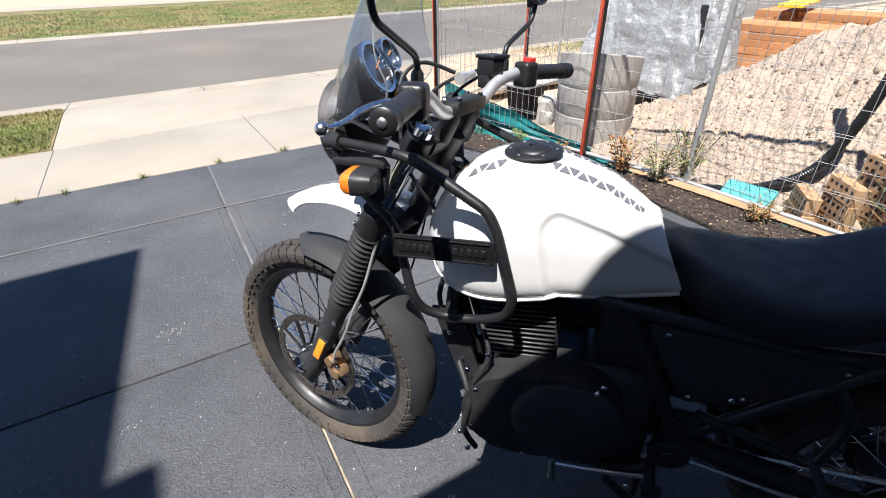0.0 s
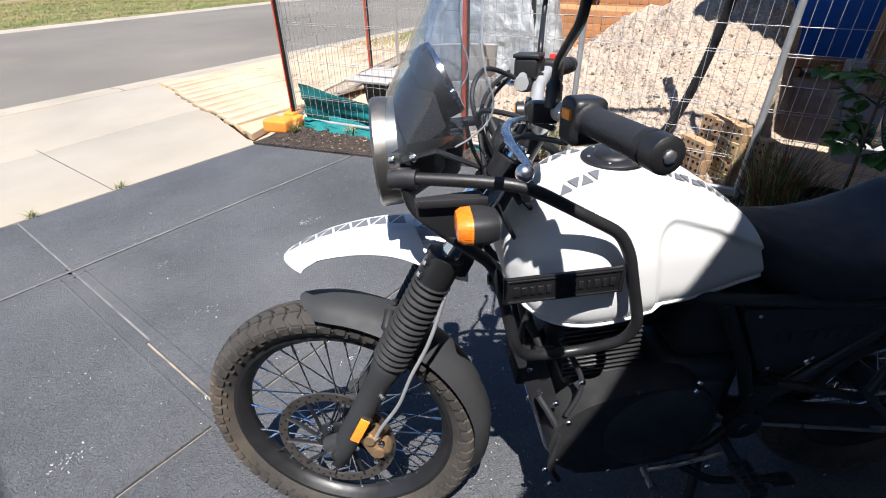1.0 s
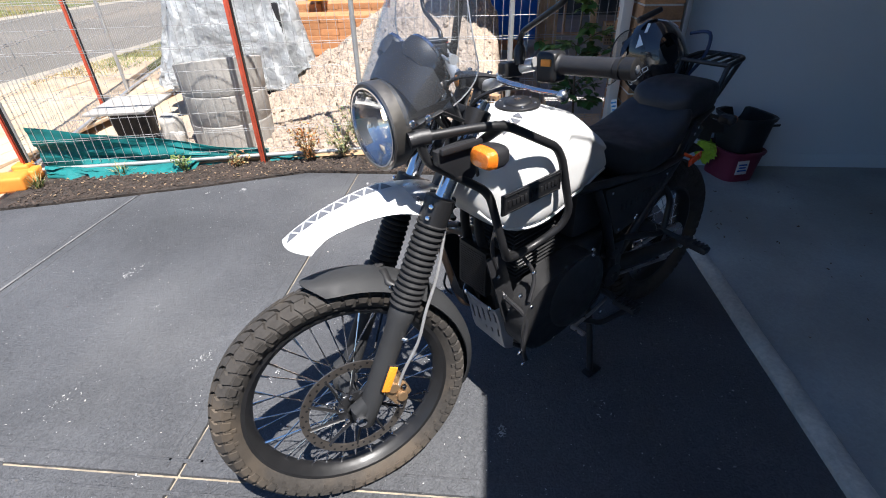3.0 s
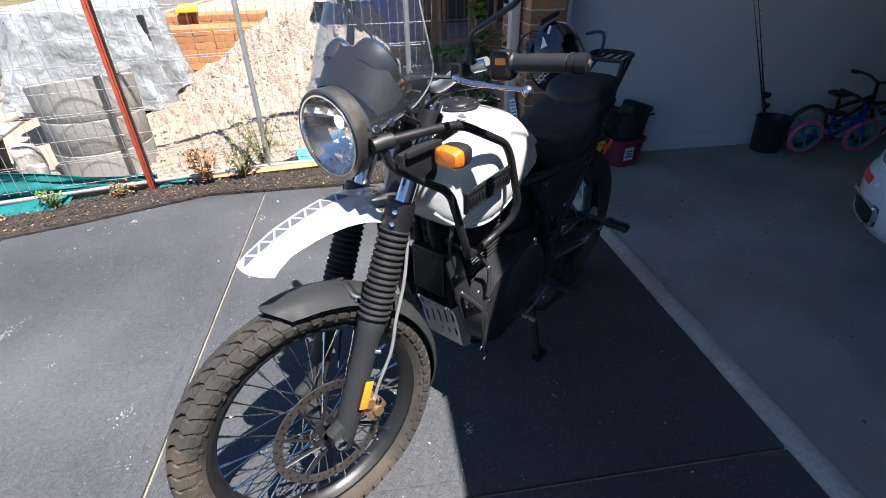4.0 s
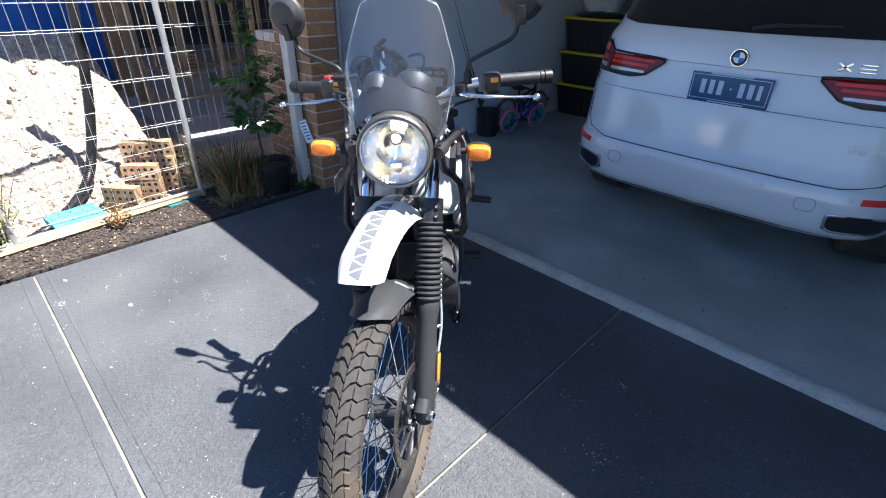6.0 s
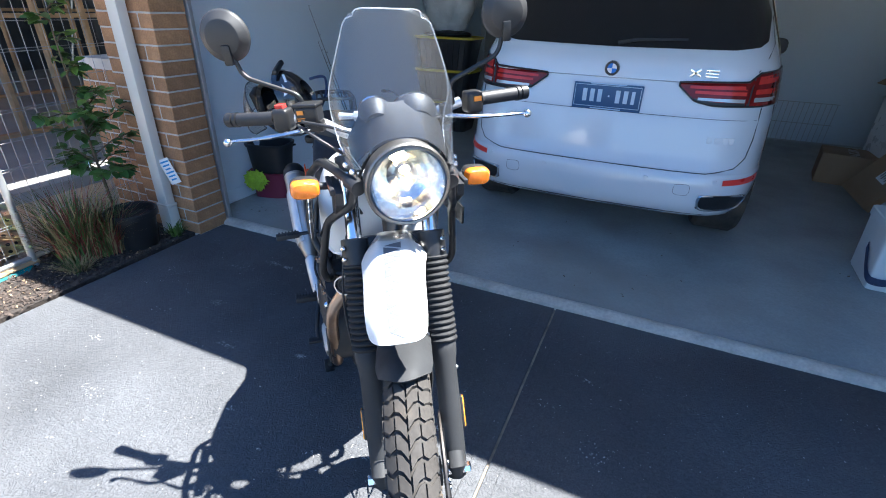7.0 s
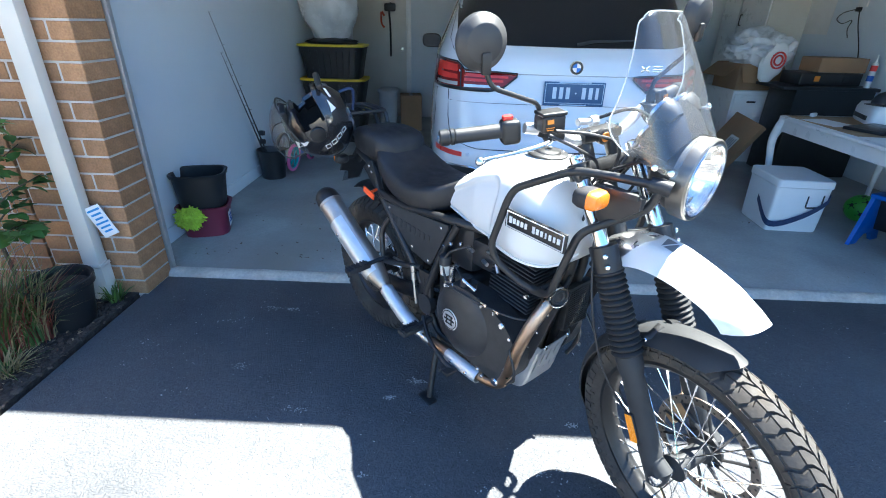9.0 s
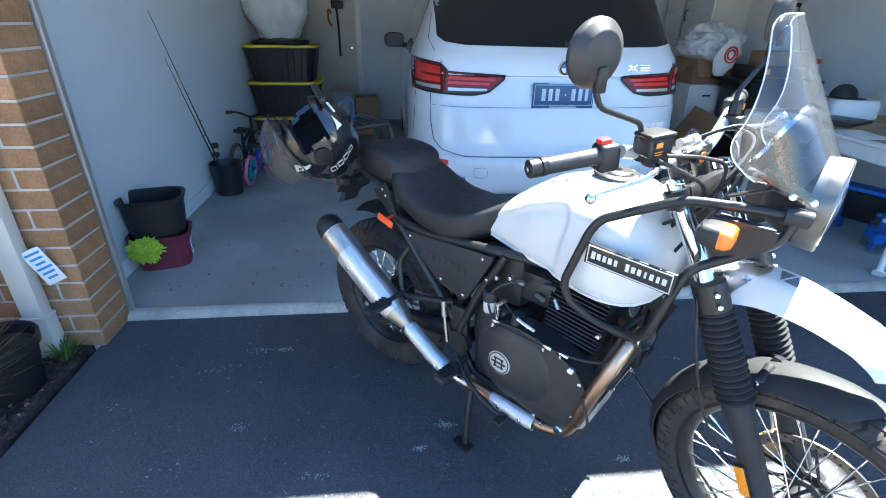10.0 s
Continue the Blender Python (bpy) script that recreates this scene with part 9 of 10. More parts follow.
cloth_strip("shade_cloth", Vector((2.62, 4.14, 0)), Vector((2.975, 2.50, 0)), 0.37, 0.09, "teal shade cloth sagging in long folds along the fence foot", 1.0, -0.09)
cloth_strip("shade_cloth", Vector((2.585, 4.08, 0)), Vector((2.73, 3.45, 0)), 0.085, 0.02, "loose teal shade cloth slipped out under the fence rail", 5.0, 0.07)
cloth_strip("shade_cloth", Vector((2.985, 2.50, 0)), Vector((3.10, 1.90, 0)), 0.06, 0.04, "teal shade cloth trodden flat at the fence", 3.0, 0.02)
cloth_strip("shade_cloth", Vector((3.17, 1.50, 0)), Vector((3.24, 0.65, 0)), 0.025, 0.03, "strip of teal shade cloth at the fence foot", 7.0, 0.02)
FADED_TEAL = material("faded_teal_cloth", (0.10, 0.33, 0.33), 0.85, vary=0.2, scale=14, bump=0.003, bump_scale=60)
bm = bmesh.new()
box(bm, (0, 0, 0.02), (0.19, 0.30, 0.04), 0.014)
tagged(part("cloth_bundle", bm, FADED_TEAL, None, at=pose(3.29, 1.40, 0.045, 0, -16, 12)), "flat teal cloth bundle inside the fence", "cloth")

# sand heap
def heap(x, y):
    ridge = lerp_rows([(0.50, 0.0), (0.60, 0.06), (0.655, 0.50), (0.69, 0.88), (0.80, 1.02), (1.05, 1.10), (1.45, 1.14), (1.9, 0.98), (2.4, 0.66), (2.9, 0.36), (3.4, 0.10), (3.8, 0.0)], y)[0]
    run = lerp_rows([(3.15, 0.0), (3.4, 0.07), (3.8, 0.28), (4.3, 0.66), (4.75, 0.94), (5.1, 1.0), (5.6, 0.92), (6.3, 0.5), (7.2, 0.0)], x)[0]
    n = noise.fractal(Vector((x * 1.6, y * 1.6, 0)), 0.9, 2.1, 5)
    fine = noise.turbulence(Vector((x * 6, y * 6, 3)), 4, True, amplitude_scale=0.62, frequency_scale=2.1) - 0.8
    pits = min(0.0, noise.noise(Vector((x * 15, y * 15, 9))) + 0.10)
    h = ridge * run
    return h * (1 + 0.13 * n) + (0.050 * fine + 0.075 * pits) * min(1, h * 6) - 0.06


bm = bmesh.new()
xs = [3.05 + 2.2 * i / 190 for i in range(191)] + [5.25 + 2.1 * i / 30 for i in range(1, 31)]
rows = [[Vector((x, 0.25 + 3.7 * k / 280, heap(x, 0.25 + 3.7 * k / 280))) for k in range(281)] for x in xs]
ring_skin(bm, rows, closed_ring=False, cap=False)
tagged(part("sand_heap", bm, SAND_PILE, None, angle=180), "large heap of pale clumpy sand behind the fence", "sand heap")


def sand_spot(r):
    return r.uniform(3.15, 4.6), r.uniform(0.7, 3.4)


clods = bmesh.new()
r = random.Random(21)
for _ in range(520):
    x, y = sand_spot(r)
    s = r.choice((0.008, 0.012, 0.016, 0.026)) * r.uniform(0.7, 1.3)
    m = Matrix.Translation((x, y, max(-0.06, heap(x, y)) + s * 0.3)) @ Euler((r.random() * 6, r.random() * 6, r.random() * 6)).to_matrix().to_4x4() @ Matrix.Diagonal((s, s * 0.8, s * 0.65, 1))
    bmesh.ops.create_icosphere(clods, subdivisions=1, radius=1.0, matrix=m)
tagged(part("sand_clod", clods, SAND_PILE, None, angle=20), "clods of sand scattered over the heap and ground", "sand clods", kind="stuff")
# corrugated drain hose over the heap
path = smooth_path([(3.08, 1.86, 0.02), (3.24, 1.62, 0.03), (3.42, 1.42, 0.07), (3.58, 1.22, 0.22), (3.62, 1.10, 0.55), (3.60, 1.02, 1.0), (3.56, 0.98, 1.45), (3.52, 0.97, 1.9)], 40)
bm = bmesh.new()
tube(bm, path, [0.030 + (0.003 if k % 2 else 0) for k in range(len(path))], 14)
tagged(part("drain_hose", bm, BLACK_TUB), "black corrugated drain hose curving up over the sand", "hose")

# bricks: one shared mesh of a cored brick ------------------------------------
PALLET_BRICK = material("orange_clay_brick", (0.50, 0.24, 0.10), 0.9, vary=0.14, scale=12, fine=0.18, fine_scale=110, bump=0.002, bump_scale=70, per_piece=0.15)
STACK_BRICK = material("buff_clay_brick", (0.46, 0.29, 0.155), 0.9, vary=0.14, scale=12, fine=0.18, fine_scale=110, bump=0.002, bump_scale=70, per_piece=0.15)
bm = bmesh.new()
box(bm, (0, 0, 0), (0.228, 0.109, 0.075), 0.003, seg=1)
BRICK_MESH = mesh_of("brick", bm, PALLET_BRICK)
bm = bmesh.new()
box(bm, (0, 0, 0), (0.228, 0.109, 0.075), 0.003, seg=1)
CORED = mesh_of("brick", bm, STACK_BRICK)
# thin black discs on the broad faces, painting the dark inside the core holes
CORED.materials.append(SATIN_BLACK)
bm = bmesh.new()
bm.from_mesh(CORED)
for s in SIDES:
    for i in range(5):
        for k in range(2):
            p = Vector((-0.084 + 0.042 * i, -0.024 + 0.048 * k, s * 0.0376))
            vs = tube(bm, [p, p + Vector((0, 0, s * 0.0006))], 0.0115, 10)
            for v in vs:
                for f in v.link_faces:
                    f.material_index = 1
bm.to_mesh(CORED)
bm.free()


def pallet(m, nx, ny, nz, label):
    p = thing("brick_pallet", m, label, "brick pallet", "brick pallets")
    rr = random.Random(nx * 7 + nz)
    for k in range(nz):
        for j in range(ny):
            for i in range(nx):
                if 0 < j < ny - 1 and 0 < i < nx - 1 and k < nz - 1:
                    continue
                if rr.random() < 0.03 and k < nz - 1:
                    continue
                piece("brick", BRICK_MESH, p, pose(0.0, 0, 0) @ Matrix.Translation((rr.uniform(-0.004, 0.004) + 0.112 * i, 0.231 * j + rr.uniform(-0.004, 0.004), 0.16 + 0.0765 * k)) @ Matrix.Rotation(radians(90 + rr.uniform(-1.2, 1.2)), 4, "Z"))
    for j in (0.0, 0.5, 1.0):
        bm = bmesh.new()
        box(bm, (0.112 * (nx - 1) / 2, -0.05 + 0.231 * (ny - 1 + 0.4) * j, 0.06), (0.112 * nx, 0.09, 0.10), 0.004)
        part("bearer", bm, WOOD, p)
    return p


pallet(pose(6.15, 2.15, -0.07, 0, 0, 6), 5, 6, 9, "pallet of orange clay bricks on the plot")
pallet(pose(6.95, 2.35, -0.07, 0, 0, 6), 5, 6, 10, "pallet of orange clay bricks standing behind")
pallet(pose(7.7, 0.35, -0.07, 0, 0, 0), 5, 4, 8, "pallet of orange clay bricks near the house frame")
# yellow strap board on the pallets
bm = bmesh.new()
box(bm, (0, 0, 0.02), (0.9, 0.25, 0.04), 0.01)
tagged(part("plank", bm, YELLOW, None, at=pose(6.9, 3.2, 0.88, 0, 0, 15)), "yellow plank lying on the brick pallet", "plank")


def brick_stack(m, rows_, label):
    p = thing("brick_stack", m, label, "brick stack", "loose brick stacks")
    rr = random.Random(8)
    for x, y, z, rx, ry, rz in rows_:
        piece("brick", CORED, p, pose(x, y, z, rx + rr.uniform(-3, 3), ry + rr.uniform(-3, 3), rz + rr.uniform(-6, 6)))
    return p


rows_ = []
for k in range(4):
    rows_ += [(0.0, 0.0, 0.055 + 0.110 * k, 90, 0, 60), (0.075, 0.085, 0.055 + 0.110 * k, 90, 0, 60)]
    if k < 3:
        rows_ += [(0.15, -0.14, 0.055 + 0.11 * k, 90, 0, 66), (-0.12, 0.16, 0.055 + 0.11 * k, 90, 0, 54)]
    if k < 2:
        rows_ += [(0.24, -0.26, 0.055 + 0.11 * k, 90, 0, 70), (-0.16, 0.32, 0.055 + 0.11 * k, 90, 0, 50)]
brick_stack(pose(3.50, 0.78, -0.03), rows_, "loose stack of cored buff bricks inside the fence")
brick_stack(pose(5.05, 3.38, -0.06), [(0, 0, 0.055, 90, 0, 40), (0.05, 0.24, 0.04, 0, 0, 70), (-0.08, -0.2, 0.04, 0, 20, 20)], "few loose bricks beside the covered pallet")
brick_stack(pose(8.3, -1.25, 0.02), [(0.12 * (k % 3), 0.0, 0.055 + 0.11 * (k // 3), 90, 0, 80) for k in range(9)], "stack of cored bricks on the slab of the house frame")

# silver tarpaulin over a pallet
bm = bmesh.new()
rows = []
N = 160
for i in range(50):
    t = i / 49
    row = []
    for k in range(N):
        a = 2 * math.pi * k / N
        c, s = math.cos(a), math.sin(a)
        px, py = math.copysign(abs(c) ** 0.5, c) * 0.52, math.copysign(abs(s) ** 0.5, s) * 0.62
        fold = (1 - abs(math.sin(a * 4.5 + 1.3 * math.sin(a * 3)))) ** 0.8
        crease = 1 - abs(math.sin(a * 11 + 2.2 * math.sin(a * 2 + 1)))
        if t < 0.4:
            f = t / 0.4
            z = 1.22 - 0.10 * f * f + 0.02 * noise.noise(Vector((px * f * 5, py * f * 5, 1)))
            row.append(Vector((px * f, py * f, z)))
        else:
            f = (t - 0.4) / 0.6
            flare = 1 + f * (0.06 + 0.34 * fold + 0.09 * crease)
            z = 1.12 - f * (0.86 - 0.16 * fold * f - 0.26 * noise.noise(Vector((c * 2, s * 2, 4))))
            n = 0.035 * noise.noise(Vector((c * 5, s * 5, f * 4))) + 0.030 * noise.turbulence(Vector((c * 7 + f * 2, s * 7, f * 5)), 3, True)
            row.append(Vector((px * flare + n, py * flare + n, z)))
    rows.append(row)
ring_skin(bm, rows, cap=False)
bmesh.ops.solidify(bm, geom=bm.faces[:], thickness=0.003)
TARP = material("silver_tarpaulin", (0.66, 0.68, 0.69), 0.42, 0.12, vary=0.12, scale=4, bump=0.022, bump_scale=17)
tarp = thing("tarpaulin", pose(5.05, 3.55, -0.06, 0, 0, 12), "silver tarpaulin draped over a dark stack, hanging in folds", "tarpaulin")
part("cover_sheet", bm, TARP, tarp, angle=80)
ROPE = material("white_rope", (0.62, 0.60, 0.55), 0.9, vary=0.1, scale=30, bump=0.002, bump_scale=300)
bm = bmesh.new()
tube(bm, smooth_path([(-0.35, -0.66, 0.42), (-0.43, -0.74, 0.33), (-0.50, -0.76, 0.20), (-0.44, -0.80, 0.05), (-0.30, -0.78, 0.10), (-0.26, -0.72, 0.30)], 8), 0.011, 8)
part("rope", bm, ROPE, tarp, "pale rope hanging from the hem")
bm = bmesh.new()
box(bm, (0, 0, 0.55), (0.90, 1.08, 1.05), 0.02)
tagged(part("covered_stack", bm, BLACK_TUB, None, at=pose(5.05, 3.55, -0.07, 0, 0, 12)), "dark wrapped stack under the silver tarpaulin", "stack")

# grey concrete pipe sections and a board
CONC_GREY = material("grey_precast_concrete", (0.42, 0.40, 0.365), 0.9, vary=0.12, scale=4, fine=0.2, bump=0.003, bump_scale=60, second=(0.33, 0.31, 0.28), spots=0.5)
pipe = thing("concrete_pipe", mat_at(3.60, 3.08, -0.06), "upright grey precast concrete pipe with raised bands", "concrete pipe")
bm = bmesh.new()
prof = [(0.0, 0.0), (0.0, 0.335)]
for z in (0.245, 0.49):
    prof += [(z - 0.008, 0.347), (z - 0.003, 0.343), (z + 0.003, 0.342), (z + 0.009, 0.346)]
prof += [(0.60, 0.349), (0.728, 0.354), (0.738, 0.346), (0.738, 0.315), (0.715, 0.305), (0.712, 0.0)]
lathe(bm, prof, 56, "Z")
# the top casting is cut on a slant and its wall is uneven
for v in bm.verts:
    n = noise.noise(v.co * 9) * 0.004
    v.co.x, v.co.y = v.co.x * (1 + n), v.co.y * (1 + n)
    if v.co.z > 0.65:
        v.co.z -= 0.19 * (v.co.x * 0.82 + v.co.y * 0.57 + 0.06)
part("pipe_wall", bm, CONC_GREY, pipe)
for x, y, r0, h0, turn in ((3.56, 3.66, 0.115, 0.27, 20), (3.49, 3.60, 0.075, 0.15, 70)):
    bm = bmesh.new()
    bmesh.ops.create_icosphere(bm, subdivisions=3, radius=1.0)
    for v in bm.verts:
        k = 1 + 0.28 * noise.noise(v.co * 1.3 + Vector((x, y, 0))) + 0.08 * noise.noise(v.co * 4)
        q = Vector([math.copysign(abs(c) ** 0.6, c) for c in v.co]) * k
        v.co = Vector((q.x * r0, q.y * r0 * 0.8, max(0, 0.45 + q.z * 0.55) * h0))
    tagged(part("concrete_lump", bm, CONC_GREY, None, at=pose(x, y, -0.07, 0, 0, turn), angle=30), "broken lump of grey concrete beside the pipe", "concrete lump")
bm = bmesh.new()
bmesh.ops.create_icosphere(bm, subdivisions=4, radius=1.0)
for v in bm.verts:
    k = 1 + 0.35 * noise.turbulence(v.co * 2.2, 3, True)
    v.co = Vector((v.co.x * 0.11 * k, v.co.y * 0.13 * k, max(-0.1, v.co.z) * 0.10 * k + 0.01))
tagged(part("plastic_bag", bm, ROPE, None, at=pose(4.62, 3.28, -0.07), angle=60), "crumpled white bag on the earth by the tarpaulin", "bag")
board = thing("trestle_board", mat_at(3.50, 3.95, -0.06, 12), "pale board resting on a dark crate", "board")
bm = bmesh.new()
box(bm, (0, 0, 0.37), (0.62, 0.50, 0.022), 0.004)
part("board_top", bm, CONC_GREY, board)
bm = bmesh.new()
tub(bm, 0.36, 0.30, 0.355, 0.8, 0.008, 0.006, 6)
part("crate", bm, GREY_PLASTIC, board)
for p, q in (((2.85, 3.75, -0.03), (4.2, 4.55, -0.02)), ((2.95, 3.50, -0.03), (3.30, 4.3, 0.05))):
    bm = bmesh.new()
    rod(bm, p, q, 0.022, 8)
    tagged(part("timber_offcut", bm, WOOD), "grey timber offcut lying on the sandy ground", "timber")
# rough sandy verge beside the crossover
strip("verge_mat", [(2.16, 4.32), (3.2, 4.75), (7.5, 6.3), (7.5, 7.25), (2.58, 6.98), (2.38, 5.6)], 0.004, SAND_GROUND, "rough trodden sandy verge beside the crossover", "verge", 0.06, 0.01)
# weathered planks laid side by side as a crossing
MAT_PLANK = material("sandy_weathered_plank", (0.36, 0.275, 0.175), 0.9, vary=0.2, scale=5, fine=0.2, fine_scale=60, bump=0.003, bump_scale=40, second=(0.50, 0.385, 0.26), spots=0.36, per_piece=0.08, distort=2.0)
plank_mat = thing("plank_mat", Matrix.Identity(4), "sandy weathered timber planks laid side by side over the verge", "plank mat")
r = random.Random(41)
for k in range(10):
    y = 4.74 + 0.205 * k
    x0 = 2.215 + 0.037 * k + r.uniform(-0.035, 0.02)
    l = r.uniform(3.2, 3.5)
    bm = bmesh.new()
    box(bm, (l / 2, 0, 0), (l, 0.197, 0.030), 0.006)
    for v in bm.verts:
        v.co.y += 0.010 * noise.noise(Vector((v.co.x * 2, k * 3.1, v.co.y * 5)))
    part("plank", bm, MAT_PLANK, plank_mat, at=pose(x0, y, 0.020 + r.uniform(-0.004, 0.003), r.uniform(-1.2, 1.2), 0, 1.0 + r.uniform(-0.6, 0.6)))
bm = bmesh.new()
rows = []
for i in range(70):
    x = 2.75 + 3.0 * i / 69
    rows.append([Vector((x, y, 0.037 + 0.016 * noise.fractal(Vector((x * 2.4, y * 2.4, 2)), 1.0, 2.0, 4) - 0.03 * abs(math.cos(math.pi * (i / 69))) ** 6)) for y in [4.70 + 2.0 * q / 59 for q in range(60)]])
ring_skin(bm, rows, closed_ring=False, cap=False)
part("trodden_sand", bm, SAND_GROUND, plank_mat, "sand trodden over the planks")
bm = bmesh.new()
tube(bm, smooth_path([(2.14, 4.40, 0.008), (2.30, 5.0, 0.008), (2.40, 5.6, 0.008), (2.52, 6.3, 0.006), (2.60, 6.95, 0.004)], 6), 0.018, 6)
tagged(part("timber_offcut", bm, WOOD), "thin weathered strip along the verge edge", "timber")

# neighbour's house frame in the shade ---------------------------------------
strip("slab", [(4.6, -6.0), (14, -6.0), (14, 0.15), (4.6, 0.15)], 0.02, material("grey_slab_concrete", (0.34, 0.33, 0.315), 0.85, vary=0.12, scale=1.2, fine=0.12, bump=0.001, bump_scale=60), "bare concrete slab of the neighbouring house", "slab")
frame_house = thing("house_frame", Matrix.Identity(4), "timber stud frame of an unfinished neighbouring house", "house frame")
for k in range(12):
    for x in (6.6, 9.4):
        bm = bmesh.new()
        box(bm, (x, -5.6 + 0.5 * k, 1.25), (0.09, 0.045, 2.5), 0.002)
        part("stud", bm, WOOD, frame_house)
for k in range(8):
    bm = bmesh.new()
    box(bm, (6.7 + 0.55 * k, -0.05, 1.25), (0.045, 0.09, 2.5), 0.002)
    part("stud", bm, WOOD, frame_house)
for z in (0.04, 1.25, 2.5):
    for x in (6.6, 9.4):
        bm = bmesh.new()
        box(bm, (x, -2.8, z), (0.086, 5.7, 0.045), 0.002)
        part("plate_beam", bm, WOOD, frame_house)
# deck out of view, added to keep the sun off the slab
bm = bmesh.new()
box(bm, (8.9, -2.5, 2.66), (10.0, 6.8, 0.16))
part("roof_deck", bm, WOOD, frame_house)
# backing boards coloured dark to hold the shade inside the house
bm = bmesh.new()
box(bm, (12.6, -2.7, 1.3), (0.12, 6.4, 2.6))
box(bm, (9.0, -6.0, 1.3), (8.0, 0.12, 2.6))
part("cladding", bm, material("shaded_interior_dark", (0.06, 0.07, 0.08), 0.8, vary=0.2, scale=2), frame_house)
bm = bmesh.new()
box(bm, (0, 0, 0.62), (0.03, 1.0, 1.24), 0.004)
tagged(part("blue_sheet", bm, BLUE_PLASTIC, None, at=pose(7.0, 0.62, 0.30, 0, 0, 4)), "bright blue wrapped sheet material upright on the plot", "sheet")

# low brick pier beyond the corner, the brick pillar and the downpipe -------------
def brick_wall(name, x0, x1, y0, y1, top, label, side_face=True):
    """Mortar core with a brick face of separate bricks, stretcher bond."""
    core = bmesh.new()
    box(core, ((x0 + x1) / 2, (y0 + y1) / 2, top / 2 - 0.04), (x1 - x0 - 0.008, y1 - y0 - 0.008, top + 0.06))
    w = tagged(part(name, core, MORTAR), label, "wall", kind="structure")
    meshes = {}

    def brick_of(lx, ly):
        key = (round(lx, 3), round(ly, 3))
        if key not in meshes:
            bm = bmesh.new()
            box(bm, (0, 0, 0), (lx, ly, 0.076), 0.004, seg=1)
            meshes[key] = mesh_of("brick", bm, BRICK)
        return meshes[key]
    course, n = 0.086, int(top / 0.086)
    for k in range(n):
        z = 0.040 + course * k
        x = x0 - (0.12 if k % 2 else 0.0)
        while x < x1 - 0.01:
            a, b = max(x, x0), min(x + 0.23, x1)
            if b - a > 0.03:
                full = (a == x0)
                depth = (y1 - y0) if (full and side_face) else 0.11
                piece("brick", brick_of(b - a, depth), w, Matrix.Translation(((a + b) / 2, y1 - depth / 2, z)))
            x += 0.24
    return w


brick_wall("brick_pillar", 2.745, 3.225, -0.370, -0.135, 2.40, "tan brick pillar with grey mortar at the garage opening")
brick_wall("brick_pier", 3.30, 3.66, -0.42, -0.20, 1.10, "low tan brick wall of the neighbouring house")
# steel door track beside the pillar
bm = bmesh.new()
box(bm, (2.750, -0.395, 1.2), (0.035, 0.03, 2.4), 0.004)
box(bm, (2.795, -0.402, 1.2), (0.09, 0.012, 2.4), 0.002)
tagged(part("door_track", bm, GALV), "galvanised steel track of the garage door", "door track", kind="structure")
pipe_thing = thing("downpipe", Matrix.Identity(4), "cream painted square downpipe in front of the brick", "downpipe")
bm = bmesh.new()
box(bm, (2.945, -0.085, 1.32), (0.090, 0.062, 2.24), 0.008)
part("pipe", bm, CREAM, pipe_thing)
bm = bmesh.new()
box(bm, (2.945, -0.085, 0.10), (0.102, 0.074, 0.20), 0.008)
part("pipe_foot", bm, CREAM, pipe_thing)
bm = bmesh.new()
box(bm, (2.945, -0.085, 0.21), (0.104, 0.076, 0.018), 0.003)
part("bracket", bm, CREAM, pipe_thing)
card = bmesh.new()
box(card, (0, 0, 0), (0.085, 0.002, 0.20), 0.0005)
sign = part("notice_card", card, PAPER, None, at=pose(2.850, -0.095, 0.45, 0, 20, 20) @ Matrix.Scale(0.86, 4))
tagged(sign, "white and blue notice card stuck behind the downpipe", "card")
bm = bmesh.new()
for k in range(6):
    box(bm, (0.0, 0.0018, 0.075 - 0.028 * k), (0.068 - 0.012 * (k % 3), 0.001, 0.012))
part("plain_bar", bm, material("card_blue", (0.05, 0.25, 0.55), 0.6), sign)

# plants ---------------------------------------------------------------------
LEAF = material("green_leaf", (0.055, 0.12, 0.022), 0.5, vary=0.35, scale=9, spec=0.4)
LEAF_YOUNG = material("young_green_leaf", (0.13, 0.22, 0.035), 0.5, vary=0.3, scale=9)
STEM = material("brown_stem", (0.10, 0.075, 0.045), 0.85, vary=0.2, scale=20)
RED_BLADE = material("red_grass_blade", (0.20, 0.05, 0.03), 0.7, vary=0.4, scale=12)
GREEN_BLADE = material("green_grass_blade", (0.09, 0.14, 0.03), 0.7, vary=0.35, scale=12)
STRAW = material("straw_blade", (0.34, 0.26, 0.12), 0.85, vary=0.3, scale=12)
RUST_WEED = material("rust_coloured_weed", (0.30, 0.12, 0.03), 0.85, vary=0.35, scale=14)


def leaf_verts(m, l, w):
    """An oval leaf, folded a little on its rib and bent down."""
    out = []
    for f, k in ((0, 0.0), (0.25, 0.8), (0.5, 1.0), (0.78, 0.62), (1.0, 0.0)):
        z = -0.22 * l * f * f
        out.append((m @ Vector((l * f, -w / 2 * k, z + 0.10 * w * k)), m @ Vector((l * f, 0, z)), m @ Vector((l * f, w / 2 * k, z + 0.10 * w * k))))
    return out


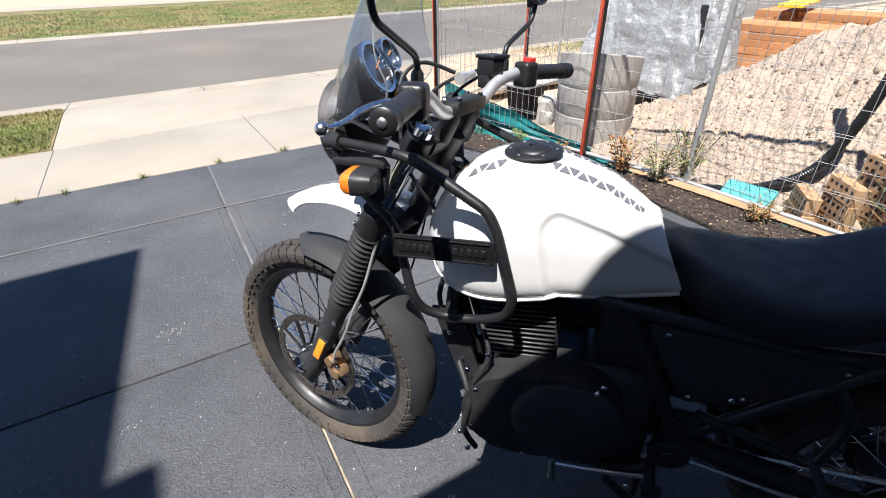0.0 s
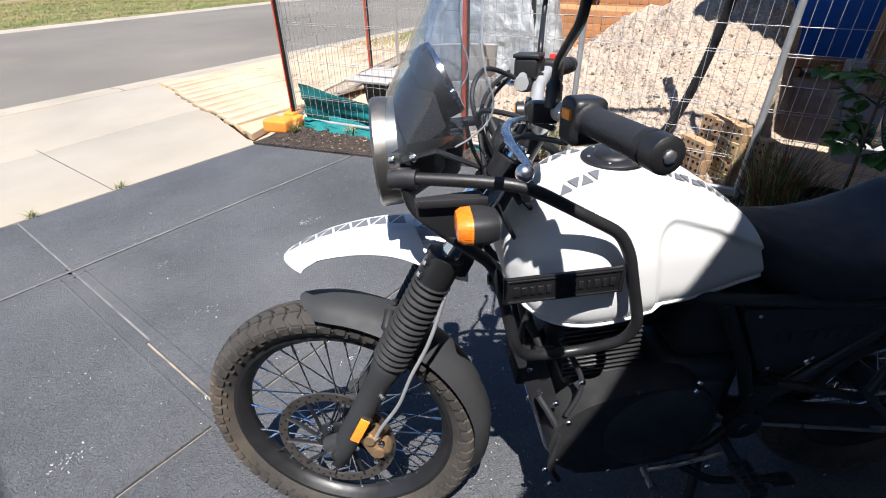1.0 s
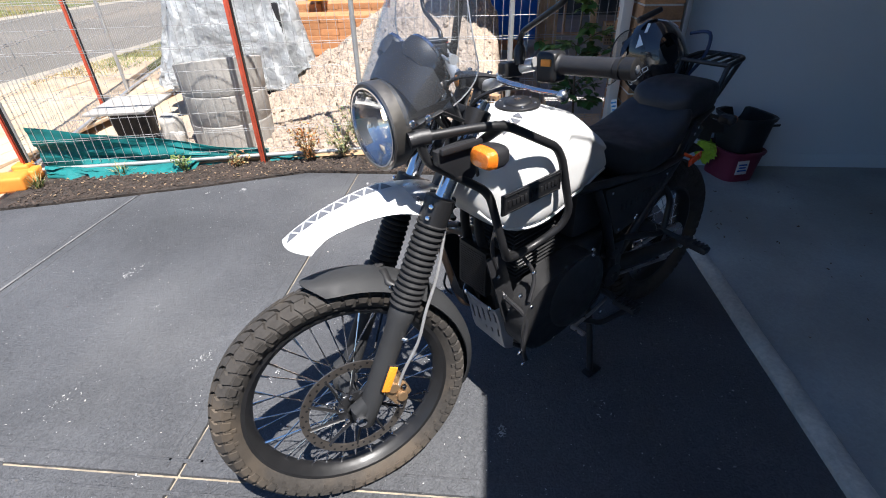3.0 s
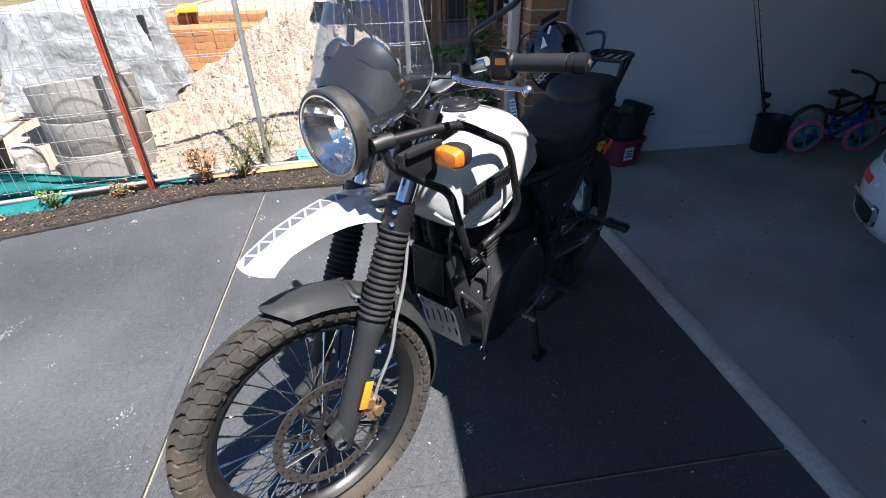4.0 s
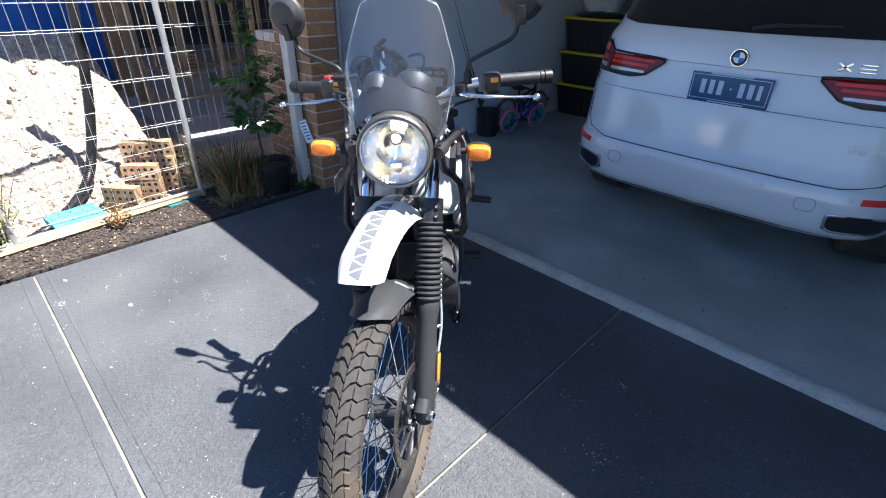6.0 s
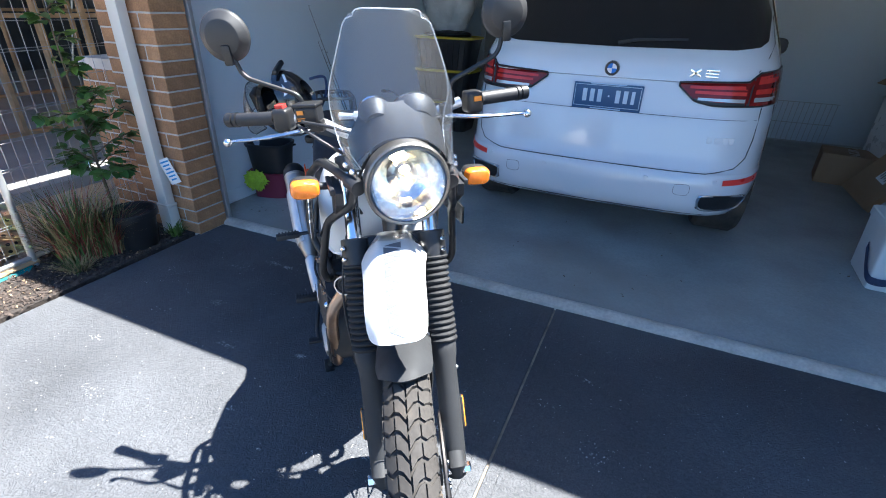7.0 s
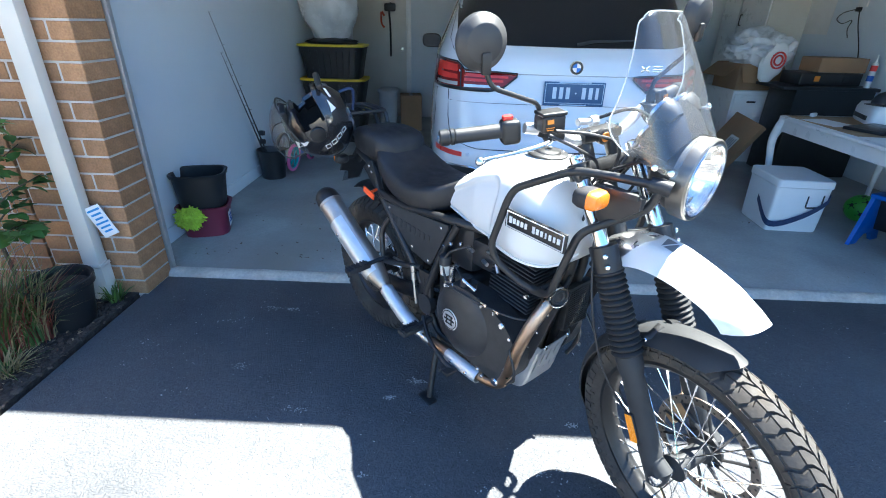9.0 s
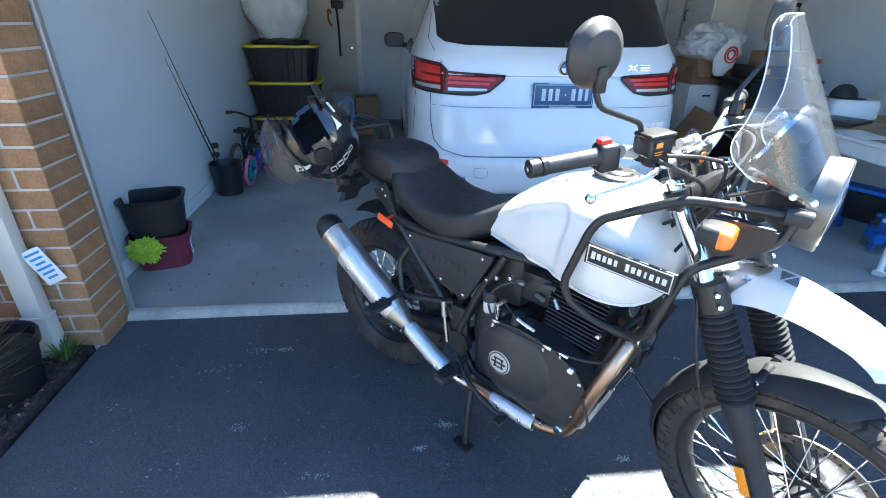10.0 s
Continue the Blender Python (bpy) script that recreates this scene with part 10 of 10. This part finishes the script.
def leaves(places, mat, parent, name="foliage"):
    verts, faces = [], []
    for m, l, w in places:
        b = len(verts)
        for row in leaf_verts(m, l, w):
            verts += row
        for i in range(4):
            for k in range(2):
                p = b + 3 * i + k
                faces.append((p, p + 1, p + 4, p + 3))
    me = bpy.data.meshes.new(name)
    me.from_pydata(verts, [], faces)
    tidy(me, 80)
    me.materials.append(mat)
    ob = new(name, me)
    ob.parent = parent
    return tagged(ob, kind="stuff")


def aim(p, yaw, pitch, roll=0):
    return Matrix.Translation(p) @ Matrix.Rotation(yaw, 4, "Z") @ Matrix.Rotation(-pitch, 4, "Y") @ Matrix.Rotation(roll, 4, "X")


sapling = thing("sapling", mat_at(3.17, 0.12, 0.0), "young leafy sapling growing in the garden bed", "sapling")
r = random.Random(5)
bm = bmesh.new()
trunk = smooth_path([(0, 0, 0), (0.02, 0.0, 0.3), (0.0, 0.03, 0.7), (0.03, 0.02, 1.1), (0.0, 0.04, 1.55)], 6)
tube(bm, trunk, [0.011 - 0.008 * k / len(trunk) for k in range(len(trunk))], 8)
part("trunk", bm, STEM, sapling)
old, young = [], []
for k in range(30):
    z = r.uniform(0.35, 0.88) if k < 21 else r.uniform(0.9, 1.5)
    base = lerp_rows([(p.z, p.x, p.y) for p in trunk], z)
    p0 = Vector((base[0], base[1], z))
    yaw = r.uniform(0, 6.28)
    ln = r.uniform(0.12, 0.30) if z < 0.9 else r.uniform(0.05, 0.14)
    p1 = p0 + Vector((math.cos(yaw) * ln, math.sin(yaw) * ln, ln * r.uniform(0.1, 0.6)))
    bm = bmesh.new()
    tube(bm, [p0, p0.lerp(p1, 0.5) + Vector((0, 0, 0.02)), p1], [0.005, 0.0035, 0.002], 6)
    part("branch", bm, STEM, sapling)
    for i in range(15 if z < 0.9 else 12):
        q = p0.lerp(p1, r.uniform(0.25, 1.0)) + Vector((r.uniform(-0.02, 0.02), r.uniform(-0.02, 0.02), r.uniform(-0.01, 0.03)))
        (young if z > 0.75 and r.random() < 0.6 else old).append((aim(q, yaw + r.uniform(-1.5, 1.5), r.uniform(-0.5, 0.6), r.uniform(-0.6, 0.6)), r.uniform(0.055, 0.095), r.uniform(0.035, 0.055)))
leaves(old, LEAF, sapling)
leaves(young, LEAF_YOUNG, sapling)
bm = bmesh.new()
box(bm, (0, 0, 0), (0.10, 0.002, 0.07), 0.0005)
tag = part("plant_tag", bm, PAPER, sapling, "printed plant tag", at=pose(0.02, 0.06, 0.50, 0, 12, -30))
bm = bmesh.new()
box(bm, (0, 0.0017, -0.01), (0.075, 0.001, 0.028), 0)
part("tag_picture", bm, RED_STEEL, tag)

pot = thing("plant_pot", mat_at(2.95, 0.16, 0.0), "dark plastic plant pot standing on the bed", "plant pot")
bm = bmesh.new()
lathe(bm, [(0.0, 0.0001), (0.0, 0.105), (0.215, 0.135), (0.218, 0.148), (0.255, 0.150), (0.258, 0.145), (0.25, 0.136), (0.20, 0.130), (0.20, 0.0001)], 36, "Z")
part("pot_body", bm, BLACK_TUB, pot)
bm = bmesh.new()
lathe(bm, [(0.205, 0.130), (0.212, 0.07), (0.210, 0.0001)], 24, "Z")
part("potting_soil", bm, MULCH, pot)


def blade_clump(name, m, count, height, spread, mats, label, seed, width=0.007):
    t = thing(name, m, label, "plant")
    rr = random.Random(seed)
    groups = {k: ([], []) for k in range(len(mats))}
    for _ in range(count):
        k = rr.randrange(len(mats))
        verts, faces = groups[k]
        a, rad = rr.uniform(0, 6.28), spread * 0.35 * math.sqrt(rr.random())
        base = Vector((rad * math.cos(a), rad * math.sin(a), 0))
        yaw, h = a + rr.uniform(-0.7, 0.7), height * rr.uniform(0.45, 1.1)
        out = spread * rr.uniform(0.1, 0.9)
        side = Vector((-math.sin(yaw), math.cos(yaw), 0))
        b = len(verts)
        for f, w in ((0, 1), (0.35, 0.95), (0.7, 0.6), (1.0, 0.05)):
            p = base + Vector((math.cos(yaw), math.sin(yaw), 0)) * out * f ** 1.9 + Vector((0, 0, h * (f - 0.22 * f ** 3)))
            verts += [p - side * width * 0.5 * w, p + side * width * 0.5 * w]
        for i in range(3):
            faces.append((b + 2 * i, b + 2 * i + 1, b + 2 * i + 3, b + 2 * i + 2))
    for k, (verts, faces) in groups.items():
        me = bpy.data.meshes.new("blade")
        me.from_pydata(verts, [], faces)
        me.materials.append(mats[k])
        ob = new("blade", me)
        ob.parent = t
        tagged(ob, kind="stuff")
    return t


blade_clump("grass_clump", mat_at(3.10, 0.42, 0.0), 620, 0.54, 0.36, [RED_BLADE, GREEN_BLADE, GREEN_BLADE, STRAW], "reddish green ornamental grass clump in the bed", 3)
blade_clump("grass_clump", mat_at(3.02, 0.30, 0.0), 360, 0.42, 0.26, [RED_BLADE, GREEN_BLADE, STRAW], "smaller red tipped grass clump by the pot", 4)
blade_clump("grass_clump", mat_at(2.95, 0.55, 0.0), 160, 0.12, 0.16, [STRAW, STRAW, GREEN_BLADE], "low straw-coloured dead grass at the bed edge", 5, 0.006)
blade_clump("weed", mat_at(2.86, -0.04, 0.0), 60, 0.13, 0.10, [GREEN_BLADE, LEAF_YOUNG], "small green weed at the pillar foot", 6, 0.010)
blade_clump("weed", mat_at(2.40, 4.02, 0.0), 70, 0.14, 0.10, [GREEN_BLADE, STRAW], "tuft of dry grass by the orange foot", 7, 0.006)
blade_clump("weed", mat_at(2.66, 3.55, 0.0), 50, 0.12, 0.10, [GREEN_BLADE, STRAW], "small green tuft at the fence", 8, 0.007)


def weed_bush(m, height, spread, mats, label, seed, n=26, leaf=0.028):
    t = thing("weed", m, label, "plant")
    rr = random.Random(seed)
    places = [[] for _ in mats]
    for _ in range(n):
        yaw, h = rr.uniform(0, 6.28), height * rr.uniform(0.5, 1.1)
        tip = Vector((math.cos(yaw) * spread * rr.uniform(0.3, 1), math.sin(yaw) * spread * rr.uniform(0.3, 1), h))
        bm = bmesh.new()
        tube(bm, smooth_path([(0, 0, 0), tip * 0.5 + Vector((0, 0, 0.04)), tip], 3), 0.0018, 4)
        part("stem", bm, STRAW if rr.random() < 0.5 else STEM, t)
        for i in range(14):
            q = tip * rr.uniform(0.25, 1.0) + Vector((rr.uniform(-0.02, 0.02), rr.uniform(-0.02, 0.02), rr.uniform(-0.01, 0.03)))
            places[rr.randrange(len(mats))].append((aim(q, rr.uniform(0, 6.28), rr.uniform(-0.4, 0.9), rr.uniform(-1, 1)), leaf * rr.uniform(0.6, 1.4), leaf * 0.45))
    for k, mt in enumerate(mats):
        leaves(places[k], mt, t)
    return t


DUSTY = material("dusty_green_leaf", (0.17, 0.20, 0.085), 0.8, vary=0.3, scale=10)
weed_bush(mat_at(2.98, 2.18, 0.0), 0.30, 0.16, [RUST_WEED, RUST_WEED, STRAW], "rust brown dried weed at the fence", 1)
weed_bush(mat_at(3.06, 1.92, 0.0), 0.36, 0.20, [DUSTY, DUSTY, STRAW], "tall dusty green weed growing through the fence", 2)
weed_bush(mat_at(3.16, 1.78, 0.0), 0.42, 0.20, [DUSTY, STRAW, LEAF_YOUNG], "feathery green and straw weed behind the fence", 3, 30, 0.022)
weed_bush(mat_at(3.08, 1.22, 0.0), 0.14, 0.14, [RUST_WEED, STRAW], "low rusty weed on the mulch", 4, 16, 0.022)
weed_bush(mat_at(2.74, 3.10, 0.0), 0.12, 0.10, [LEAF_YOUNG, DUSTY], "small green weed on the mulch bed", 5, 12, 0.026)
weed_bush(mat_at(2.86, 2.72, 0.0), 0.10, 0.12, [RUST_WEED, DUSTY, STRAW], "low brown and green weeds on the mulch", 6, 14, 0.024)


# lawns as many short blades
def lawn(count, region, height, mat, label, seed, width=0.006, z0=0.01):
    rr = random.Random(seed)
    verts, faces = [], []
    for _ in range(count):
        x, y = region(rr)
        a, h = rr.uniform(0, 6.28), height * rr.uniform(0.4, 1.2)
        dx, dy = math.cos(a) * width, math.sin(a) * width
        b = len(verts)
        verts += [(x - dx, y - dy, z0), (x + dx, y + dy, z0), (x + rr.uniform(-1, 1) * h * 0.7, y + rr.uniform(-1, 1) * h * 0.7, z0 + h)]
        faces.append((b, b + 1, b + 2))
    me = bpy.data.meshes.new("grass")
    me.from_pydata(verts, [], faces)
    me.materials.append(mat)
    return tagged(new("grass", me), label, "grass", kind="stuff")


GRASS = material("mown_grass_blade", (0.20, 0.235, 0.065), 0.8, vary=0.45, scale=1.6, second=(0.36, 0.28, 0.12), spots=0.45, distort=1.5)
lawn(22000, lambda q: (lambda x: (x, q.uniform(5.25, 6.86 + 0.03 * x)))(-0.83 - 2.8 * q.random()), 0.030, GRASS, "short mown grass on the near verge", 1)
lawn(42000, lambda q: (lambda x: (x, 14.80 + 0.04 * x + q.uniform(0.1, 7.6)))(q.uniform(-9, 16)), 0.035, GRASS, "patchy mown grass across the street", 2, 0.016, 0.0)
lawn(5000, lambda q: (lambda x: (x, 6.05 + 0.05 * (x - 5.5) + 0.95 * q.random() ** 0.6))(5.5 + 4.5 * q.random() ** 0.8), 0.045, GRASS, "worn grass strip by the plot", 3, 0.010, -0.006)
for k, (x, y) in enumerate(((-0.12, 4.07), (0.42, 4.09), (-0.62, 4.05), (0.95, 4.10), (-0.9, 4.05))):
    blade_clump("weed", mat_at(x, y, 0.0), 26, 0.05, 0.07, [GREEN_BLADE, STRAW], "tuft of grass in the joint by the footpath", 20 + k, 0.005)
# pale scuffs of sand and paint flecks on the driveway
def fleck_spot(q):
    return q.uniform(-1.6, 2.6), q.uniform(-0.25, 3.9)


def scuff_spot(q, seen=[]):
    # flecks fall in loose groups, as scraped patches do
    if not seen or q.random() < 0.075:
        seen[:] = [(q.uniform(-1.5, 2.65), q.uniform(-0.25, 2.9), q.uniform(0.01, 0.05))]
    x, y, wide = seen[0]
    return x + q.gauss(0, wide), y + q.gauss(0, wide * 0.5)


scatter("paint_fleck", 160, fleck_spot, 0.007, MORTAR, "tiny pale flecks scattered on the driveway", "flecks", 0.0005, 9, 0.10)
SCUFF = material("scraped_concrete", (0.34, 0.34, 0.34), 0.9, vary=0.3, scale=40)
scatter("scuff_mark", 1300, scuff_spot, 0.007, SCUFF, "groups of pale scrape marks on the driveway", "scuffs", 0.0004, 17, 0.05)
scatter("sand_grain", 5000, lambda q: (q.uniform(-2.2, 2.6), q.uniform(-0.25, 3.9)), 0.0042, SCUFF, "fine pale sand grains strewn over the driveway", "sand", 0.0004, 31, 0.05)
CRUMB = material("brown_leaf_crumb", (0.10, 0.065, 0.04), 0.95, vary=0.4, scale=30)
scatter("leaf_crumb", 110, lambda q: (q.uniform(1.4, 2.75) if q.random() < 0.7 else q.uniform(-2.4, 1.4), -0.55 - 1.1 * q.random() ** 2), 0.011, CRUMB, "dry leaf crumbs on the garage floor", "leaf litter", FLOOR_Z + 0.0005, 23, 0.15)
